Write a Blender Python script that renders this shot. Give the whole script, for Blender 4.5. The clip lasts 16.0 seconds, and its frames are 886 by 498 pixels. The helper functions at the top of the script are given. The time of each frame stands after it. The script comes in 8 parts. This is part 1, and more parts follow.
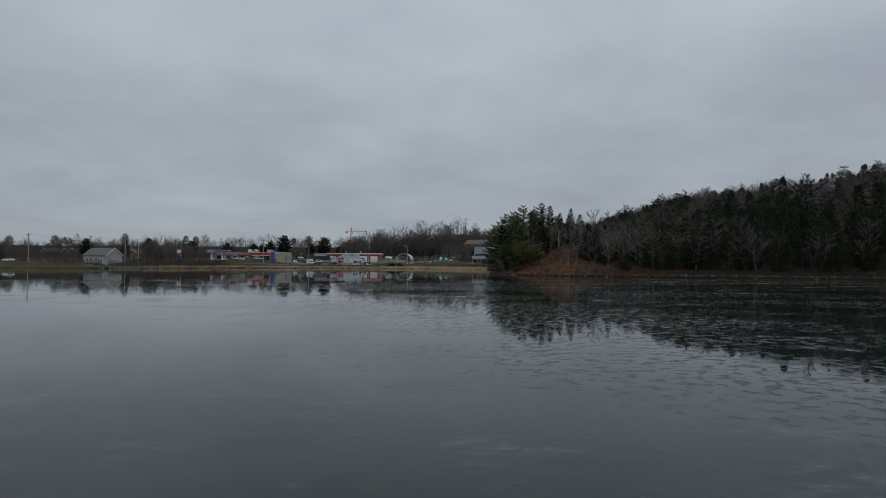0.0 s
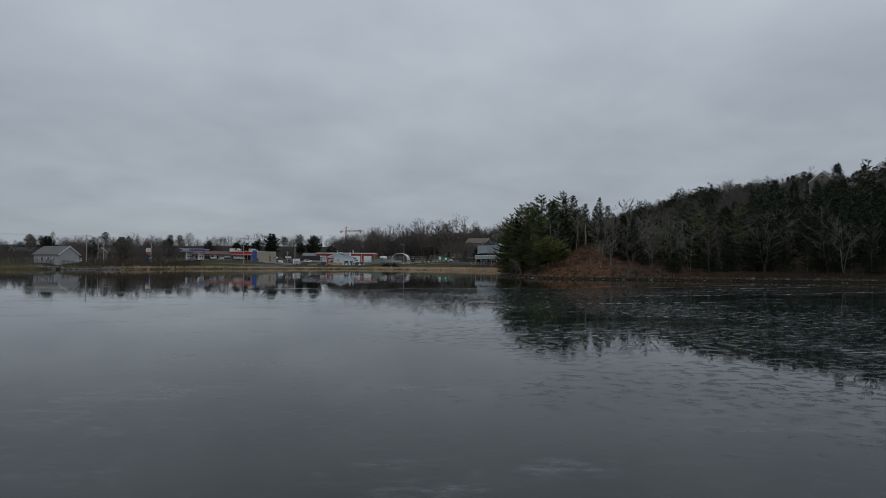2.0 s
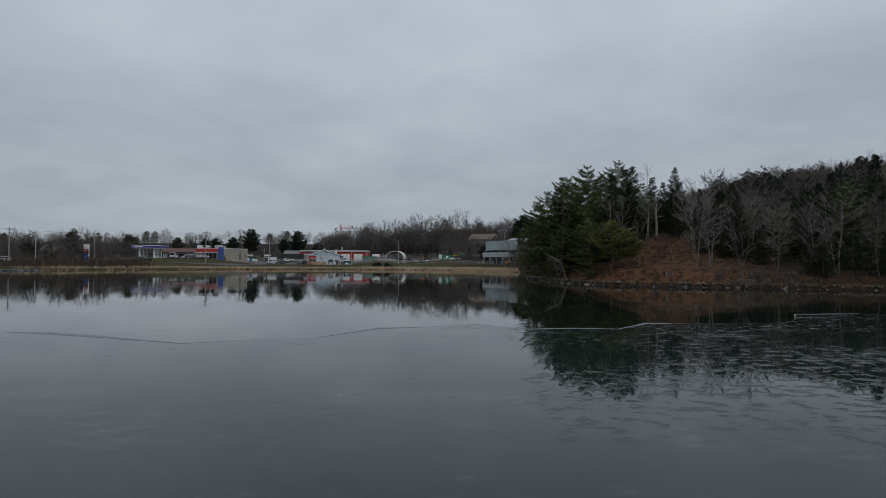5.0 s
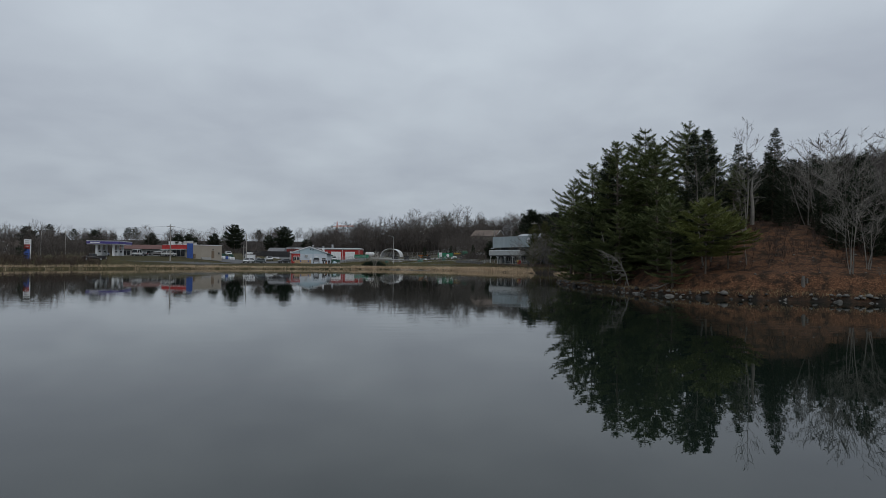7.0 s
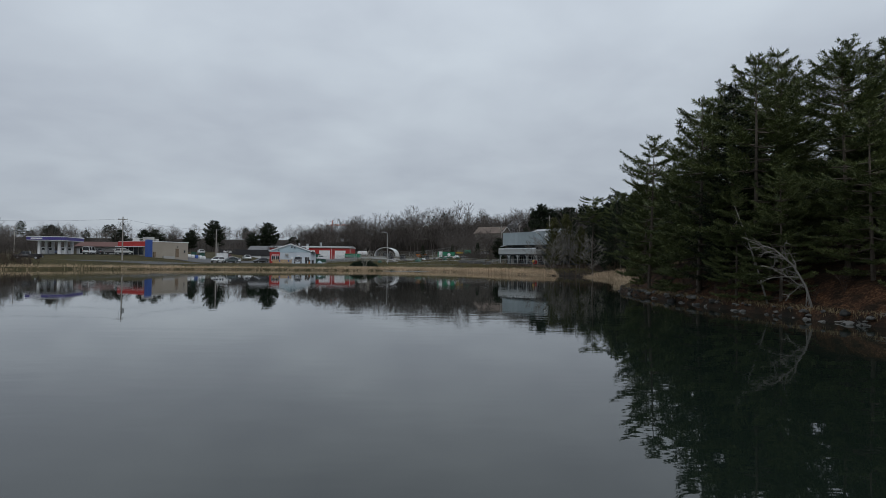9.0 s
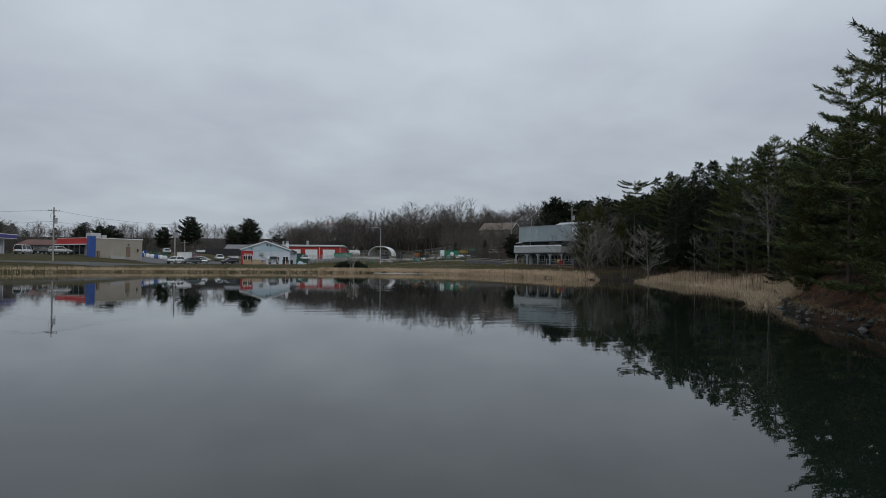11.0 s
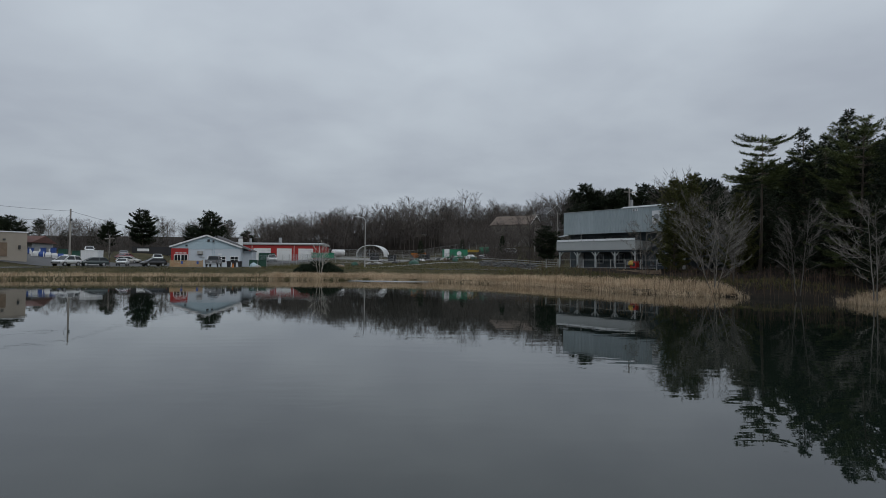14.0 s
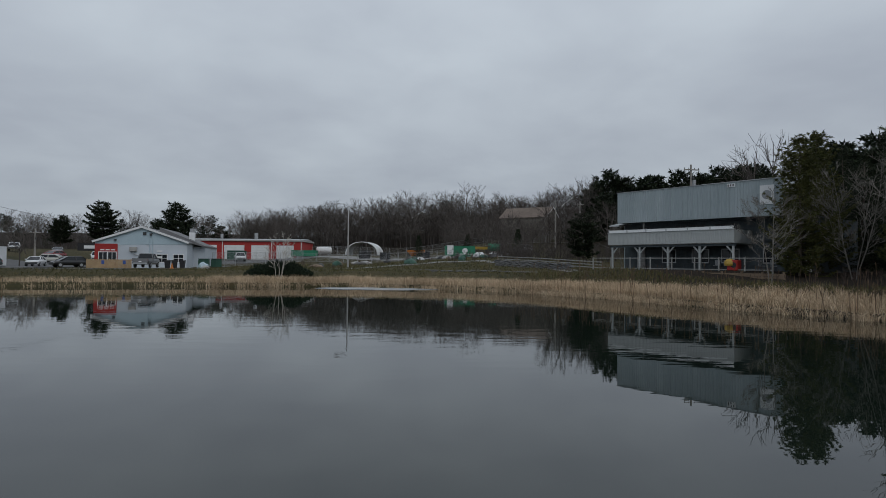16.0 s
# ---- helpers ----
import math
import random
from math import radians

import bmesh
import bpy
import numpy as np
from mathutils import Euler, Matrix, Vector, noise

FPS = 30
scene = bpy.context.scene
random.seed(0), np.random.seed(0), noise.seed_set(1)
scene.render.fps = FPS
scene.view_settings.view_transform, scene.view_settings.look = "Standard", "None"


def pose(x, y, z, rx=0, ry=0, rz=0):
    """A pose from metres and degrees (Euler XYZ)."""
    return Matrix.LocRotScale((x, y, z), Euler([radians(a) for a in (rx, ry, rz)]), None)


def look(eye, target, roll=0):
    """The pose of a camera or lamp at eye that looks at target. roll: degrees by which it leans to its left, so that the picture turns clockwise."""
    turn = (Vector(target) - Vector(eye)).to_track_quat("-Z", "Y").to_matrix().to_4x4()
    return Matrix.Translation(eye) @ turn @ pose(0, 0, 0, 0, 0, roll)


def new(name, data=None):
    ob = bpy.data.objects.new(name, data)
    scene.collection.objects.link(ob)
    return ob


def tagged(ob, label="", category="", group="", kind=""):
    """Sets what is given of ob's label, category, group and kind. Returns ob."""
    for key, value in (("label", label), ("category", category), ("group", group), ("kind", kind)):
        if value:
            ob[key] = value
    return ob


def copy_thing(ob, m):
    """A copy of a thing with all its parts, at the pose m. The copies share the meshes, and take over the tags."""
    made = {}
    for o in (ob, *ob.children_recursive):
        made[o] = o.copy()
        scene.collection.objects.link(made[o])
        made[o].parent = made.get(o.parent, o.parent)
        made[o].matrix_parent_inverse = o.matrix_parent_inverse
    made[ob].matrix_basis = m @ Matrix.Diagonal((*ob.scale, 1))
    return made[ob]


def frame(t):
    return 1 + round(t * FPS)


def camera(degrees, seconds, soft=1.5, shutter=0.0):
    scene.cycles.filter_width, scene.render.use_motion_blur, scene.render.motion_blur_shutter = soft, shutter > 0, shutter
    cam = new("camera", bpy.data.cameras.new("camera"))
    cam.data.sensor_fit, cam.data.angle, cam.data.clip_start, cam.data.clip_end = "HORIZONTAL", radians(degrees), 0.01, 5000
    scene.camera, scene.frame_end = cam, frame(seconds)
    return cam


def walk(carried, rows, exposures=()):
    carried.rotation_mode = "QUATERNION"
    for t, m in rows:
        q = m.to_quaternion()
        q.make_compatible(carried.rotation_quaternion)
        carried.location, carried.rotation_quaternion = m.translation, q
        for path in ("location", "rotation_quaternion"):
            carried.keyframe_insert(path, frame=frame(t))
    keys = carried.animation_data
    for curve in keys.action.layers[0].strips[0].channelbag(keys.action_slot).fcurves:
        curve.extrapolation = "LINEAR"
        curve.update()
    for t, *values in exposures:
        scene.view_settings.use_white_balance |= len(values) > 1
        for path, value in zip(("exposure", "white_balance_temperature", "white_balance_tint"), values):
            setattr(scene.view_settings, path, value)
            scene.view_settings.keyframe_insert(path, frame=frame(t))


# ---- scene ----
cam = camera(74.0, 16.0, soft=0.6)
PATH = [
    (0, (0.964, -0.01, 2.62), (0.954, 1.989, 2.668), 0.4),
    (0.5, (0.551, 6.149, 2.613), (0.545, 8.149, 2.659), 0.4),
    (1, (0.16, 12.31, 2.605), (0.155, 14.31, 2.653), 0.4),
    (1.5, (-0.2, 18.476, 2.598), (-0.201, 20.476, 2.645), 0.4),
    (2, (-0.537, 24.651, 2.597), (-0.535, 26.651, 2.646), 0.4),
    (2.5, (-0.85, 30.85, 2.595), (-0.846, 32.85, 2.643), 0.4),
    (3, (-1.115, 37.072, 2.592), (-1.11, 39.071, 2.639), 0.5),
    (3.5, (-1.334, 43.32, 2.59), (-1.328, 45.319, 2.635), 0.4),
    (4, (-1.508, 49.595, 2.596), (-1.5, 51.594, 2.641), 0.35),
    (6.3, (-2.003, 78.468, 2.68), (-1.992, 80.468, 2.725), 0.4),
    (6.5, (-2.054, 80.968, 2.68), (-2.042, 82.968, 2.722), 0.4),
    (7, (-2.204, 87.195, 2.662), (-2.191, 89.195, 2.703), 0.5),
    (7.5, (-2.42, 93.445, 2.61), (-2.405, 95.444, 2.653), 0.5),
    (8, (-2.679, 99.696, 2.564), (-2.662, 101.696, 2.608), 0.5),
    (8.5, (-2.88, 105.981, 2.541), (-2.859, 107.981, 2.585), 0.6),
    (9, (-3.045, 112.306, 2.534), (-3.024, 114.306, 2.576), 0.6),
    (11.5, (-4.007, 144.438, 2.521), (-3.98, 146.438, 2.564), 0.5),
    (12, (-4.189, 150.87, 2.516), (-4.16, 152.869, 2.563), 0.55),
    (12.5, (-4.362, 157.334, 2.51), (-4.333, 159.333, 2.552), 0.5),
    (13, (-4.554, 163.851, 2.506), (-4.524, 165.85, 2.546), 0.5),
    (13.5, (-4.768, 170.364, 2.504), (-4.736, 172.363, 2.555), 0.55),
    (14, (-5.002, 176.81, 2.5), (-4.968, 178.809, 2.549), 0.55),
    (14.5, (-5.239, 183.121, 2.498), (-5.201, 185.121, 2.542), 0.5),
    (15, (-5.44, 189.238, 2.517), (-5.399, 191.237, 2.56), 0.4),
    (15.5, (-5.566, 194.955, 2.554), (-5.52, 196.954, 2.6), 0.5),
    (16, (-5.524, 200.216, 2.591), (-5.483, 202.215, 2.636), 0.5),
]
EXPOSURES = [(0.0, 0.0), (3.5, 0.05), (6.5, 0.2), (9.0, 0.34), (11.5, 0.27), (16.0, 0.17)]
walk(cam, [(t, look(eye, target, roll)) for t, eye, target, roll in PATH], EXPOSURES)

# ---------------------------------------------------------------- sky and light
world = bpy.data.worlds.new("overcast_sky")
scene.world = world
world.use_nodes = True
wt = world.node_tree
wt.nodes.clear()


def wnode(kind, **props):
    n = wt.nodes.new(kind)
    for k, v in props.items():
        if k == "operation":
            n.operation = v
        elif k == "blend_type":
            n.blend_type = v
        elif k == "data_type":
            n.data_type = v
    return n


SUN_ELEV, SUN_ROT = 48.0, 150.0
w_out = wnode("ShaderNodeOutputWorld")
w_bg = wnode("ShaderNodeBackground")
w_sky = wt.nodes.new("ShaderNodeTexSky")
w_sky.sky_type = "NISHITA"
w_sky.sun_disc = False
w_sky.sun_elevation = radians(SUN_ELEV)
w_sky.sun_rotation = radians(SUN_ROT)
w_tc = wnode("ShaderNodeTexCoord")
w_sep = wnode("ShaderNodeSeparateXYZ")
wt.links.new(w_tc.outputs["Generated"], w_sep.inputs[0])
# clouds lie on a flat deck: project the direction onto it
w_h = wnode("ShaderNodeMath", operation="MAXIMUM")
wt.links.new(w_sep.outputs[2], w_h.inputs[0])
w_h.inputs[1].default_value = 0.0
w_ha = wnode("ShaderNodeMath", operation="ADD")
wt.links.new(w_h.outputs[0], w_ha.inputs[0])
w_ha.inputs[1].default_value = 0.22
w_dx = wnode("ShaderNodeMath", operation="DIVIDE")
w_dy = wnode("ShaderNodeMath", operation="DIVIDE")
wt.links.new(w_sep.outputs[0], w_dx.inputs[0])
wt.links.new(w_ha.outputs[0], w_dx.inputs[1])
wt.links.new(w_sep.outputs[1], w_dy.inputs[0])
wt.links.new(w_ha.outputs[0], w_dy.inputs[1])
w_com = wnode("ShaderNodeCombineXYZ")
wt.links.new(w_dx.outputs[0], w_com.inputs[0])
wt.links.new(w_dy.outputs[0], w_com.inputs[1])


def wnoise(scale, detail, rough, distort):
    n = wt.nodes.new("ShaderNodeTexNoise")
    n.inputs["Scale"].default_value = scale
    n.inputs["Detail"].default_value = detail
    n.inputs["Roughness"].default_value = rough
    n.inputs["Distortion"].default_value = distort
    wt.links.new(w_com.outputs[0], n.inputs["Vector"])
    return n


w_n1 = wnoise(0.8, 3, 0.5, 0.2)
w_n2 = wnoise(2.2, 4, 0.5, 0.2)
w_mixn = wnode("ShaderNodeMath", operation="MULTIPLY_ADD")
wt.links.new(w_n2.outputs["Fac"], w_mixn.inputs[0])
w_mixn.inputs[1].default_value = 0.40
w_sc = wnode("ShaderNodeMath", operation="MULTIPLY")
wt.links.new(w_n1.outputs["Fac"], w_sc.inputs[0])
w_sc.inputs[1].default_value = 0.60
wt.links.new(w_sc.outputs[0], w_mixn.inputs[2])
w_ramp = wt.nodes.new("ShaderNodeValToRGB")
w_ramp.color_ramp.elements[0].position = 0.34
w_ramp.color_ramp.elements[0].color = (0.350, 0.388, 0.448, 1)
w_ramp.color_ramp.elements[1].position = 0.66
w_ramp.color_ramp.elements[1].color = (0.485, 0.540, 0.595, 1)
wt.links.new(w_mixn.outputs[0], w_ramp.inputs[0])
# the deck is a little thinner, and so brighter, overhead
w_up = wnode("ShaderNodeMapRange")
wt.links.new(w_sep.outputs[2], w_up.inputs["Value"])
w_up.inputs["From Min"].default_value = 0.0
w_up.inputs["From Max"].default_value = 0.45
w_up.inputs["To Min"].default_value = 0.76
w_up.inputs["To Max"].default_value = 1.10
w_cl = wnode("ShaderNodeVectorMath", operation="SCALE")
wt.links.new(w_ramp.outputs[0], w_cl.inputs[0])
wt.links.new(w_up.outputs[0], w_cl.inputs["Scale"])
w_sk = wnode("ShaderNodeVectorMath", operation="SCALE")
wt.links.new(w_sky.outputs[0], w_sk.inputs[0])
w_sk.inputs["Scale"].default_value = 0.05
w_mix = wnode("ShaderNodeMix", data_type="RGBA")
w_mix.inputs["Factor"].default_value = 0.96
wt.links.new(w_sk.outputs[0], w_mix.inputs["A"])
wt.links.new(w_cl.outputs[0], w_mix.inputs["B"])
wt.links.new(w_mix.outputs["Result"], w_bg.inputs["Color"])
w_bg.inputs["Strength"].default_value = 1.0
wt.links.new(w_bg.outputs[0], w_out.inputs[0])

sun_data = bpy.data.lights.new("sun", "SUN")
sun_data.energy = 0.5
sun_data.angle = radians(40)
sun_data.color = (1.0, 0.97, 0.93)
sun = new("sun", sun_data)
sun.rotation_euler = (radians(90 - SUN_ELEV), 0, radians(180 - SUN_ROT))


# ---------------------------------------------------------------- materials
def material(name, dark, light, rough=0.8, scale=3.0, fine=25.0, bump=0.2, metal=0.0, stretch=(1, 1, 1),
             island=0.0, random_object=0.0, spec=0.5, coords="Object"):
    """A surface whose colour wanders between two tones at two sizes, with fine relief."""
    m = bpy.data.materials.new(name)
    m.use_nodes = True
    nt = m.node_tree
    b = nt.nodes["Principled BSDF"]
    b.inputs["Roughness"].default_value = rough
    b.inputs["Metallic"].default_value = metal
    b.inputs["Specular IOR Level"].default_value = spec
    tc = nt.nodes.new("ShaderNodeTexCoord")
    mp = nt.nodes.new("ShaderNodeMapping")
    mp.inputs["Scale"].default_value = stretch
    nt.links.new(tc.outputs[coords], mp.inputs[0])
    n1 = nt.nodes.new("ShaderNodeTexNoise")
    n1.inputs["Scale"].default_value = scale
    n1.inputs["Detail"].default_value = 5
    n2 = nt.nodes.new("ShaderNodeTexNoise")
    n2.inputs["Scale"].default_value = fine
    n2.inputs["Detail"].default_value = 4
    for n in (n1, n2):
        nt.links.new(mp.outputs[0], n.inputs["Vector"])
    add = nt.nodes.new("ShaderNodeMath")
    add.operation = "MULTIPLY_ADD"
    nt.links.new(n2.outputs["Fac"], add.inputs[0])
    add.inputs[1].default_value = 0.45
    half = nt.nodes.new("ShaderNodeMath")
    half.operation = "MULTIPLY"
    nt.links.new(n1.outputs["Fac"], half.inputs[0])
    half.inputs[1].default_value = 0.55
    nt.links.new(half.outputs[0], add.inputs[2])
    last = add
    if island or random_object:
        if island:
            src = nt.nodes.new("ShaderNodeNewGeometry").outputs["Random Per Island"]
        else:
            src = nt.nodes.new("ShaderNodeObjectInfo").outputs["Random"]
        off = nt.nodes.new("ShaderNodeMath")
        off.operation = "MULTIPLY_ADD"
        nt.links.new(src, off.inputs[0])
        off.inputs[1].default_value = island or random_object
        off.inputs[2].default_value = -0.5 * (island or random_object)
        last = nt.nodes.new("ShaderNodeMath")
        last.operation = "ADD"
        nt.links.new(add.outputs[0], last.inputs[0])
        nt.links.new(off.outputs[0], last.inputs[1])
    ramp = nt.nodes.new("ShaderNodeValToRGB")
    ramp.color_ramp.elements[0].position = 0.30
    ramp.color_ramp.elements[0].color = (*dark, 1)
    ramp.color_ramp.elements[1].position = 0.70
    ramp.color_ramp.elements[1].color = (*light, 1)
    nt.links.new(last.outputs[0], ramp.inputs[0])
    nt.links.new(ramp.outputs[0], b.inputs["Base Color"])
    if bump:
        bp = nt.nodes.new("ShaderNodeBump")
        bp.inputs["Strength"].default_value = bump
        bp.inputs["Distance"].default_value = 0.02
        nt.links.new(n2.outputs["Fac"], bp.inputs["Height"])
        nt.links.new(bp.outputs[0], b.inputs["Normal"])
    return m


def grey(v, warm=0.0):
    return (v * (1 + warm), v, v * (1 - warm))


M_PINE = material("pine_needles", (0.032, 0.050, 0.020), (0.200, 0.228, 0.086), 0.7, 0.22, 1.2, 0, island=0.3, spec=0.25)
M_SPRUCE = material("spruce_needles", (0.009, 0.016, 0.010), (0.036, 0.048, 0.023), 0.8, 0.35, 3.0, 0, island=0.35, spec=0.2)
M_YOUNG = material("young_pine_needles", (0.085, 0.105, 0.028), (0.235, 0.252, 0.082), 0.75, 0.5, 3.0, 0, island=0.35, spec=0.2)
M_CEDAR = material("cedar_foliage", (0.042, 0.050, 0.016), (0.120, 0.120, 0.040), 0.8, 0.5, 3.0, 0, island=0.4, spec=0.2)
M_BARK = material("conifer_bark", (0.055, 0.042, 0.032), (0.16, 0.13, 0.10), 0.9, 2.0, 18, 0.6, stretch=(1, 1, 0.3))
M_BARE = material("grey_bark", (0.065, 0.058, 0.051), (0.17, 0.157, 0.14), 0.9, 1.0, 12, 0.3, stretch=(1, 1, 0.3))
M_PALEBARK = material("pale_grey_bark", (0.105, 0.096, 0.084), (0.27, 0.250, 0.222), 0.9, 1.0, 12, 0.3, stretch=(1, 1, 0.3), island=0.3)
M_BAREDARK = material("brown_bark", (0.036, 0.030, 0.027), (0.100, 0.085, 0.076), 0.9, 1.0, 12, 0.2)
M_BIRCH = material("birch_bark", (0.30, 0.275, 0.24), (0.64, 0.61, 0.55), 0.8, 2.5, 14, 0.3, stretch=(1, 1, 2.5))
M_DEADWOOD = material("weathered_deadwood", (0.13, 0.12, 0.105), (0.31, 0.29, 0.26), 0.85, 2.0, 18, 0.4)
M_TWIG = material("bare_twigs", (0.046, 0.038, 0.033), (0.130, 0.112, 0.100), 0.9, 0.6, 5, 0, island=0.3)
M_STRAW = material("dead_grass", (0.11, 0.080, 0.040), (0.32, 0.245, 0.135), 0.9, 0.4, 4, 0, island=0.5)
M_REED = material("dry_reeds", (0.33, 0.24, 0.15), (0.76, 0.60, 0.42), 0.85, 0.25, 4, 0, island=0.6)
M_CATTAIL = material("cattail_heads", (0.07, 0.045, 0.025), (0.15, 0.10, 0.06), 0.9, 4, 30, 0.2, island=0.4)
M_SHRUB = material("shrub_twigs", (0.034, 0.024, 0.019), (0.095, 0.064, 0.050), 0.9, 0.6, 5, 0, island=0.4)
M_YEW = material("low_evergreen", (0.010, 0.020, 0.012), (0.030, 0.045, 0.026), 0.8, 0.8, 5, 0, island=0.4, spec=0.2)
M_ROCK = material("granite_rock", (0.050, 0.048, 0.044), (0.20, 0.195, 0.18), 0.85, 1.6, 14, 0.6, random_object=0.3)
M_SHORE = material("wet_shore_stone", (0.020, 0.019, 0.017), (0.135, 0.130, 0.118), 0.7, 1.6, 14, 0.5, island=0.8)
M_SLATE = material("dark_slate_stone", (0.030, 0.031, 0.033), (0.105, 0.104, 0.104), 0.8, 1.6, 14, 0.5, island=0.5)
M_ASPHALT = material("asphalt", (0.055, 0.055, 0.057), (0.115, 0.115, 0.117), 0.85, 0.25, 30, 0.3)
M_PATH = material("gravel_path", (0.17, 0.17, 0.165), (0.29, 0.285, 0.275), 0.9, 0.5, 20, 0.3)
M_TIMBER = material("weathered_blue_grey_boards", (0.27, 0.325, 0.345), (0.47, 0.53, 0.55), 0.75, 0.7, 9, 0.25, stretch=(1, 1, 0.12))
# Darkened siding: the shade below deck and overhang is put into its colour.
M_TIMBER_SHADE = material("dark_blue_grey_siding", (0.040, 0.052, 0.060), (0.085, 0.105, 0.115), 0.75, 0.7, 9, 0.25, stretch=(1, 1, 0.15))
M_PALEBOARD = material("worn_pale_deck_boards", (0.30, 0.32, 0.32), (0.55, 0.57, 0.56), 0.75, 0.9, 10, 0.25, stretch=(1, 1, 0.15))
M_POSTWOOD = material("grey_timber", (0.22, 0.22, 0.21), (0.40, 0.40, 0.38), 0.8, 1.5, 16, 0.3, stretch=(1, 1, 0.2))
M_BROWNWOOD = material("brown_timber", (0.12, 0.085, 0.06), (0.26, 0.19, 0.13), 0.8, 1.5, 16, 0.3)
M_CEDARFENCE = material("new_timber_fence", (0.30, 0.20, 0.11), (0.50, 0.36, 0.21), 0.8, 1.2, 14, 0.25)
M_POLE = material("utility_pole_wood", (0.20, 0.185, 0.165), (0.38, 0.36, 0.33), 0.85, 0.9, 12, 0.3, stretch=(1, 1, 0.1))
M_WHITE = material("white_paint", (0.66, 0.67, 0.68), (0.82, 0.83, 0.83), 0.55, 0.8, 14, 0.05)
M_PALEBLUE = material("pale_blue_siding", (0.36, 0.47, 0.53), (0.46, 0.57, 0.63), 0.6, 0.4, 9, 0.05)
M_WHITEBLUE = material("blueish_white_siding", (0.48, 0.53, 0.59), (0.60, 0.65, 0.70), 0.6, 0.4, 9, 0.05)
M_RED = material("red_paint", (0.30, 0.016, 0.014), (0.43, 0.026, 0.021), 0.55, 0.6, 10, 0.05)
M_BEIGE = material("beige_stucco", (0.30, 0.265, 0.22), (0.38, 0.34, 0.285), 0.85, 0.4, 22, 0.15)
M_BLUE = material("blue_paint", (0.030, 0.075, 0.28), (0.045, 0.105, 0.36), 0.5, 0.6, 10, 0.05)
M_PURPLE = material("dark_violet_fascia", (0.055, 0.045, 0.20), (0.08, 0.065, 0.27), 0.5, 0.6, 10, 0.05)
M_ROOFGREY = material("grey_shingles", (0.12, 0.12, 0.125), (0.21, 0.21, 0.215), 0.9, 0.5, 18, 0.3)
M_ROOFBROWN = material("brown_shingles", (0.10, 0.075, 0.06), (0.19, 0.15, 0.125), 0.9, 0.5, 18, 0.3)
M_ROOFRED = material("dull_red_roof", (0.095, 0.046, 0.038), (0.155, 0.074, 0.062), 0.85, 0.5, 18, 0.2)
M_ROOFDARK = material("charcoal_roof", (0.030, 0.032, 0.036), (0.065, 0.068, 0.072), 0.85, 0.5, 18, 0.2)
M_DULLTAN = material("dull_tan_siding", (0.15, 0.135, 0.115), (0.25, 0.225, 0.19), 0.8, 0.5, 12, 0.1)
M_HOUSEGREY = material("grey_house_siding", (0.26, 0.27, 0.28), (0.38, 0.39, 0.40), 0.75, 0.5, 12, 0.1)
M_DARKSIDING = material("dark_slate_siding", (0.075, 0.08, 0.085), (0.13, 0.135, 0.14), 0.75, 0.5, 12, 0.1)
M_BLACK = material("black_cladding", (0.014, 0.014, 0.016), (0.030, 0.030, 0.033), 0.6, 0.6, 10, 0.05)
M_CONCRETE = material("concrete", (0.28, 0.275, 0.265), (0.43, 0.425, 0.41), 0.9, 0.8, 18, 0.2)
M_STEEL = material("galvanised_steel", (0.33, 0.34, 0.35), (0.48, 0.49, 0.50), 0.5, 1.5, 20, 0.05, metal=0.6)
M_DARKSTEEL = material("dark_metal", (0.04, 0.042, 0.045), (0.085, 0.088, 0.09), 0.6, 1.5, 20, 0.05, metal=0.3)
M_GREEN = material("green_enamel", (0.012, 0.16, 0.085), (0.025, 0.24, 0.13), 0.5, 0.8, 12, 0.05)
M_DARKGREEN = material("dark_green_enamel", (0.015, 0.065, 0.045), (0.03, 0.10, 0.07), 0.55, 0.8, 12, 0.05)
M_ORANGE = material("orange_enamel", (0.42, 0.13, 0.018), (0.60, 0.20, 0.03), 0.5, 0.8, 12, 0.05)
M_YELLOW = material("yellow_paint", (0.36, 0.23, 0.03), (0.48, 0.31, 0.05), 0.5, 0.8, 12, 0.05)
M_FABRIC = material("white_tarpaulin", (0.62, 0.64, 0.65), (0.78, 0.79, 0.79), 0.6, 0.5, 8, 0.08)
M_TYRE = material("tyre_rubber", (0.015, 0.015, 0.015), (0.035, 0.035, 0.035), 0.85, 5, 30, 0.1)
M_REDLAMP = material("red_lamp_glass", (0.30, 0.010, 0.010), (0.42, 0.018, 0.015), 0.2, 3, 20, 0)
M_CRANE = material("orange_red_crane_paint", (0.42, 0.09, 0.04), (0.56, 0.14, 0.06), 0.55, 0.8, 12, 0.05)


def glass_material(name, tone, rough=0.06):
    m = material(name, tuple(c * 0.7 for c in tone), tone, rough, 0.6, 3, 0)
    m.node_tree.nodes["Principled BSDF"].inputs["Specular IOR Level"].default_value = 0.35
    return m


M_GLASS = glass_material("window_glass", (0.022, 0.026, 0.030))
M_HEADLAMP = glass_material("clear_lamp_glass", (0.50, 0.52, 0.53), 0.15)


def paint(name, tone):
    m = material(name, tuple(c * 0.85 for c in tone), tone, 0.32, 1.0, 8, 0)
    m.node_tree.nodes["Principled BSDF"].inputs["Coat Weight"].default_value = 0.6
    return m


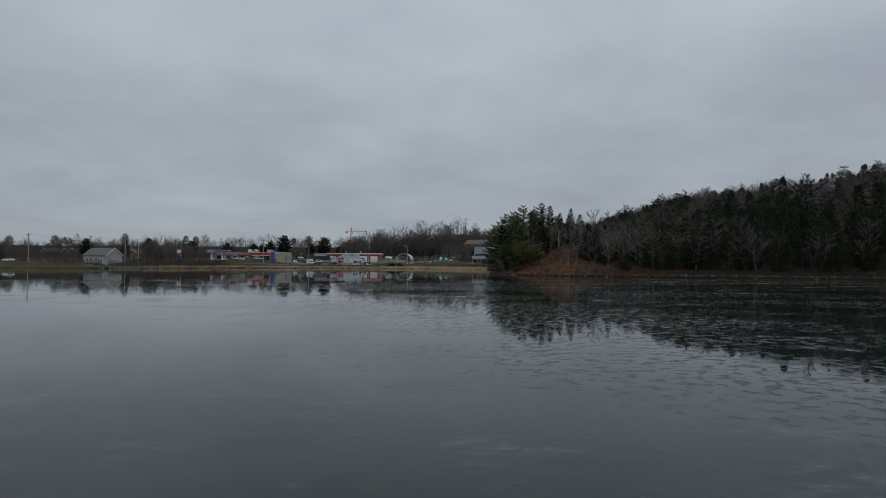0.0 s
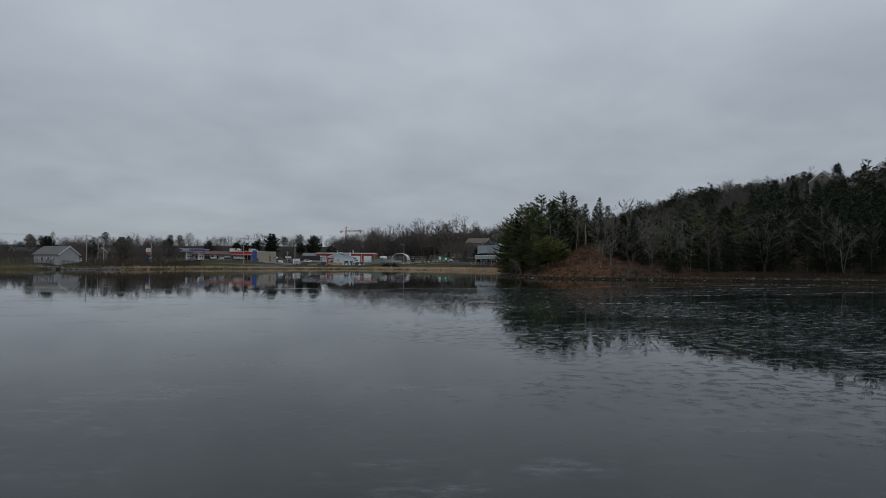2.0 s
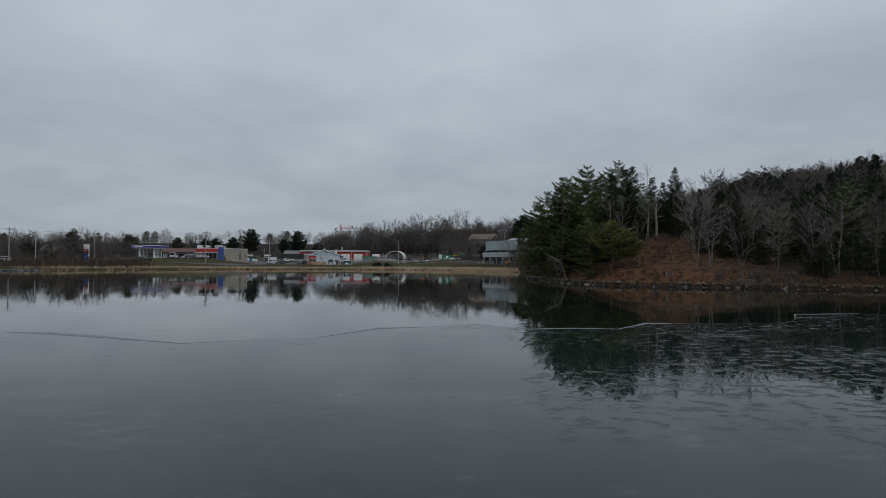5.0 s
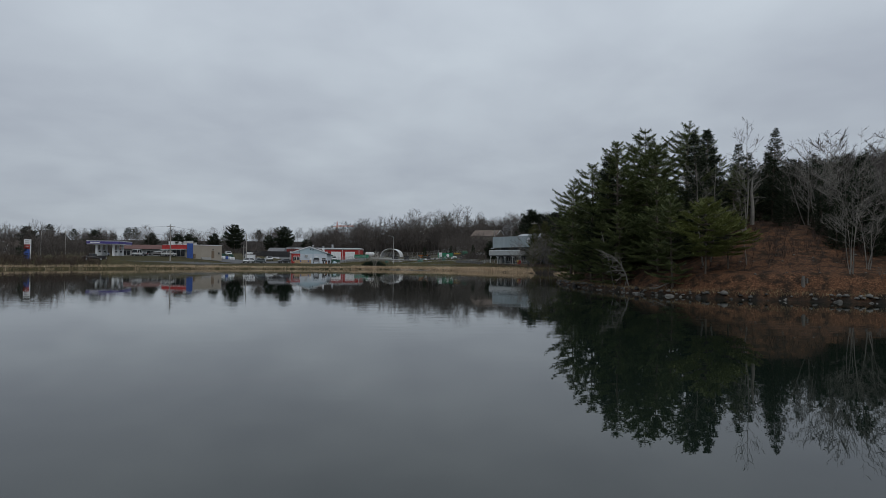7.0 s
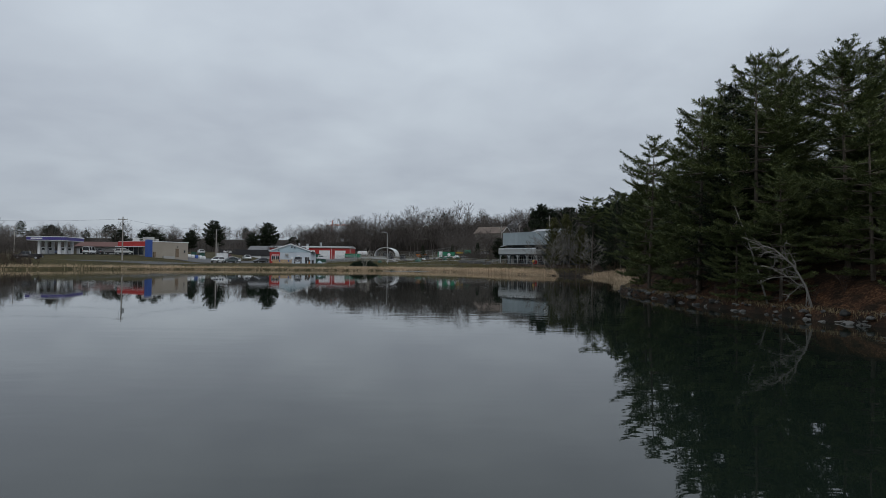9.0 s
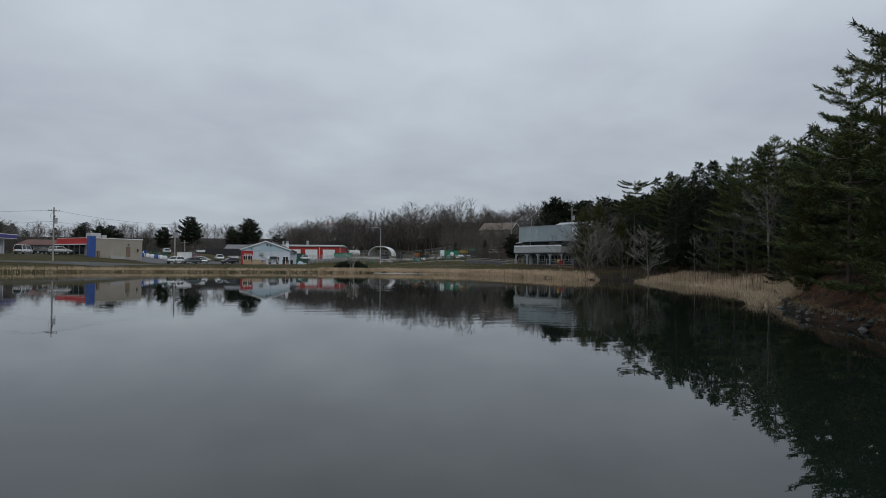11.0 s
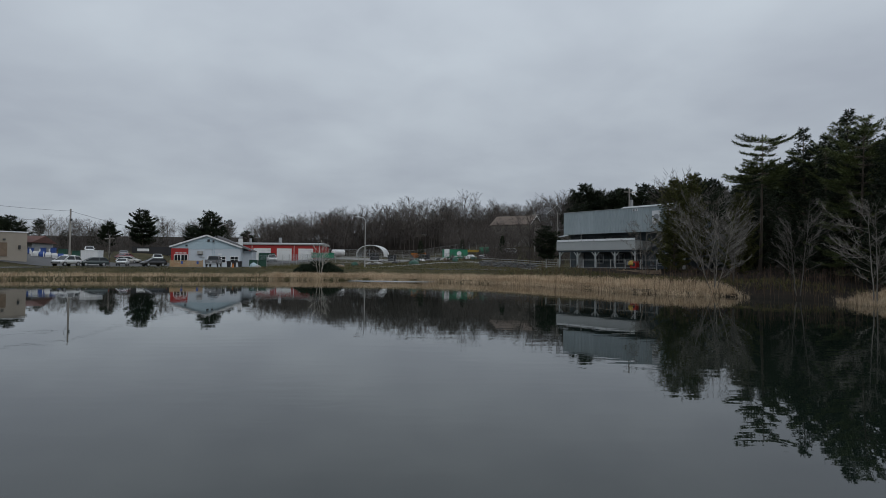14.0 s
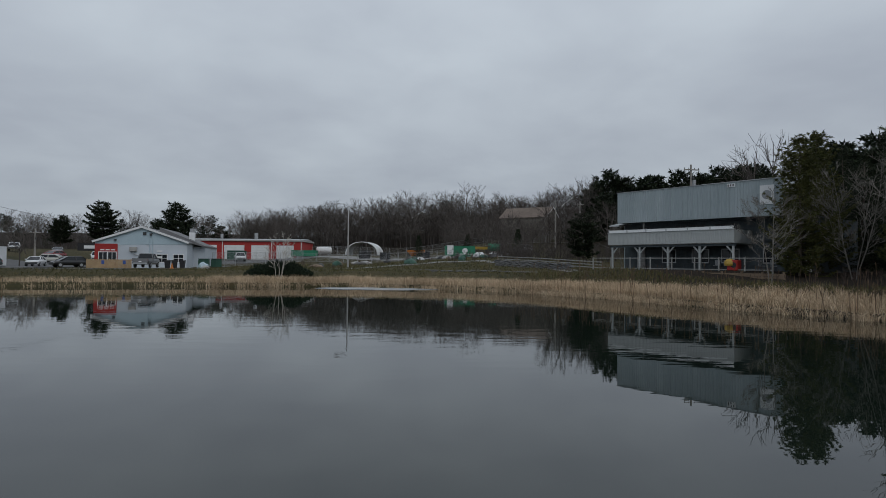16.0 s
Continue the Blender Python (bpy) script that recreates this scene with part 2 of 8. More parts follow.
P_WHITE = paint("white_car_paint", (0.72, 0.73, 0.73))
P_SILVER = paint("silver_car_paint", (0.46, 0.47, 0.47))
P_PALE = paint("champagne_car_paint", (0.52, 0.51, 0.47))
P_BLACK = paint("black_car_paint", (0.016, 0.016, 0.018))
P_GREY = paint("grey_car_paint", (0.17, 0.175, 0.18))
P_DARKGREEN = paint("dark_grey_green_car_paint", (0.055, 0.075, 0.075))
P_RED = paint("dark_red_car_paint", (0.22, 0.02, 0.025))
P_BLUE = paint("blue_car_paint", (0.04, 0.08, 0.20))


# ---------------------------------------------------------------- mesh tools
def link_mesh(name, verts, tris=None, quads=None, mat=None, smooth=False):
    """A mesh from arrays of vertices, triangles and quads."""
    me = bpy.data.meshes.new(name)
    verts = np.asarray(verts, dtype=np.float32).reshape(-1, 3)
    loops, starts = [], []
    pos = 0
    for faces, k in ((tris, 3), (quads, 4)):
        if faces is None or len(faces) == 0:
            continue
        faces = np.asarray(faces, dtype=np.int32).reshape(-1, k)
        loops.append(faces.ravel())
        starts.append(pos + np.arange(len(faces), dtype=np.int32) * k)
        pos += faces.size
    loops, starts = np.concatenate(loops), np.concatenate(starts)
    me.vertices.add(len(verts))
    me.vertices.foreach_set("co", verts.ravel())
    me.loops.add(len(loops))
    me.loops.foreach_set("vertex_index", loops)
    me.polygons.add(len(starts))
    me.polygons.foreach_set("loop_start", starts)
    if smooth:
        me.polygons.foreach_set("use_smooth", np.ones(len(starts), dtype=bool))
    me.update(calc_edges=True)
    me.validate()
    if mat:
        me.materials.append(mat)
    return me


class Shape:
    """Gathers boxes, tubes and prisms into one mesh."""

    def __init__(self):
        self.v, self.f = [], []

    def face(self, *pts):
        n = len(self.v)
        self.v += [tuple(p) for p in pts]
        self.f.append(tuple(range(n, n + len(pts))))
        return self

    def box(self, x0, y0, z0, x1, y1, z1):
        n = len(self.v)
        self.v += [(x0, y0, z0), (x1, y0, z0), (x1, y1, z0), (x0, y1, z0), (x0, y0, z1), (x1, y0, z1), (x1, y1, z1), (x0, y1, z1)]
        self.f += [tuple(n + i for i in q) for q in ((3, 2, 1, 0), (4, 5, 6, 7), (0, 1, 5, 4), (1, 2, 6, 5), (2, 3, 7, 6), (3, 0, 4, 7))]
        return self

    def cbox(self, x, y, z, sx, sy, sz):
        return self.box(x - sx / 2, y - sy / 2, z, x + sx / 2, y + sy / 2, z + sz)

    def bar(self, a, b, w, h=None):
        """A square bar from a to b."""
        h = h or w
        a, b = Vector(a), Vector(b)
        d = (b - a).normalized()
        side = d.cross(Vector((0, 0, 1)))
        side = side.normalized() if side.length > 1e-4 else Vector((1, 0, 0))
        up = side.cross(d).normalized()
        n = len(self.v)
        for p in (a, b):
            for s, u in ((-1, -1), (1, -1), (1, 1), (-1, 1)):
                self.v.append(tuple(p + side * s * w / 2 + up * u * h / 2))
        self.f += [tuple(n + i for i in q) for q in ((0, 1, 2, 3), (7, 6, 5, 4), (0, 4, 5, 1), (1, 5, 6, 2), (2, 6, 7, 3), (3, 7, 4, 0))]
        return self

    def tube(self, pts, radii, sides=8, caps=True):
        pts = [Vector(p) for p in pts]
        if not isinstance(radii, (list, tuple)):
            radii = [radii] * len(pts)
        n = len(self.v)
        for i, p in enumerate(pts):
            d = (pts[min(i + 1, len(pts) - 1)] - pts[max(i - 1, 0)]).normalized()
            side = d.cross(Vector((0.31, 0.17, 0.93)))
            if side.length < 1e-3:
                side = d.cross(Vector((1, 0, 0)))
            side.normalize()
            up = side.cross(d)
            for k in range(sides):
                a = 2 * math.pi * k / sides
                self.v.append(tuple(p + (side * math.cos(a) + up * math.sin(a)) * radii[i]))
        for i in range(len(pts) - 1):
            for k in range(sides):
                k2 = (k + 1) % sides
                self.f.append((n + i * sides + k, n + i * sides + k2, n + (i + 1) * sides + k2, n + (i + 1) * sides + k))
        if caps:
            self.f.append(tuple(n + k for k in range(sides))[::-1])
            self.f.append(tuple(n + (len(pts) - 1) * sides + k for k in range(sides)))
        return self

    def prism(self, outline, axis, lo, hi):
        """An outline in the two other axes, drawn out along axis."""
        n, k = len(self.v), len(outline)
        for c in (lo, hi):
            for p, q in outline:
                self.v.append({"x": (c, p, q), "y": (p, c, q), "z": (p, q, c)}[axis])
        self.f.append(tuple(range(n, n + k)))
        self.f.append(tuple(range(n + k, n + 2 * k))[::-1])
        for i in range(k):
            j = (i + 1) % k
            self.f.append((n + i, n + j, n + k + j, n + k + i))
        return self

    def loft(self, rings, closed=True):
        n, k = len(self.v), len(rings[0])
        for r in rings:
            self.v += [tuple(p) for p in r]
        for i in range(len(rings) - 1):
            for j in range(k if closed else k - 1):
                j2 = (j + 1) % k
                self.f.append((n + i * k + j, n + i * k + j2, n + (i + 1) * k + j2, n + (i + 1) * k + j))
        if closed:
            self.f.append(tuple(n + j for j in range(k))[::-1])
            self.f.append(tuple(n + (len(rings) - 1) * k + j for j in range(k)))
        return self

    def mesh(self, name, mat, bevel=0.0, smooth=False):
        me = bpy.data.meshes.new(name)
        me.from_pydata(self.v, [], self.f)
        bm = bmesh.new()
        bm.from_mesh(me)
        bmesh.ops.recalc_face_normals(bm, faces=bm.faces)
        if bevel:
            bmesh.ops.bevel(bm, geom=list(bm.edges), offset=bevel, segments=1, affect="EDGES")
        bm.to_mesh(me)
        bm.free()
        if smooth:
            for p in me.polygons:
                p.use_smooth = True
        me.materials.append(mat)
        return me


def part(name, shape, mat, parent, label="", bevel=0.0, smooth=False, at=None):
    """Links a shape as one mesh under a thing or a part."""
    me = shape if isinstance(shape, bpy.types.Mesh) else shape.mesh(name, mat, bevel, smooth)
    ob = new(name, me)
    ob.parent = parent
    if at is not None:
        ob.matrix_basis = at
    if label:
        tagged(ob, label)
    return ob


def thing(name, m, label, category, group=""):
    ob = new(name)
    ob.empty_display_size = 0.5
    ob.matrix_basis = m
    return tagged(ob, label, category, group)


def single(name, shape, mat, m, label, category, group="", kind="", bevel=0.0, smooth=False):
    me = shape if isinstance(shape, bpy.types.Mesh) else shape.mesh(name, mat, bevel, smooth)
    ob = new(name, me)
    ob.matrix_basis = m
    return tagged(ob, label, category, group, kind)


def segments_mesh(name, segs, mat, sides=4):
    """Many tapered sticks (x0 y0 z0 x1 y1 z1 r0 r1) as one mesh."""
    s = np.asarray(segs, dtype=np.float64)
    a, b, r0, r1 = s[:, 0:3], s[:, 3:6], s[:, 6], s[:, 7]
    d = b - a
    d /= np.maximum(np.linalg.norm(d, axis=1, keepdims=True), 1e-9)
    ref = np.where(np.abs(d[:, 2:3]) > 0.9, np.array([[1.0, 0, 0]]), np.array([[0, 0, 1.0]]))
    u = np.cross(d, ref)
    u /= np.linalg.norm(u, axis=1, keepdims=True)
    w = np.cross(d, u)
    if sides == 1:
        rs = np.random.default_rng(len(s))
        t = rs.uniform(0, 6.283, (len(s), 1))
        u = u * np.cos(t) + w * np.sin(t)
        v = np.stack([a - u * r0[:, None], a + u * r0[:, None], b + u * r1[:, None], b - u * r1[:, None]], axis=1)
        return link_mesh(name, v.reshape(-1, 3), None, np.arange(len(s) * 4).reshape(-1, 4), mat)
    ang = np.arange(sides) * 2 * np.pi / sides
    ring = u[:, None, :] * np.cos(ang)[None, :, None] + w[:, None, :] * np.sin(ang)[None, :, None]
    v = np.concatenate([a[:, None, :] + ring * r0[:, None, None], b[:, None, :] + ring * r1[:, None, None]], axis=1)
    k = np.arange(sides)
    k2 = (k + 1) % sides
    quad = np.stack([k, k2, sides + k2, sides + k], axis=1)
    quads = (quad[None] + (np.arange(len(s)) * 2 * sides)[:, None, None]).reshape(-1, 4)
    return link_mesh(name, v.reshape(-1, 3), None, quads, mat)


def needles_mesh(name, pts, ways, length, width, count, mat, rng, spread=0.7, flat=0.0):
    """Sprays of narrow blades: count blades round each point, mostly along its way."""
    pts = np.repeat(np.asarray(pts), count, axis=0)
    ways = np.repeat(np.asarray(ways), count, axis=0)
    n = len(pts)
    w = ways + rng.normal(0, spread, (n, 3))
    w /= np.linalg.norm(w, axis=1, keepdims=True)
    side = np.cross(w, rng.normal(0, 1, (n, 3)) + np.array([0, 0, flat]))
    side /= np.maximum(np.linalg.norm(side, axis=1, keepdims=True), 1e-6)
    ln = (length * rng.uniform(0.6, 1.25, n))[:, None]
    base = pts + rng.normal(0, length * 0.18, (n, 3))
    v = np.stack([base - side * width * 0.5, base + side * width * 0.5, base + w * ln], axis=1)
    return link_mesh(name, v.reshape(-1, 3), np.arange(n * 3).reshape(-1, 3), None, mat)


# ---------------------------------------------------------------- the lie of the land
SHORE = [(-420, -420), (-420, 120), (-260, 178), (-180, 188), (-135, 192), (-112, 198), (-98, 208), (-90, 226), (-80, 238), (-66, 247),
         (-46, 255.5), (-30, 259), (-14, 260), (-3, 256), (4.5, 248.5), (9, 240.5), (12.5, 233.0), (15.8, 227.5), (19.5, 224.5), (24.0, 220.5), (26.8, 211),
         (26.5, 202), (24.8, 191), (22.6, 184), (19.6, 177.5), (16.2, 171.5), (13.6, 165.5), (13.0, 160), (12.8, 152), (13.3, 145), (14.5, 138.5), (16.5, 133.8), (20.4, 130.4),
         (28, 127.5), (36, 124.5), (46, 122), (58, 117), (74, 108), (100, 92), (130, 62), (150, 10), (160, -80), (200, -420)]
SH = np.array(SHORE, dtype=float)


def smooth01(v, lo, hi):
    t = np.clip((v - lo) / (hi - lo), 0, 1)
    return t * t * (3 - 2 * t)


def shore_distance(x, y):
    """Metres inland from the water's edge; negative on the lake."""
    x, y = np.asarray(x, dtype=float), np.asarray(y, dtype=float)
    best = np.full(x.shape, 1e9)
    inside = np.zeros(x.shape, dtype=bool)
    n = len(SH)
    for i in range(n):
        ax, ay = SH[i]
        bx, by = SH[(i + 1) % n]
        dx, dy = bx - ax, by - ay
        t = np.clip(((x - ax) * dx + (y - ay) * dy) / (dx * dx + dy * dy), 0, 1)
        best = np.minimum(best, (x - ax - t * dx) ** 2 + (y - ay - t * dy) ** 2)
        cross = ((ay > y) != (by > y)) & (x < (bx - ax) * (y - ay) / (by - ay + 1e-12) + ax)
        inside ^= cross
    return np.where(inside, -1, 1) * np.sqrt(best)


def wobble(x, y, size, seed=0.0):
    """Soft unevenness between -1 and 1."""
    return (np.sin(x / size * 2.1 + seed) * np.cos(y / size * 1.7 - seed * 1.3) + 0.6 * np.sin(x / size * 4.7 - y / size * 3.1 + seed * 2.0)
            + 0.4 * np.cos(x / size * 7.9 + y / size * 8.3 + seed)) / 2.0


def ground(x, y):
    x, y = np.asarray(x, dtype=float), np.asarray(y, dtype=float)
    d = shore_distance(x, y)
    west = smooth01(-x, 64, 82)
    # the far bank with its road, yard and car parks
    flat = 1.45 + 0.5 * west + 1.35 * west * smooth01(y, 252, 263) + 0.024 * np.clip(y - 285, 0, 90) + 1.6 * smooth01(x, -25, 10) * smooth01(y, 264, 300) + 0.9 * smooth01(x, -45, -33) * smooth01(y, 305, 342) * smooth01(-x, 10, 28)
    east = smooth01(x, -75, -10)
    flat = flat + (0.105 + 0.125 * east - 0.08 * smooth01(x, 15, 60)) * np.clip(y - 386, 0, 95) + 4.6 * np.exp(-(((x - 28) / 22) ** 2 + ((y - 358) / 26) ** 2)) + 6.5 * np.exp(-(((x - 42) / 28) ** 2 + ((y - 382) / 20) ** 2))
    # the wooded hill on the east side
    rise = 0.265 * (np.logaddexp(0, (x - 34 - 0.06 * np.clip(y - 250, 0, 200)) / 9.0) * 9.0)
    rise = 52 * np.tanh(rise / 52) * smooth01(d, -12, 105) * (1 - 0.45 * smooth01(y, 350, 450)) * (1 - 0.25 * smooth01(y, 250, 360) * (1 - smooth01(x, 80, 110))) + 3.0 * smooth01(x, 85, 110) * smooth01(y, 190, 260)
    mound = 4.7 * np.exp(-(((x - 31) / 9.5) ** 2 + ((y - 147) / 12.0) ** 2)) + 1.6 * np.exp(-(((x - 27) / 8) ** 2 + ((y - 168) / 16) ** 2))
    wood = smooth01(x, 8, 20) * smooth01(262 - y, 0, 25)
    inland = flat * (1 - wood) + wood * (0.9 + 0.45 * smooth01(188 - y, 0, 10) + 0.03 * np.clip(d, 0, 30)) + rise + mound
    # level ground under the grey building
    pad = np.exp(-np.maximum(0, np.hypot((x - 22) / 1.0, y - 258) - 9.5) ** 2 / 8.0)
    inland = inland * (1 - pad) + 2.06 * pad
    bank = 8.5 * (1 - wood) + (5.0 - 3.1 * smooth01(188 - y, 0, 10)) * wood
    lip = 0.25 * (1 - wood) + 0.27 * wood
    ramp = lip * smooth01(d, -0.15, 0.2) + (1 - lip) * smooth01(d, 0.3, bank)
    h = inland * ramp + 0.05 * wobble(x, y, 6.0) * smooth01(d, 0, 4) + wood * 0.16 * wobble(x, y, 2.6, 2.0) * smooth01(d, 0.3, 3)
    return np.where(d < 0, np.maximum(-2.5, -0.08 + 0.22 * d), h)


def gz(x, y):
    return float(ground(x, y))


def lines(lo, hi, step, far):
    """Grid lines: even steps in the middle, wider and wider outside."""
    mid = list(np.arange(lo, hi + 0.01, step))
    out, s, v = [], step, lo
    while v > -far:
        s *= 1.3
        v -= s
        out.append(v)
    up, s, v = [], step, hi
    while v < far:
        s *= 1.3
        v += s
        up.append(v)
    return np.array(out[::-1] + mid + up)


def denser(v, lo, hi, step):
    return np.unique(np.concatenate([v[(v < lo) | (v > hi)], np.arange(lo, hi + 0.01, step)]))


GX, GY = denser(lines(-130, 120, 1.25, 4000), 11.5, 31, 0.45), denser(lines(100, 380, 1.25, 4000), 124, 184, 0.7)
XX, YY = np.meshgrid(GX, GY)
ZZ = ground(XX, YY)
nx, ny = len(GX), len(GY)
idx = np.arange(nx * ny).reshape(ny, nx)
quads = np.stack([idx[:-1, :-1], idx[:-1, 1:], idx[1:, 1:], idx[1:, :-1]], axis=-1).reshape(-1, 4)
ground_mesh = link_mesh("ground", np.stack([XX, YY, ZZ], axis=-1), None, quads, None, True)
D_ALL = shore_distance(XX, YY).ravel()
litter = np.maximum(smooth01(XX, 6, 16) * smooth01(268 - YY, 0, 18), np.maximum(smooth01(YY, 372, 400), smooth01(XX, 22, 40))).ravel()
bare_leaf = ((0.6 * np.exp(-(((XX - 27) / 7.5) ** 2 + ((YY - 138) / 6.5) ** 2) ** 2) + np.exp(-(((XX - 23.5) / 8) ** 2 + ((YY - 132.5) / 4.5) ** 2)) + 0.35 * smooth01(184 - YY, 0, 6) * smooth01(YY, 118, 126)) + 0.8 * smooth01(180 - YY, 0, 6) * smooth01(YY, 120, 126) * (1 - smooth01(D_ALL.reshape(XX.shape), 1.0, 3.0)) * (1 - smooth01(XX, 26, 32))).clip(0, 1).ravel() * litter
# Narrow strip at the waterline: wet mud, and the undercut lip's shade as colour.
wet = (1 - smooth01(D_ALL, 0.10, 0.34)) * litter
for key, values in (("litter", litter), ("leaf", bare_leaf), ("wet", wet)):
    at = ground_mesh.attributes.new(key, "FLOAT", "POINT")
    at.data.foreach_set("value", values.astype(np.float32))


def ground_material():
    m = bpy.data.materials.new("turf_and_leaf_litter")
    m.use_nodes = True
    nt = m.node_tree
    b = nt.nodes["Principled BSDF"]
    b.inputs["Roughness"].default_value = 0.95
    b.inputs["Specular IOR Level"].default_value = 0.2
    tc = nt.nodes.new("ShaderNodeTexCoord")

    def ns(scale, detail=6):
        n = nt.nodes.new("ShaderNodeTexNoise")
        n.inputs["Scale"].default_value = scale
        n.inputs["Detail"].default_value = detail
        n.inputs["Roughness"].default_value = 0.65
        nt.links.new(tc.outputs["Object"], n.inputs["Vector"])
        return n.outputs["Fac"]

    def ramp(src, stops):
        r = nt.nodes.new("ShaderNodeValToRGB")
        while len(r.color_ramp.elements) < len(stops):
            r.color_ramp.elements.new(0.5)
        for e, (p, c) in zip(r.color_ramp.elements, stops):
            e.position, e.color = p, (*c, 1)
        nt.links.new(src, r.inputs[0])
        return r.outputs[0]

    def attr(name):
        a = nt.nodes.new("ShaderNodeAttribute")
        a.attribute_name = name
        return a.outputs["Fac"]

    def mix(f, a, c):
        n = nt.nodes.new("ShaderNodeMix")
        n.data_type = "RGBA"
        nt.links.new(f, n.inputs["Factor"])
        nt.links.new(a, n.inputs["A"])
        nt.links.new(c, n.inputs["B"])
        return n.outputs["Result"]

    big, mid, fine = ns(0.16), ns(1.1), ns(9.0)
    blend = nt.nodes.new("ShaderNodeMath")
    blend.operation = "MULTIPLY_ADD"
    nt.links.new(mid, blend.inputs[0])
    blend.inputs[1].default_value = 0.55
    sc = nt.nodes.new("ShaderNodeMath")
    sc.operation = "MULTIPLY"
    nt.links.new(big, sc.inputs[0])
    sc.inputs[1].default_value = 0.45
    nt.links.new(sc.outputs[0], blend.inputs[2])
    turf = ramp(blend.outputs[0], [(0.32, (0.026, 0.026, 0.011)), (0.5, (0.050, 0.044, 0.018)), (0.68, (0.105, 0.078, 0.040))])
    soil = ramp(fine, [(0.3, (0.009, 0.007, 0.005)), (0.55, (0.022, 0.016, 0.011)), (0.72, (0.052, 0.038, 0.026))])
    leaf = ramp(fine, [(0.30, (0.026, 0.014, 0.009)), (0.5, (0.098, 0.046, 0.024)), (0.72, (0.265, 0.140, 0.073))])
    # Near-black tone: damp mud plus painted shade of the undercut bank.
    shaded_mud = ramp(mid, [(0.3, (0.007, 0.006, 0.005)), (0.7, (0.022, 0.018, 0.013))])
    leafy = nt.nodes.new("ShaderNodeMath")
    leafy.operation = "MULTIPLY"
    nt.links.new(attr("leaf"), leafy.inputs[0])
    lr = ramp(mid, [(0.40, (0.1, 0.1, 0.1)), (0.60, (1.3, 1.3, 1.3))])
    nt.links.new(lr, leafy.inputs[1])
    leafy.use_clamp = True
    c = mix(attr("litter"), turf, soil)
    c = mix(leafy.outputs[0], c, leaf)
    c = mix(attr("wet"), c, shaded_mud)
    nt.links.new(c, b.inputs["Base Color"])
    bp = nt.nodes.new("ShaderNodeBump")
    bp.inputs["Strength"].default_value = 0.7
    bp.inputs["Distance"].default_value = 0.08
    nt.links.new(fine, bp.inputs["Height"])
    nt.links.new(bp.outputs[0], b.inputs["Normal"])
    return m


ground_mesh.materials.append(ground_material())
tagged(new("ground", ground_mesh), "dull winter turf and leaf litter on the lake shore", "ground", kind="structure")


# ---------------------------------------------------------------- the lake
def water_material():
    m = bpy.data.materials.new("still_dark_water")
    m.use_nodes = True
    nt = m.node_tree
    b = nt.nodes["Principled BSDF"]
    b.inputs["Base Color"].default_value = (0.008, 0.0132, 0.0098, 1)
    b.inputs["IOR"].default_value = 1.45
    b.inputs["Roughness"].default_value = 0.0
    tc = nt.nodes.new("ShaderNodeTexCoord")

    def ns(scale, stretch, detail=4):
        mp = nt.nodes.new("ShaderNodeMapping")
        mp.inputs["Scale"].default_value = stretch
        n = nt.nodes.new("ShaderNodeTexNoise")
        n.inputs["Scale"].default_value = scale
        n.inputs["Detail"].default_value = detail
        nt.links.new(tc.outputs["Object"], mp.inputs[0])
        nt.links.new(mp.outputs[0], n.inputs["Vector"])
        return n.outputs["Fac"]

    ripple, swell = ns(1.4, (0.35, 1.0, 1), 3), ns(0.12, (0.6, 1.3, 1), 4)
    # breeze touches the lake in patches
    patch = nt.nodes.new("ShaderNodeMapRange")
    nt.links.new(ns(0.035, (0.7, 1.6, 1), 4), patch.inputs["Value"])
    patch.inputs["From Min"].default_value = 0.45
    patch.inputs["From Max"].default_value = 0.65
    patch.inputs["To Min"].default_value = 0.25
    patch.inputs["To Max"].default_value = 1.0
    h = nt.nodes.new("ShaderNodeMath")
    h.operation = "MULTIPLY"
    nt.links.new(ripple, h.inputs[0])
    nt.links.new(patch.outputs[0], h.inputs[1])
    bp = nt.nodes.new("ShaderNodeBump")
    bp.inputs["Strength"].default_value = 0.135
    bp.inputs["Distance"].default_value = 0.05
    nt.links.new(h.outputs[0], bp.inputs["Height"])
    nt.links.new(bp.outputs[0], b.inputs["Normal"])
    return m


water = Shape().face((-600, -600, 0), (400, -600, 0), (400, 320, 0), (-600, 320, 0))
single("water", water, water_material(), Matrix(), "still dark lake water mirroring the sky", "lake", kind="structure")


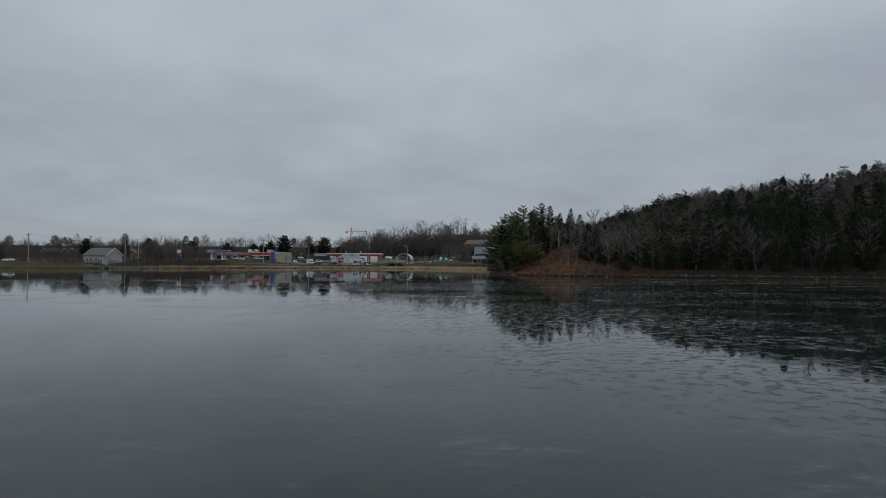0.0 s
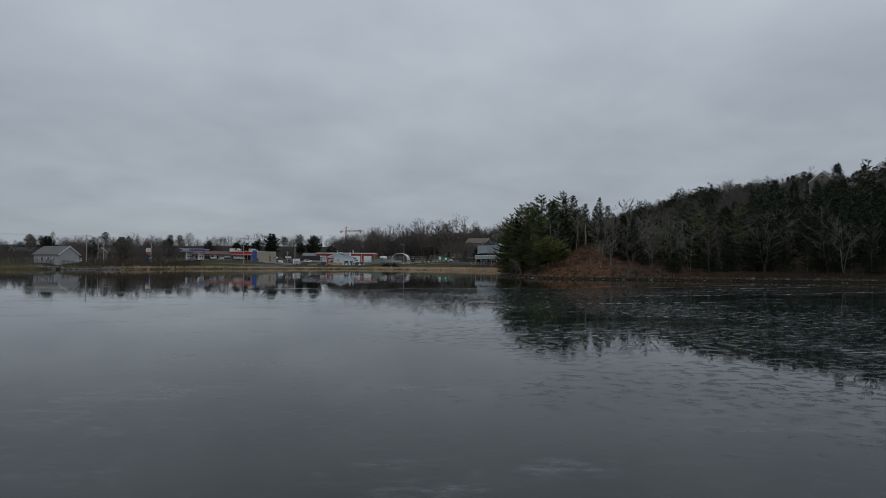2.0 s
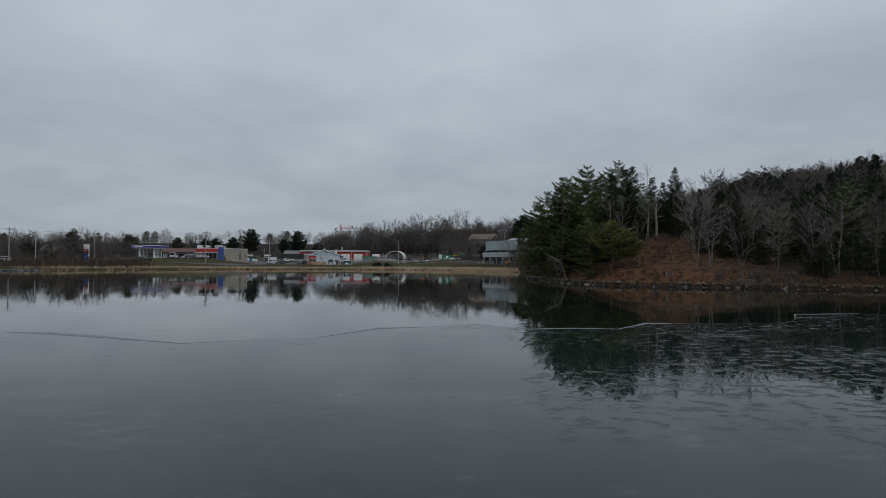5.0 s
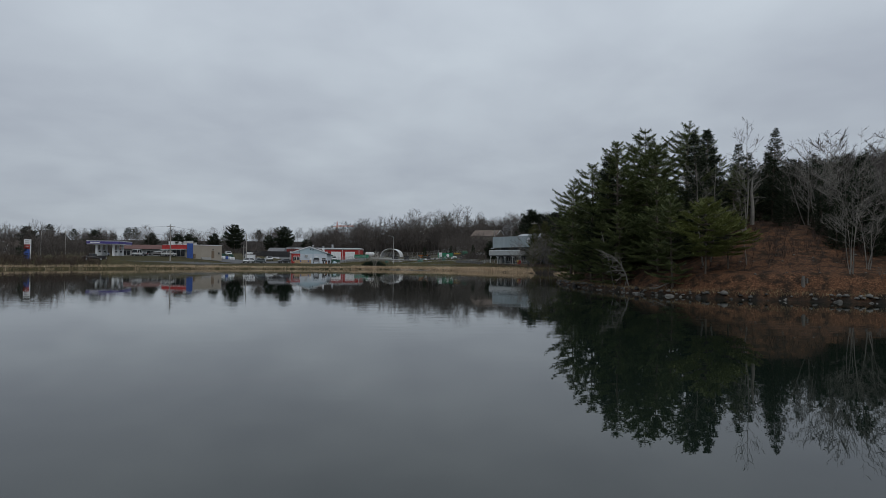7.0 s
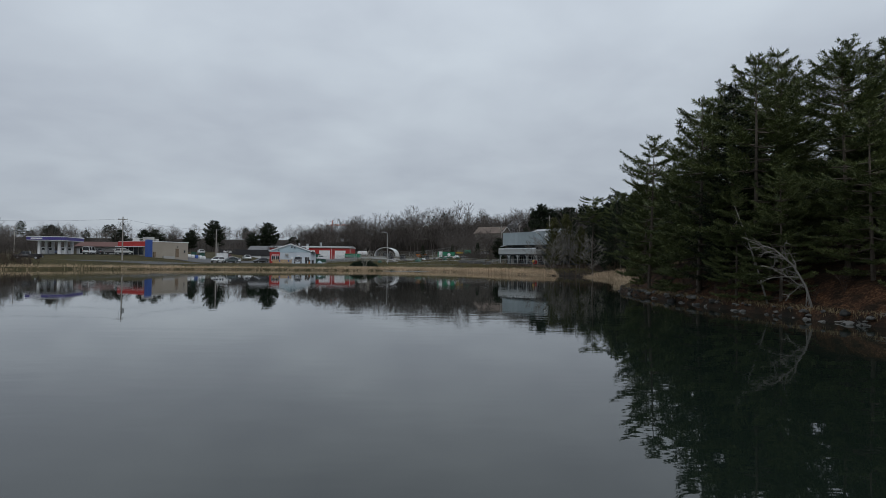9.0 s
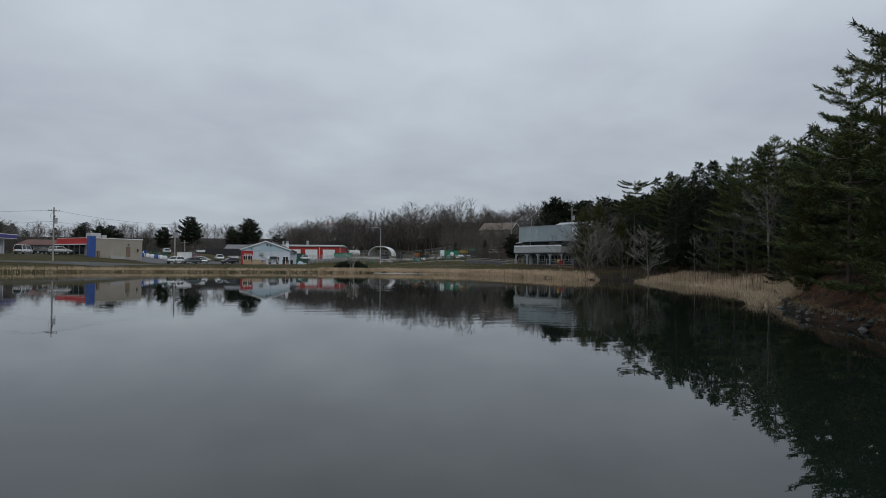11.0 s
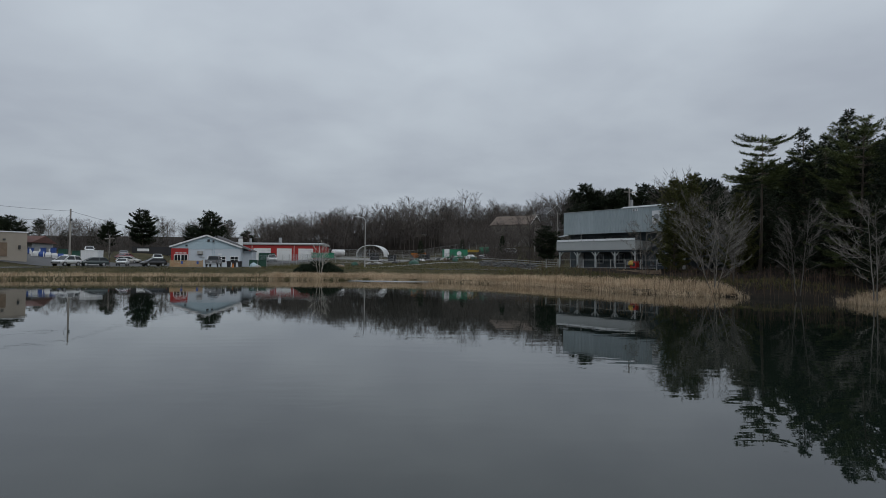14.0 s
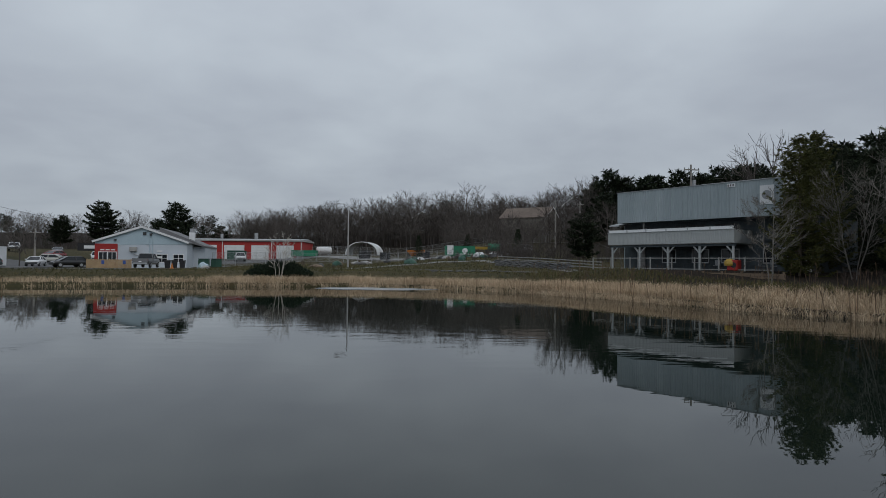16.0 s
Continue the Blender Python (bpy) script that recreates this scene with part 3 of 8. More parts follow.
def ice_material():
    """Thin wet ice: dark and glossy, with fine raised dashes and faint white frost."""
    m = bpy.data.materials.new("skim_ice")
    m.use_nodes = True
    nt = m.node_tree
    b = nt.nodes["Principled BSDF"]
    b.inputs["IOR"].default_value = 1.36
    tc = nt.nodes.new("ShaderNodeTexCoord")

    def ns(scale, stretch, detail=3, rough=0.5):
        mp = nt.nodes.new("ShaderNodeMapping")
        mp.inputs["Scale"].default_value = stretch
        n = nt.nodes.new("ShaderNodeTexNoise")
        n.inputs["Scale"].default_value = scale
        n.inputs["Detail"].default_value = detail
        n.inputs["Roughness"].default_value = rough
        nt.links.new(tc.outputs["Object"], mp.inputs[0])
        nt.links.new(mp.outputs[0], n.inputs["Vector"])
        return n.outputs["Fac"]

    def span(src, a, c, lo, hi):
        r = nt.nodes.new("ShaderNodeMapRange")
        nt.links.new(src, r.inputs["Value"])
        for k, v in (("From Min", a), ("From Max", c), ("To Min", lo), ("To Max", hi)):
            r.inputs[k].default_value = v
        return r.outputs[0]

    def times(a, c):
        n = nt.nodes.new("ShaderNodeMath")
        n.operation = "MULTIPLY"
        nt.links.new(a, n.inputs[0])
        nt.links.new(c, n.inputs[1])
        return n.outputs[0]

    where = span(ns(0.07, (0.5, 1.5, 1), 6, 0.6), 0.40, 0.55, 0.08, 1.0)
    dash = times(span(ns(2.1, (1.1, 1.2, 1), 5, 0.65), 0.53, 0.64, 0.0, 1.0), where)
    sx = nt.nodes.new("ShaderNodeSeparateXYZ")
    nt.links.new(tc.outputs["Object"], sx.inputs[0])
    dash = times(dash, span(sx.outputs[0], -16.0, 8.0, 0.12, 1.0))
    frost = times(span(ns(0.28, (0.7, 1.2, 1), 5, 0.7), 0.53, 0.70, 0.0, 1.0), span(ns(3.0, (0.6, 1.3, 1), 5, 0.75), 0.44, 0.68, 0.0, 0.85))
    mix = nt.nodes.new("ShaderNodeMix")
    mix.data_type = "RGBA"
    nt.links.new(frost, mix.inputs["Factor"])
    mix.inputs["A"].default_value = (0.010, 0.0175, 0.0155, 1)
    mix.inputs["B"].default_value = (0.23, 0.255, 0.27, 1)
    skin = nt.nodes.new("ShaderNodeMix")
    skin.data_type = "RGBA"
    nt.links.new(dash, skin.inputs["Factor"])
    nt.links.new(mix.outputs["Result"], skin.inputs["A"])
    skin.inputs["B"].default_value = (0.030, 0.038, 0.037, 1)
    nt.links.new(skin.outputs["Result"], b.inputs["Base Color"])
    both = nt.nodes.new("ShaderNodeMath")
    both.operation = "MAXIMUM"
    nt.links.new(span(frost, 0.0, 0.6, 0.02, 0.5), both.inputs[0])
    nt.links.new(span(dash, 0.0, 1.0, 0.02, 0.36), both.inputs[1])
    nt.links.new(both.outputs[0], b.inputs["Roughness"])
    b.inputs["Specular IOR Level"].default_value = 0.30
    bp = nt.nodes.new("ShaderNodeBump")
    bp.inputs["Strength"].default_value = 0.10
    bp.inputs["Distance"].default_value = 0.03
    nt.links.new(dash, bp.inputs["Height"])
    nt.links.new(bp.outputs[0], b.inputs["Normal"])
    return m


edge = []
for i in range(241):
    x = -330 + 460 * i / 240
    y = 84 + 0.42 * max(0, x) - 0.05 * max(0, -x) + 5 * float(wobble(x, 1.0, 14.0, 1.0)) + 2.0 * float(wobble(x, 2.0, 3.1, 2.0))
    while float(shore_distance(x, y)) > -2.0 and y > -60:
        y -= 2.0
    edge.append((x, y, 0.006))
sheet = Shape().face(*([(-330, -350, 0.006), (130, -350, 0.006)] + edge[::-1]))
single("ice_sheet", sheet, ice_material(), Matrix(), "thin wet skim ice with faint frost on the lake", "ice", kind="structure")


def ice_ridge(line, width, seed):
    """A thin uneven ridge of frosted slush along a line on the water."""
    rs = np.random.default_rng(seed)
    left, right = [], []
    for i, (x, y) in enumerate(line):
        w = width * max(0.02, rs.uniform(-0.9, 1.0)) * math.sin(math.pi * (i + 0.5) / len(line)) ** 0.4
        left.append((x, y - w * 0.5, 0.010))
        right.append((x, y + w * 0.5, 0.010))
    sh = Shape()
    for i in range(len(line) - 1):
        sh.face(left[i], left[i + 1], right[i + 1], right[i])
    single("ice_ridge", sh, M_SLUSH, Matrix(), "thin pale ridge of slush at the edge of the ice", "ice", "ice ridges")


M_SLUSH = material("frosted_slush", (0.05, 0.06, 0.065), (0.19, 0.21, 0.22), 0.45, 1.2, 8.0, 0.2)
ice_ridge([(x, y) for x, y, z in edge if -60 < x < 75], 0.5, 1)
for k, (x0, y0, x1, y1, w) in enumerate(((9, 63.5, 19, 66.0, 0.7), (24, 82.0, 36, 88.0, 1.0), (27, 87.0, 44, 96.0, 1.1), (14, 73.0, 34, 78.5, 0.6), (34, 80.0, 58, 90.0, 1.2), (40, 70.0, 70, 80.0, 1.2), (48, 92, 70, 97, 1.0), (26, 60, 50, 66, 0.8))):
    ice_ridge([(x0 + (x1 - x0) * i / 60, y0 + (y1 - y0) * i / 60 + 0.7 * float(wobble(x0 + i * 0.3, y0, 2.4, k))) for i in range(61)], w, 10 + k)


# ---------------------------------------------------------------- trees
def unit(v):
    return v / max(np.linalg.norm(v), 1e-9)


def conifer(seed, height, kind, fine=True, low=0.1, broad=1.0, full=False, dens=11):
    """Trunk with limbs, and a crown of needle sprays, of a pine, spruce, cedar or umbrella pine."""
    rng = np.random.default_rng(seed)
    segs, pts, ways, inner, inway = [], [], [], [], []
    lean = rng.normal(0, 0.025, 2)
    r0 = 0.013 * height + 0.03

    def trunk_at(h):
        f = h / height
        return np.array([lean[0] * h + 0.06 * math.sin(3 * f + seed), lean[1] * h + 0.06 * math.cos(2.4 * f + seed), h])

    steps = np.linspace(-0.3, height, 9)
    for a, b in zip(steps[:-1], steps[1:]):
        segs.append((*trunk_at(a), *trunk_at(b), r0 * (1 - 0.93 * max(a, 0) / height), r0 * (1 - 0.93 * b / height)))
    spacing = {"pine": 1.12, "spruce": 0.46, "cedar": 0.42, "umbrella": 0.58}[kind] * (height / 14 if height > 9 else 0.48)
    if not fine:
        spacing *= 0.75 if full else 1.3
    per = {"pine": 6, "spruce": 7, "cedar": 7, "umbrella": 5}[kind]
    if full:
        per = 9
    h = height * low
    turn = rng.uniform(0, 6.28)
    while h < height * 0.985:
        f = min(1.0, max(0.0, (h / height - low) / (1 - low)))
        if kind == "pine":
            reach = height * 0.27 * min(1.0, 0.62 + 1.5 * f, 1.75 * (1 - f) ** 0.8 + 0.05) * rng.uniform(0.72, 1.15) * broad
            elev = -0.02 + 0.70 * f ** 2.2
            if full:
                reach = height * 0.30 * max(0.04, math.sin(math.pi * (0.22 + 0.77 * f))) ** 0.75 * rng.uniform(0.7, 1.12) * broad
                elev = 0.02 + 0.22 * f
            droop = 0.09
        elif kind == "spruce":
            reach = height * 0.225 * (1 - f) ** 0.85 + 0.10
            elev = -0.25 + 0.7 * f
            droop = 0.20
        elif kind == "cedar":
            reach = height * 0.225 * min(1.0, 1.25 * (1 - f) ** 0.7 + 0.04) * rng.uniform(0.75, 1.15)
            elev = 0.15 + 0.6 * f
            droop = 0.16
        else:
            reach = height * 0.25 * rng.uniform(0.6, 1.15) * (1.0 if f < 0.7 else 2.2 * (1 - f) + 0.34)
            elev = 0.12 + 0.3 * f
            droop = 0.0
        for k in range(per):
            if rng.random() < (0.10 if kind != "umbrella" else 0.15):
                continue
            az = turn + 6.283 * k / per + rng.normal(0, 0.25)
            length = reach * (rng.uniform(0.62, 1.18) if kind != "spruce" else rng.uniform(0.82, 1.1))
            e = elev + rng.normal(0, 0.10)
            out = np.array([math.cos(az), math.sin(az), 0.0])
            side = np.array([-math.sin(az), math.cos(az), 0.0])
            start = trunk_at(h + rng.uniform(-0.5, 0.5) * spacing * (0.55 if kind == "pine" else 1.0))
            n = max(2, int(length / (0.22 if fine else 0.5)))
            prev = start
            for i in range(1, n + 1):
                s = i / n
                rise = math.tan(e) * length * s - droop * length * math.sin(s * 3.0) + (0.10 if kind == "pine" else 0.05) * length * s * s
                p = start + out * length * s + np.array([0, 0, rise]) + side * 0.06 * length * math.sin(3 * s + k)
                if i % 2 == 0 or i == n or n < 4:
                    if fine:
                        segs.append((*prev, *p, 0.012 + 0.011 * length * (1 - (s - 1 / n)), 0.008 + 0.010 * length * (1 - s)))
                    prev = p
                if s < (0.42 if kind == "pine" and not full else 0.6) and i % 2 == 0 and kind != "umbrella":
                    inner.append(p + rng.normal(0, 0.10, 3) * np.array([1, 1, 0.5]))
                    inway.append(unit(out * 0.6 + side * rng.normal(0, 0.8) + np.array([0, 0, 0.1])))
                if kind in ("pine", "umbrella"):
                    if i == n:
                        # a flat plate of needle tufts along the outer part of the bough
                        wide = length * 0.23 + 0.12
                        m = max(16 if fine else 4, int(length * wide * (48 if fine else dens) * (1.8 if kind == "umbrella" else 1)))
                        ss = rng.uniform(0.22 if kind == "pine" else 0.5, 1.04, m)
                        lat = rng.uniform(-1, 1, m)
                        lat = np.sign(lat) * np.abs(lat) ** 0.8 * wide * np.clip(np.sin(np.pi * np.clip(0.10 + 0.86 * ss, 0, 1)), 0.12, 1) ** 0.7
                        rises = math.tan(e) * length * ss - droop * length * np.sin(ss * 3.0) + 0.10 * length * ss * ss
                        q = start + out * (length * ss + 0.25 * np.abs(lat))[:, None] + side * (lat + 0.06 * length * np.sin(3 * ss + k))[:, None]
                        q[:, 2] += rises - 0.10 * np.abs(lat) + rng.normal(0, 0.035, m)
                        pts.extend(q)
                        wy = out * 0.85 + side * (np.sign(lat) * 0.6)[:, None] + np.array([0, 0, 0.22])
                        ways.extend(wy / np.linalg.norm(wy, axis=1, keepdims=True))
                else:
                    if s < 0.15:
                        continue
                    wide = length * 0.26 * (1.1 - s) + 0.08
                    hang = -0.35 if kind == "spruce" else -0.1
                    for sg in (-1, 1):
                        tw = unit(out * 0.9 + side * sg + np.array([0, 0, hang]))
                        pts.append(p + tw * wide * rng.uniform(0.1, 0.9))
                        ways.append(tw)
                    pts.append(p)
                    ways.append(unit(out + np.array([0, 0, 0.15])))
        turn += 2.4
        h += spacing * rng.uniform(0.8, 1.2)
    top = trunk_at(height * 0.985)
    for j in range(10 if fine else 9):
        pts.append(top + np.array([rng.normal(0, 0.05), rng.normal(0, 0.05), -(0.12 if fine else 0.30) * j - (0 if fine else 0.35)]))
        ways.append(unit(np.array([rng.normal(0, 0.5), rng.normal(0, 0.5), 1.2])))
    mat = {"pine": M_PINE, "spruce": M_SPRUCE, "cedar": M_CEDAR, "umbrella": M_PINE}[kind]
    pts, ways = np.array(pts), np.array(ways)
    if fine:
        if kind in ("pine", "umbrella"):
            crown = needles_mesh("crown", pts, ways, 0.27, 0.065, 5, mat, rng, 0.40, 2.2)
        elif kind == "spruce":
            crown = needles_mesh("crown", pts, ways, 0.30, 0.076, 4, mat, rng, 0.45, 0.8)
        else:
            crown = needles_mesh("crown", pts, ways, 0.24, 0.060, 8, mat, rng, 0.45)
    else:
        crown = needles_mesh("crown", pts, ways, 0.6, 0.23, 3 if full else 2, mat, rng, 0.55, 1.0)
    if inner:
        # deep foliage near the trunk
        deep = needles_mesh("crown", np.array(inner), np.array(inway), 0.50 if fine else 0.75, 0.12 if fine else 0.28, 4 if fine else 1, mat, rng, 0.5, 1.5)
        bm = bmesh.new()
        bm.from_mesh(crown)
        bm.from_mesh(deep)
        bm.to_mesh(crown)
        bm.free()
        bpy.data.meshes.remove(deep)
    return segments_mesh("trunk", segs, M_BARK, 3), crown


def white_pine(seed, height, low=0.08, broad=1.0, step=0.92, per=6, mat=None, lift=0.55, flat_top=False):
    """A white pine: whorls of level boughs with side shoots, each shoot set with tufts of needles."""
    rng = np.random.default_rng(seed)
    lean = rng.normal(0, 0.02, 2)
    r0 = 0.012 * height + 0.03
    size = height / 14 if height > 9 else 0.7
    segs, pts, ways = [], [], []

    def stem(h):
        f = h / height
        return np.array([lean[0] * h + 0.07 * math.sin(3 * f + seed), lean[1] * h + 0.07 * math.cos(2.4 * f + seed), h])

    cuts = np.linspace(-0.3, height, 10)
    for a, b in zip(cuts[:-1], cuts[1:]):
        segs.append((*stem(a), *stem(b), r0 * (1 - 0.95 * max(a, 0) / height), r0 * (1 - 0.95 * b / height)))
    h, turn = height * low, rng.uniform(0, 6.28)
    while h < height * 0.98:
        f = min(1.0, max(0.0, (h / height - low) / (1 - low)))
        if flat_top:
            reach = height * 0.27 * (0.75 + 0.25 * math.sin(9 * f)) * (1.0 if f < 0.75 else 2.4 * (1 - f) + 0.4)
        else:
            reach = height * 0.30 * min(1.0, 0.92 + 0.5 * f, 1.45 * (1 - f) ** 0.75 + 0.05)
        whorl = rng.uniform(0.72, 1.12)
        for k in range(per):
            if rng.random() < (0.30 if flat_top else 0.12):
                continue
            az = turn + 6.283 * k / per + rng.normal(0, 0.28)
            length = reach * broad * whorl * rng.uniform(0.6, 1.15)
            if length < 0.12:
                continue
            e = lift * f ** 1.8 + rng.normal(0, 0.07)
            out, side = np.array([math.cos(az), math.sin(az), 0.0]), np.array([-math.sin(az), math.cos(az), 0.0])
            root = stem(h + rng.uniform(-0.16, 0.16) * step * size)
            bend = rng.normal(0, 0.10)

            def along(t):
                t = np.asarray(t, dtype=float)[..., None]
                z = math.tan(e) * length * t - 0.07 * length * np.sin(np.pi * np.minimum(t, 1.0) * 0.85) + 0.10 * length * t ** 3
                return root + out * length * t + side * bend * length * t * t + np.array([0, 0, 1.0]) * z

            ks = np.linspace(0, 1, 5)
            line = along(ks)
            for i in range(4):
                ra = 0.010 * size + 0.010 * length * (1 - ks[i])
                segs.append((*line[i], *line[i + 1], ra, max(0.006, ra - 0.0025 * length)))
            gap = 0.25 * size
            for t in np.arange(0.26, 1.0, gap / max(length, 0.3)):
                p = along(t)
                for sg in (-1, 1):
                    ln = (0.16 * size + 0.40 * length * (1.04 - t) * min(1.0, 2.2 * t)) * rng.uniform(0.65, 1.2)
                    w = unit(out * 0.85 + side * sg * rng.uniform(0.6, 1.0) + np.array([0, 0, 0.08 + 0.12 * t]))
                    m = max(2, int(ln / (0.115 * size)))
                    q = (np.arange(m) + rng.uniform(0.2, 0.9)) / m
                    pts.append(p + w * (ln * q)[:, None] + np.array([0, 0, 1.0]) * (0.10 * ln * q * q)[:, None])
                    ways.append(np.repeat((w + np.array([0, 0, 0.22]))[None], m, axis=0))
            tip = along(np.linspace(0.45, 1.03, max(3, int(length / 0.16))))
            pts.append(tip)
            ways.append(np.repeat((out + np.array([0, 0, 0.35 + e]))[None], len(tip), axis=0))
        turn += 2.4
        h += step * size * rng.uniform(0.75, 1.25) * (1.0 if f < 0.8 else 0.8)
    top = np.array([stem(height * (1 - 0.012 * j)) for j in range(8)])
    pts.append(top)
    ways.append(np.repeat(np.array([[0, 0, 1.0]]), 8, axis=0) + rng.normal(0, 0.5, (8, 3)))
    pts, ways = np.concatenate(pts), np.concatenate(ways)
    ways = ways / np.linalg.norm(ways, axis=1, keepdims=True)
    crown = needles_mesh("crown", pts, ways, 0.25 * size, 0.058 * size, 6, mat or M_PINE, rng, 0.42, 2.6)
    return segments_mesh("trunk", segs, M_BARK, 4), crown


def spray_tree(seed, height, stems=1, splay=0.15, reach=0.42, boughs=26, mat=None, twig=None, r=0.007, low=0.28, rise=0.45, stout=1.0, bow=0.05, shoots=9, twigs=5, sides=4):
    """A leafless tree: leading stems, long boughs that spread and turn up, side shoots and fine twigs."""
    rng = np.random.default_rng(seed)
    wood, fine = [], []
    up = np.array([0, 0, 1.0])
    for s in range(stems):
        a = 6.283 * s / stems + rng.uniform(0, 1.2)
        out = np.array([math.cos(a), math.sin(a), 0.0])
        tall = height * (1.0 if s == 0 else rng.uniform(0.72, 0.98))
        line = [out * (0.10 * (stems > 1)) - up * 0.25]
        wob = rng.normal(0, bow, (8, 3))
        for i in range(8):
            way = unit(up + out * splay * (stems > 1) * (1.2 - 0.08 * i) + wob[i] + 0.5 * wob[max(0, i - 1)])
            line.append(line[-1] + way * (tall + 0.25) / 8)
        line = np.array(line)
        r0 = (0.0070 * height + 0.016) * stout / stems ** 0.3
        rad = r0 * (1 - 0.9 * np.linspace(0, 1, 9) ** 0.9)
        for i in range(8):
            wood.append((*line[i], *line[i + 1], rad[i], rad[i + 1]))
        turn = rng.uniform(0, 6.28)
        for k in range(boughs):
            t = low + (0.98 - low) * (k + rng.uniform(0, 0.9)) / boughs
            i = min(7, int(t * 8))
            p = line[i] + (line[i + 1] - line[i]) * (t * 8 - i)
            turn += 2.4 + rng.normal(0, 0.5)
            az = turn
            side = np.array([math.cos(az), math.sin(az), 0.0])
            if stems > 1 and side @ out < -0.3:
                side = -side
            ln = height * reach * min(1.0, 0.55 + 1.6 * (t - low), 1.9 * (1.02 - t) ** 0.8 + 0.10) * rng.uniform(0.5, 1.1)
            way = unit(side + up * rng.uniform(0.25, 0.75))
            q, br = p, max(r * 1.3, rad[i] * rng.uniform(0.28, 0.42))
            joints = [p]
            for j in range(4):
                way = unit(way + up * rise * 0.22 + rng.normal(0, 0.11, 3))
                n = q + way * ln / 4
                (wood if ln > 0.12 * height else fine).append((*q, *n, max(r, br * (1 - 0.2 * j)), max(r, br * (0.8 - 0.2 * j))))
                q = n
                joints.append(q)
            joints = np.array(joints)
            for j in range(max(shoots // 2, int(shoots * min(1.0, ln / (0.25 * height))))):
                u = rng.uniform(0.2, 1.0)
                c = min(3, int(u * 4))
                b = joints[c] + (joints[c + 1] - joints[c]) * (u * 4 - c)
                d = unit(joints[c + 1] - joints[c])
                w = unit(d + np.cross(d, up) * rng.choice((-1, 1)) * rng.uniform(0.4, 0.9) + up * rng.normal(0.15, 0.30))
                l2 = ln * (0.22 + 0.30 * (1 - u)) * rng.uniform(0.6, 1.2)
                m = b + w * l2 * 0.55
                e = m + unit(w + up * 0.25 + rng.normal(0, 0.15, 3)) * l2 * 0.45
                fine += [(*b, *m, r * 1.25, r), (*m, *e, r, r * 0.6)]
                for g in range(twigs):
                    x = b + (e - b) * rng.uniform(0.25, 1.0)
                    fine.append((*x, *(x + unit(w + rng.normal(0, 0.6, 3) + up * 0.2) * l2 * rng.uniform(0.25, 0.55)), r * 0.8, r * 0.4))
    return segments_mesh("trunk", wood, mat or M_BARE, sides), segments_mesh("crown", fine, twig or mat or M_BARE, 1)


def dome_tree(seed, height, width, limbs, mat, twig, r=0.028):
    """A leafless tree with a rounded crown: a short bole, spreading limbs and a haze of twigs."""
    rng = np.random.default_rng(seed)
    lean = rng.normal(0, 0.03, 2) * height
    bole = 0.30 * height
    wood = [(0, 0, -0.3, lean[0] * 0.3, lean[1] * 0.3, bole, 0.016 * height, 0.012 * height)]
    fork = np.array([lean[0] * 0.3, lean[1] * 0.3, bole])
    fine = []
    mains = []
    for k in range(7):
        a = 6.283 * k / 7 + rng.uniform(-0.4, 0.4)
        e = np.array([math.cos(a) * width * 0.26, math.sin(a) * width * 0.26, height * rng.uniform(0.5, 0.72)]) if k else np.array([0, 0, height * 0.78])
        e = e + np.array([lean[0], lean[1], 0])
        m = fork * 0.5 + e * 0.5 + np.array([0, 0, -0.02 * height])
        wood += [(*fork, *m, 0.006 * height, 0.0045 * height), (*m, *e, 0.0045 * height, 0.0025 * height)]
        mains.append((fork, m, e))
    for k in range(limbs):
        v = unit(rng.normal(0, 1, 3) + np.array([0, 0, 0.25]))
        q = np.array([v[0] * width * 0.46, v[1] * width * 0.46, height * 0.62 + v[2] * height * 0.36]) * rng.uniform(0.80, 1.02) + np.array([lean[0], lean[1], 0])
        f, m, e = min(mains, key=lambda t: np.linalg.norm(t[2] - q) + rng.uniform(0, 0.6))
        s = rng.uniform(0.3, 1.0)
        b = m + (e - m) * s
        c = b * 0.45 + q * 0.55 + np.array([0, 0, 0.03 * height])
        fine += [(*b, *c, r * 1.5, r * 1.2), (*c, *q, r * 1.2, r * 0.7)]
        for j in range(4):
            w = c + (q - c) * rng.uniform(0.1, 1.0)
            fine.append((*w, *(w + unit(v * 0.9 + rng.normal(0, 0.6, 3) + np.array([0, 0, 0.5])) * height * rng.uniform(0.05, 0.10)), r * 0.9, r * 0.4))
    return segments_mesh("trunk", wood, mat, 3), segments_mesh("crown", fine, twig, 1)


def plant(name, meshes, x, y, size, label, category="tree", group="", turn=None, sink=0.0, lean=(0, 0)):
    rot = (x * 37.7 + y * 91.3) % 360 if turn is None else turn
    ob = thing(name, pose(x, y, gz(x, y) - sink, lean[0], lean[1], rot) @ Matrix.Diagonal((size, size, size, 1)), label, category, group)
    for me in meshes:
        part(me.name.split(".")[0], me, None, ob)
    return ob


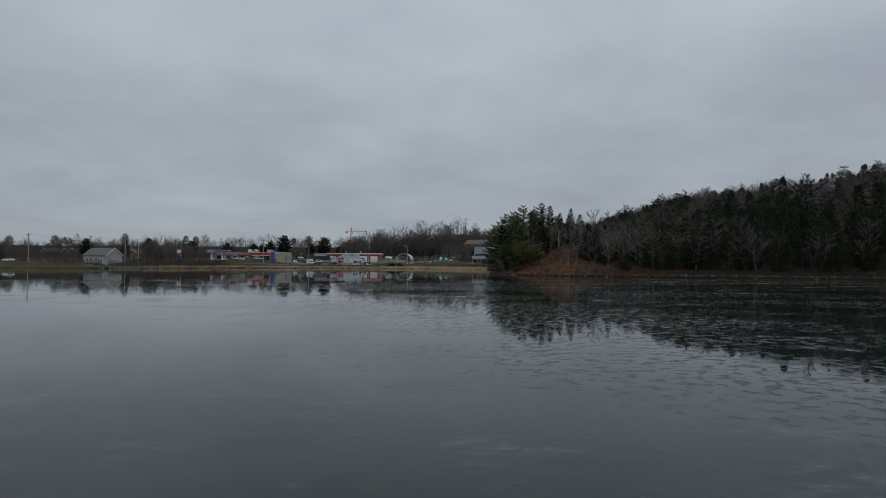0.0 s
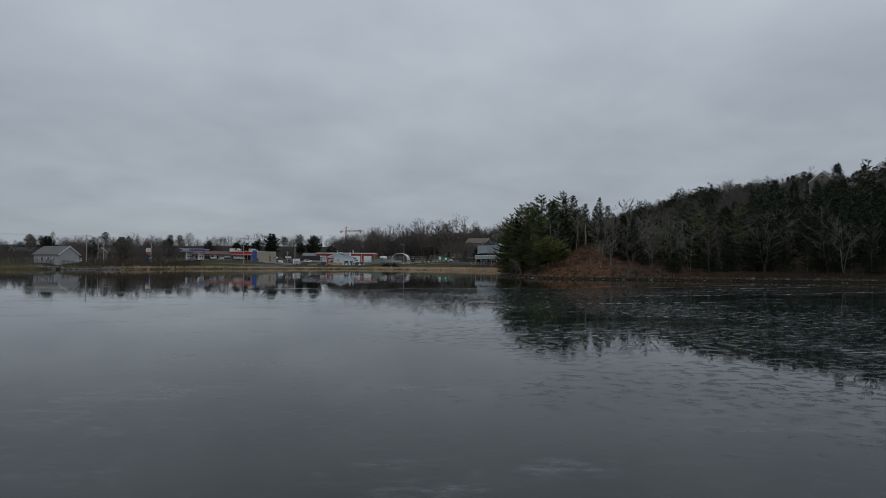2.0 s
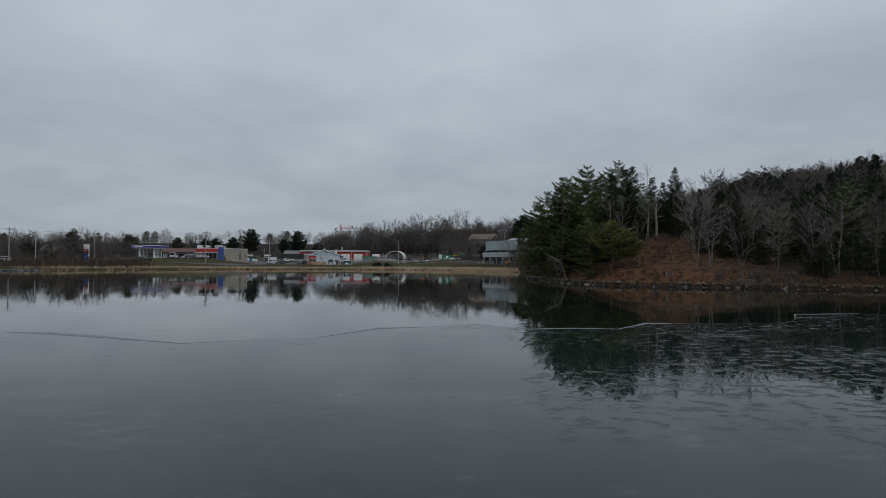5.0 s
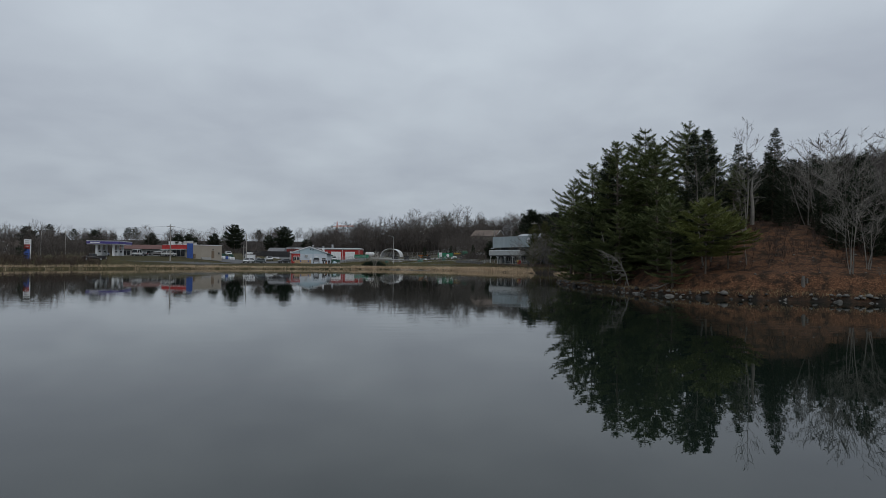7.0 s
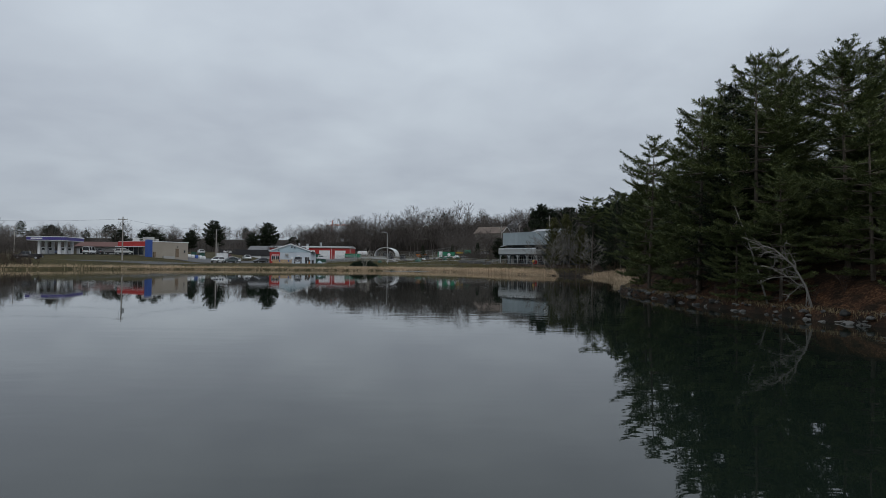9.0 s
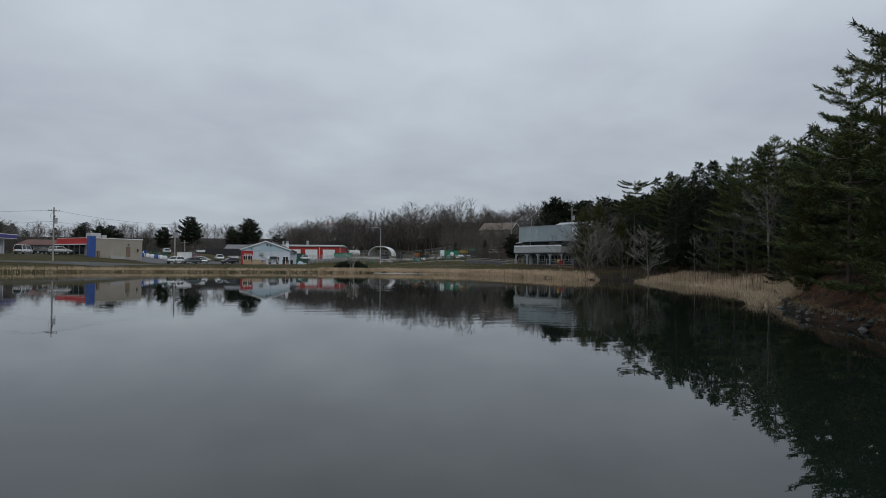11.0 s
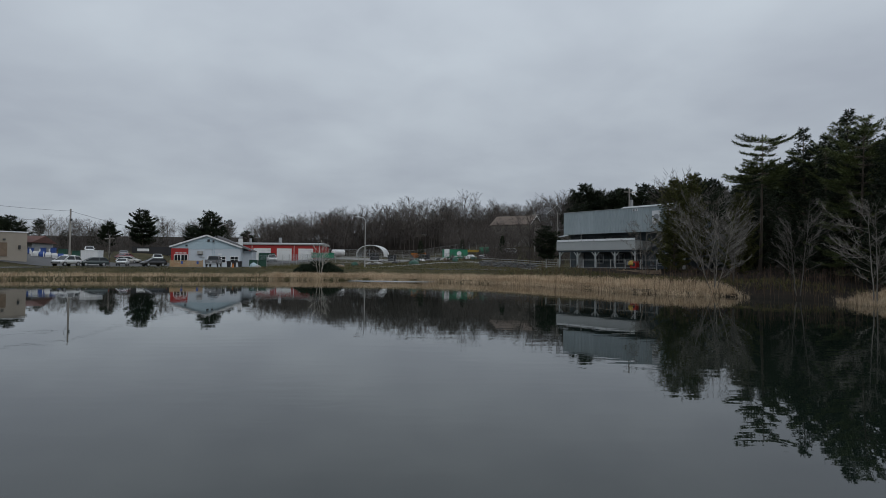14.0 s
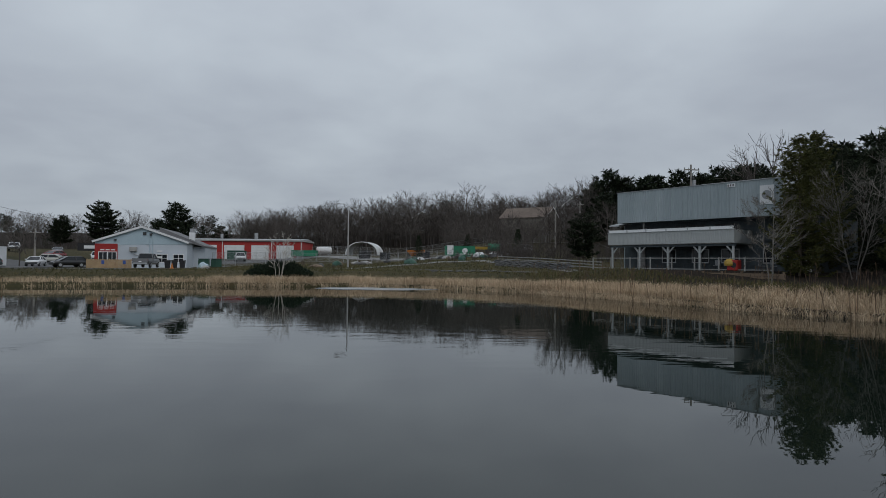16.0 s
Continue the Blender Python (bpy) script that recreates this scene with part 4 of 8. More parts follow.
PINES = [white_pine(11, 14, 0.05, 1.08), white_pine(12, 15, 0.04, 1.0), white_pine(13, 13, 0.025, 1.15)]
SPRUCES = [conifer(21, 14, "spruce"), conifer(22, 12, "spruce", low=0.06)]
CEDAR = conifer(31, 11, "cedar", low=0.04, broad=1.22)
UMBRELLA = white_pine(41, 14, 0.64, 1.0, 0.62, 8, None, 0.25, True)
YOUNG = white_pine(51, 5.8, 0.26, 1.55, 0.55, 8, M_YOUNG)
FAR_PINES = [conifer(61, 13, "pine", False, broad=1.15, dens=11), conifer(62, 12, "pine", False, 0.06, broad=1.15, dens=11)]
PARK_PINES = [conifer(63, 13, "pine", False, 0.20, 1.15, True, 16), conifer(64, 12, "pine", False, 0.16, 1.25, True, 16)]
PARK_PINES[0][1].materials[0] = M_SPRUCE
PARK_PINES[1][1].materials[0] = M_SPRUCE
for me in FAR_PINES:
    me[1].materials[0] = M_SPRUCE
FAR_SPRUCES = [conifer(71, 13, "spruce", False), conifer(72, 11, "spruce", False)]
BIRCHES = [spray_tree(91, 6, 3, 0.16, 0.28, 13, M_PALEBARK, M_PALEBARK, 0.008, 0.3, 0.7, 1.25, 0.09), spray_tree(92, 12, 5, 0.10, 0.30, 18, M_PALEBARK, M_PALEBARK, 0.010, 0.25, 0.35, 0.52), spray_tree(94, 6, 4, 0.16, 0.28, 12, M_BIRCH, M_BIRCH, 0.010, 0.3, 0.7, 1.5, 0.09)]
FAR_OAKS = [dome_tree(101 + k, (11, 10, 9)[k], (8.5, 7.5, 8.0)[k], 170, M_BAREDARK, M_TWIG, 0.020) for k in range(3)]

L_PINE = "tall dark white pine with layered boughs on the wooded point"
L_SPRUCE = "dark pointed spruce in the wood by the lake"
L_BARE = "leafless grey hardwood at the edge of the wood"

# the point that the camera passes: pines in front, spruces behind
for x, y, h, k in [(13.9, 159.0, 12.2, 0), (14.4, 151.4, 12.6, 2), (15.9, 147.0, 13.3, 1), (18.8, 155.6, 13.8, 2), (16.0, 166.0, 11.0, 1), (21.6, 153.6, 14.4, 0), (15.0, 143.0, 7.0, 2), (17.0, 135.4, 7.6, 0), (14.2, 146.0, 6.4, 1),
                   (18.8, 143.4, 11.6, 0), (22.6, 145.2, 11.6, 1), (20.0, 161.6, 13.2, 1), (19.2, 173.6, 8.6, 2), (25.2, 152.4, 13.2, 2), (25.0, 159.5, 13.2, 0), (21.0, 170.0, 12.5, 1),
                   (17.4, 139.6, 8.4, 1), (18.4, 150.2, 12.6, 2), (26.8, 145.2, 5.8, 0), (29.2, 148.4, 6.2, 2), (46.5, 131.0, 10.4, 0), (52.0, 128.5, 11.0, 1), (41.0, 136.0, 7.0, 2), (30.5, 156.0, 10.0, 1)]:
    plant("pine_tree", PINES[k], x, y, h / (14, 15, 13)[k], L_PINE, group="pines on the point")
for x, y, h, k in [(21.9, 141.6, 11.6, 0), (24.2, 145.6, 11.4, 1), (31.9, 147.2, 9.6, 0), (33.4, 150.4, 7.5, 1), (29.8, 150.6, 9.0, 1), (35.6, 149.6, 7.5, 0), (37.4, 146.6, 7.0, 1), (33.0, 154.0, 9.5, 0), (39.2, 143.4, 7.0, 1), (15.6, 149.2, 12.4, 0), (28.5, 154.0, 12.0, 1), (35.8, 147.0, 6.2, 0), (38.5, 150.5, 7.0, 1), (25.5, 164.5, 13.0, 0),
                   (31.0, 162.0, 11.5, 1), (23.5, 169.0, 12.0, 0), (36.0, 156.0, 11.0, 1), (41.5, 144.0, 7.5, 0), (22.8, 180.0, 8.6, 1), (45.5, 139.5, 8.0, 0),
                   (25.4, 186.5, 7.5, 1), (25.0, 178.5, 10.5, 0), (28.5, 171.0, 11.5, 1), (49.0, 134.5, 10.0, 0), (43.0, 152.0, 11.0, 1), (55.0, 134.0, 10.5, 0)]:
    plant("spruce_tree", SPRUCES[k], x, y, h / (14, 12)[k], L_SPRUCE, group="spruces on the point")
for x, y, h in ((31.6, 137.0, 4.2), (33.4, 135.0, 3.6), (32.4, 140.0, 5.0), (35.0, 138.5, 5.2), (30.6, 143.0, 4.6), (37.0, 133.0, 4.4)):
    plant("young_spruce", SPRUCES[1], x, y, h / 12, "small dark spruce on the flank of the mound", group="young spruces")
plant("young_pine", YOUNG, 19.2, 134.3, 1.02, "small yellow-green pine on the leafy bank", group="young pines")
plant("young_pine", YOUNG, 21.6, 135.4, 0.80, "small yellow-green pine on the leafy bank", group="young pines", turn=130)
plant("birch_tree", BIRCHES[1], 27.9, 129.9, 0.90, "leafless clump of pale grey stems by the water", group="birches")
plant("birch_tree", BIRCHES[1], 36.5, 128.6, 0.70, "leafless clump of pale grey stems by the water", group="birches", turn=40)
plant("birch_tree", BIRCHES[0], 29.9, 131.0, 0.95, "crooked pale birch beside the grey stems", group="birches", turn=80)
plant("birch_tree", BIRCHES[0], 34.8, 144.2, 1.35, "crooked pale birch on top of the mound", group="birches", turn=200)
SLIM = spray_tree(95, 10, 1, 0, 0.30, 18, M_PALEBARK, M_PALEBARK, 0.009, 0.35, 0.5, 0.95)
WIDE = spray_tree(96, 8.6, 4, 0.24, 0.44, 15, M_PALEBARK, M_PALEBARK, 0.010, 0.18, 0.4, 0.95)
LONE0 = spray_tree(98, 9, 1, 0, 0.40, 22, M_PALEBARK, M_PALEBARK, 0.010, 0.38, 0.5)
FRONT = [spray_tree(181, 9, 3, 0.16, 0.36, 12, M_PALEBARK, M_BARE, 0.016, 0.2, 0.5), spray_tree(182, 10, 1, 0, 0.36, 20, M_BARE, M_TWIG, 0.018, 0.3, 0.5, 1.2), spray_tree(183, 8, 4, 0.22, 0.40, 9, M_BARE, M_TWIG, 0.018, 0.15, 0.5)]
for x, y, s, me, ln in [(25.9, 141.4, 1.12, SLIM, 0), (27.0, 142.8, 0.75, LONE0, 0), (23.3, 135.8, 0.62, SLIM, -7), (20.8, 138.2, 0.95, SLIM, 2), (21.7, 138.8, 0.85, SLIM, -3), (34.2, 145.0, 1.0, WIDE, 0),
                        (39.0, 138.0, 1.05, FRONT[0], 0), (40.5, 141.5, 1.15, FRONT[1], 0), (44.0, 146.0, 1.2, FRONT[2], 0), (38.0, 147.5, 1.1, FRONT[1], 0), (47.0, 150.0, 1.2, FRONT[0], 0), (36.0, 137.5, 0.9, WIDE, 0), (43.0, 128.0, 1.1, FRONT[0], 0), (33.6, 131.0, 0.85, FRONT[2], 0), (57.0, 126.0, 1.2, FRONT[0], 0), (62.0, 121.5, 1.1, FRONT[1], 0), (50.0, 125.0, 0.9, FRONT[2], 0)]:
    plant("bare_tree", me, x, y, s, L_BARE, group="bare trees on the point", lean=(0, ln))
snag = Shape().tube([(0, 0, -0.3), (0.05, 0.02, 1.6), (-0.04, 0.06, 3.2), (0.08, 0.02, 4.6)], [0.20, 0.17, 0.14, 0.05], 7)
snag.tube([(0, 0, 3.3), (0.35, 0.1, 3.8), (0.95, 0.15, 4.6)], [0.05, 0.04, 0.015], 5).tube([(0, 0.05, 2.6), (0.5, -0.1, 2.7), (1.3, -0.1, 2.65)], [0.04, 0.03, 0.012], 5)
single("dead_tree", snag, M_DEADWOOD, pose(28.8, 145.2, gz(28.8, 145.2)), "grey broken snag standing on the mound", "tree")
stump = Shape().tube([(0, 0, -0.2), (0, 0, 0.5), (0.03, 0, 0.72)], [0.15, 0.12, 0.10], 7).tube([(0.32, 0.1, -0.2), (0.34, 0.1, 0.55)], [0.12, 0.09], 6)
single("tree_stump", stump, M_BARE, pose(24.4, 130.0, gz(24.4, 130.0)), "pair of short weathered stumps in the leaf litter", "stump")

# the cove north of the point
for i, (x, y, s) in enumerate([(30.0, 204.0, 0.92), (33.5, 211.0, 1.08), (29.5, 219.5, 0.79), (35.0, 220.0, 1.12), (31.5, 226.5, 0.87), (37.5, 228.0, 1.2),
                               (35.0, 198.0, 1.05), (30.5, 192.0, 0.98), (38.5, 205.0, 1.05), (27.5, 186.5, 0.80), (26.0, 180.5, 0.70), (41.0, 214.0, 1.1),
                               (36.0, 236.0, 0.95), (42.0, 232.0, 1.0), (33.5, 247.5, 0.84), (38.0, 254.0, 1.05), (43.0, 247.0, 0.95), (36.0, 262.0, 0.95), (44.0, 262.0, 1.05), (33.0, 184.0, 0.85),
                               (40.5, 222.5, 0.97), (33.0, 233.0, 1.0), (38.5, 213.0, 1.1), (40.0, 247.0, 1.1), (47.5, 255.0, 1.1), (41.0, 270.0, 1.0), (47.0, 274.0, 1.0), (35.0, 255.0, 0.95), (32.0, 199.5, 1.0), (36.5, 191.0, 1.05), (44.0, 222.0, 1.1), (34.5, 205.5, 1.0)]):
    plant("spruce_tree", SPRUCES[i % 2] if i % 4 else PINES[i % 2], x, y, s * (1.0 if y > 244 else (1.16 if y > 214 else 1.06)), L_SPRUCE, group="spruces behind the cove")
for x, y, h in ((32.5, 230.0, 15.5), (35.5, 226.0, 15.4), (31.4, 222.8, 14.0), (34.0, 238.0, 15.5), (33.6, 218.0, 15.5), (37.5, 233.0, 14.9)):
    plant("spruce_tree", SPRUCES[0], x, y, h / 14, L_SPRUCE, group="spruces behind the cove")
plant("umbrella_pine", UMBRELLA, 31.0, 241.0, 1.09, "tall pine with a bare trunk and flat crown", group="pines behind the cove")
plant("umbrella_pine", UMBRELLA, 155.0, 228.0, 0.66, "tall pine with a bare trunk and flat crown", group="pines behind the cove", turn=10)
plant("umbrella_pine", UMBRELLA, 37.5, 243.0, 0.98, "tall pine with a bare trunk and flat crown", group="pines behind the cove", turn=70)
plant("cedar_tree", CEDAR, 23.6, 246.0, 1.0, "olive-green cedar beside the grey building", group="cedars")
plant("cedar_tree", CEDAR, 27.0, 249.2, 1.06, "olive-green cedar beside the grey building", group="cedars", turn=200)
plant("spruce_tree", SPRUCES[0], 29.4, 252.2, 0.9, L_SPRUCE, group="spruces behind the cove")
plant("cedar_tree", CEDAR, 18.0, 172.2, 0.55, "olive-green cedar at the tip of the point", group="cedars", turn=40)
plant("cedar_tree", CEDAR, 28.5, 240.5, 0.8, "olive-green cedar beside the grey building", group="cedars", turn=120)
LONE = spray_tree(97, 7.7, 2, 0.08, 0.50, 17, M_PALEBARK, M_PALEBARK, 0.011, 0.22, 0.25, 1.0)
TUFTED = spray_tree(99, 8, 2, 0.10, 0.34, 22, M_BARE, M_BARE, 0.011, 0.25, 0.6)
for x, y, s, me in [(18.8, 226.2, 1.0, WIDE), (24.2, 215.2, 0.98, LONE), (18.0, 240.6, 0.83, LONE), (23.4, 222.0, 0.95, TUFTED), (22.2, 229.5, 0.85, TUFTED), (26.7, 206.3, 0.62, SLIM), (27.6, 205.0, 0.92, TUFTED), (27.9, 204.0, 0.72, SLIM), (29.6, 200.0, 1.12, TUFTED), (30.2, 197.5, 1.05, LONE0), (28.6, 195.0, 1.0, SLIM), (24.6, 234.5, 0.95, TUFTED), (26.5, 244.0, 1.15, WIDE)]:
    plant("bare_tree", me, x, y, s, "leafless grey tree leaning over the cove", group="bare trees round the cove")

# the hillside above
def clear_of_house(x, y):
    """False just below the hilltop house, which looks out over the trees."""
    return math.hypot(x - 141, y - 240) > 15


rng = np.random.default_rng(5)
spots = []
for gx in np.arange(36, 232, 6.2):
    for gy in np.arange(96, 340, 6.2):
        x, y = gx + rng.uniform(-2.4, 2.4), gy + rng.uniform(-2.4, 2.4)
        d = float(shore_distance(x, y))
        if not clear_of_house(x, y) or d < 2.5 or x > 0.80 * y + 10 or x < 0.10 * y + 22 or (x < 62 and 124 < y < 184 and rng.random() < 0.5):
            continue
        if d > 60 and rng.random() < 0.45:
            continue
        spots.append((x, y, d))
far_con = []
for i, (x, y, d) in enumerate(spots):
    con = noise.noise((x * 0.035, y * 0.035, 3.0)) + (0.26 if d < 30 else (0.20 if x < 105 else -0.02)) + rng.normal(0, 0.20) > 0.0
    s = rng.uniform(0.55, 1.0)
    if x > 58:
        s *= 1.08 if x < 108 else 0.72
    if con and x > 62:
        far_con.append((x, y, s, rng.uniform(0, 6.28)))
    elif con:
        near = x < 50 and 118 < y < 190
        plant("spruce_tree", (SPRUCES + PINES)[i % 4] if near else (FAR_SPRUCES + FAR_PINES + FAR_PINES)[(i * 7) % 6], x, y, s * (0.72 if near else 1.0), "dark conifer on the wooded hillside", group="conifers on the hillside")
    else:
        plant("bare_tree", FRONT[i % 3] if d < 26 or i % 4 == 0 else FAR_OAKS[i % 3], x, y, s * 1.12, "leafless hardwood on the wooded hillside", group="bare trees on the hillside")

# dark conifers along the foot of the hill
for i in range(34):
    x = 34 + 92 * (i + 0.5 * rng.random()) / 34
    y = 134 - 0.52 * (x - 34) + rng.uniform(-2, 9)
    if float(shore_distance(x, y)) > 2.0:
        plant("spruce_tree", (FAR_SPRUCES + FAR_PINES)[i % 4], x, y, rng.uniform(0.42, 0.80), "dark conifer at the foot of the wooded hill", group="conifers on the hillside")

for i in range(20):
    x = 38 + 78 * (i + rng.random()) / 20
    y = float(np.interp(x, [36, 46, 58, 74, 100, 130], [124.5, 122, 117, 108, 92, 62])) + rng.uniform(1.5, 5.0)
    plant("bare_tree", FRONT[i % 3], x, y, rng.uniform(0.7, 1.0), "pale leafless tree at the edge of the lake", group="bare trees on the hillside")
for i in range(34):
    x = 37 + 70 * (i + rng.random()) / 34
    y = float(np.interp(x, [36, 46, 58, 74, 100, 130], [124.5, 122, 117, 108, 92, 62])) + rng.uniform(1.6, 3.6)
    plant("young_spruce", (FAR_SPRUCES + FAR_PINES)[i % 4], x, y, rng.uniform(0.28, 0.48), "small dark conifer at the edge of the lake", group="young spruces")

# pines and bare trees round the car parks
for x, y, s in [(-102.5, 376, 1.10), (-73.5, 358.6, 1.12), (-110, 368, 0.75), (-66, 372, 0.7), (-92, 300, 0.62), (-99, 306, 0.66), (-137, 318, 0.8), (-84, 372, 0.7),
                (-160, 262, 0.72), (-150, 300, 0.8), (-128, 344, 0.7)]:
    plant("pine_tree", PARK_PINES[int(abs(x)) % 2], x, y, s, "dark full pine behind the car park", group="pines by the car park")
for x, y, s in [(34, 330, 0.95), (39, 322, 0.8), (45, 318, 0.8), (50, 312, 0.85), (58, 305, 0.8), (36, 296, 0.72), (42, 290, 0.72), (47, 283, 0.8), (52, 296, 0.85), (56, 280, 1.22), (34, 312, 0.62), (42, 372, 1.0), (50, 360, 1.0), (46, 304, 0.8), (60, 292, 1.14), (66, 300, 1.08), (36, 345, 0.9)]:
    plant("pine_tree", PARK_PINES[int(abs(x)) % 2], x, y, s, "dark pine on the rise behind the grey building", group="pines behind the grey building")
for i, (x, y, top) in enumerate([(36.9, 342.3, 25.4), (41.0, 340.1, 23.0), (44.3, 339.2, 22.9), (47.4, 342.0, 23.9), (50.7, 342.8, 24.6), (54.6, 341.0, 25.0), (59.9, 338.0, 24.1), (62.5, 338.0, 25.5), (67.0, 338.0, 26.4), (72.0, 338.0, 26.3), (64.6, 334.0, 24.6), (57.2, 336.0, 23.6), (69.6, 335.0, 25.6)]):
    plant("pine_tree", PARK_PINES[i % 2], x, y, (top - gz(x, y)) / (13, 12)[i % 2], "dark pine on the rise behind the grey building", group="pines behind the grey building")
for i, (x, y, top) in enumerate([(33.3, 266.1, 17.3), (30.0, 338.0, 23.2), (33.4, 345.0, 22.4), (40.2, 352.0, 26.0), (43.6, 352.0, 25.8)]):
    plant("bare_tree", FAR_OAKS[i % 3], x, y, (top - gz(x, y)) / (11, 10, 9)[i % 3], "wide leafless tree behind the grey building", group="bare trees behind the grey building")


# far woods: many trees, joined
def woods(name, spots, meshes, label, mat):
    vs, faces, base = [], {3: [], 4: []}, 0
    for k, (x, y, s, a) in enumerate(spots):
        for me in meshes[k % len(meshes)]:
            n = len(me.vertices)
            v = np.empty(n * 3, dtype=np.float32)
            me.vertices.foreach_get("co", v)
            v = v.reshape(-1, 3) * s
            c, sn = math.cos(a), math.sin(a)
            vs.append(np.stack([v[:, 0] * c - v[:, 1] * sn + x, v[:, 0] * sn + v[:, 1] * c + y, v[:, 2] + gz(x, y)], axis=1))
            f = np.empty(len(me.loops), dtype=np.int32)
            me.loops.foreach_get("vertex_index", f)
            sides = len(me.loops) // len(me.polygons)
            faces[sides].append(f.reshape(-1, sides) + base)
            base += n
    tri = np.concatenate(faces[3]) if faces[3] else None
    quad = np.concatenate(faces[4]) if faces[4] else None
    single(name, link_mesh(name, np.concatenate(vs), tri, quad, mat), None, Matrix(), label, "woods", kind="stuff")


woods("far_woods", far_con, FAR_SPRUCES + FAR_PINES, "dark conifers on the wooded hillside", M_SPRUCE)
THIN = [dome_tree(201 + k, 10 + k % 3, 7.5 + 0.6 * k, 92, M_BAREDARK, M_TWIG, 0.021) for k in range(4)]
THIN.append(spray_tree(204, 11, 1, 0, 0.40, 18, M_BAREDARK, M_TWIG, 0.024, 0.16, 0.9, 1.15, 0.04, 4, 2, 3))
THINC = [conifer(231, 11, "pine", False, 0.15, 1.2, True, 4), conifer(232, 10, "pine", False, 0.12, 1.3, True, 4), conifer(233, 12, "pine", False, 0.1, 1.0, False, 5)]
spots = []
for i in range(470):
    x = rng.uniform(-70, 95)
    y = (397 if x < 8 else 385 - 0.3 * (x - 8)) + rng.exponential(26)
    if y < 520:
        spots.append((x, y, rng.uniform(0.95, 1.35), rng.uniform(0, 6.28)))
for i in range(120):
    x = rng.uniform(22, 72)
    y = rng.uniform(272, 390)
    if x > 20 + 0.12 * (390 - y) * 0.4:
        spots.append((x, y, rng.uniform(0.7, 1.0), rng.uniform(0, 6.28)))
for i in range(46):
    x, y = rng.uniform(-2, 24), rng.uniform(338, 385)
    if not (14 < x < 28 and 340 < y < 358):
        spots.append((x, y, rng.uniform(0.6, 0.95), rng.uniform(0, 6.28)))
for i in range(34):
    spots.append((rng.uniform(3, 27), rng.uniform(316, 342), rng.uniform(0.45, 0.75), rng.uniform(0, 6.28)))
woods("far_woods", spots, THIN, "brown leafless woods on the slope behind the yard", M_TWIG)
spots = []
for i in range(330):
    x = rng.uniform(-420, -60)
    y = 385 + rng.exponential(40) - 0.55 * max(0, -x - 150) + (25 if x > -110 else 0)
    if float(shore_distance(x, y)) > 25 and y < 600:
        spots.append((x, y, rng.uniform(0.65, 1.05), rng.uniform(0, 6.28)))
for i in range(260):
    x, y = rng.uniform(-300, -124), rng.uniform(262, 350)
    if not -0.74 < x / y < -0.60:
        spots.append((x, y, rng.uniform(0.6, 0.95), rng.uniform(0, 6.28)))
woods("far_woods", spots, THIN, "brown leafless woods beyond the road and shops", M_TWIG)
spots = [(rng.uniform(-330, 90), rng.uniform(425, 520), rng.uniform(0.6, 0.95), rng.uniform(0, 6.28)) for i in range(30)] + [(rng.uniform(-330, -60), rng.uniform(378, 425), rng.uniform(0.5, 0.8), rng.uniform(0, 6.28)) for i in range(20)]
woods("far_woods", spots, THINC, "scattered dark conifers among the leafless woods", M_SPRUCE)
spots = []
for i in range(300):
    x, y = rng.uniform(45, 240), rng.uniform(286, 430)
    if x < 0.50 * y + 40 and x > 0.10 * y:
        spots.append((x, y, rng.uniform(0.75, 1.1), rng.uniform(0, 6.28)))
for i in range(230):
    x, y = rng.uniform(105, 215), rng.uniform(120, 290)
    if 0.40 * y < x < 0.95 * y and clear_of_house(x, y):
        spots.append((x, y, rng.uniform(0.40, 0.62), rng.uniform(0, 6.28)))
for i in range(150):
    y = rng.uniform(205, 300)
    spots.append((y * rng.uniform(0.24, 0.46), y, rng.uniform(0.85, 1.25), rng.uniform(0, 6.28)))
woods("far_woods", spots, THIN, "leafless woods along the top of the hill", M_TWIG)
spots = []
for i in range(90):
    x, y = rng.uniform(45, 140), rng.uniform(345, 470)
    spots.append((x, y, rng.uniform(0.7, 1.0), rng.uniform(0, 6.28)))
for i in range(230):
    x, y = rng.uniform(36, 135), rng.uniform(236, 345)
    if x > 0.10 * y + 10 and not (x < 50 and y < 262):
        spots.append((x, y, rng.uniform(0.6, 0.95), rng.uniform(0, 6.28)))
woods("far_woods", spots, THIN, "leafless woods on the rise behind the grey building", M_TWIG)
spots = []
for i in range(36):
    y = rng.uniform(215, 300)
    spots.append((y * rng.uniform(0.25, 0.42), y, rng.uniform(0.8, 1.2), rng.uniform(0, 6.28)))
for i in range(90):
    x, y = rng.uniform(50, 200), rng.uniform(270, 400)
    if 0.16 * y < x < 0.5 * y + 20:
        spots.append((x, y, rng.uniform(0.65, 1.0), rng.uniform(0, 6.28)))
woods("far_woods", spots, THINC, "dark conifers along the top of the hill", M_SPRUCE)


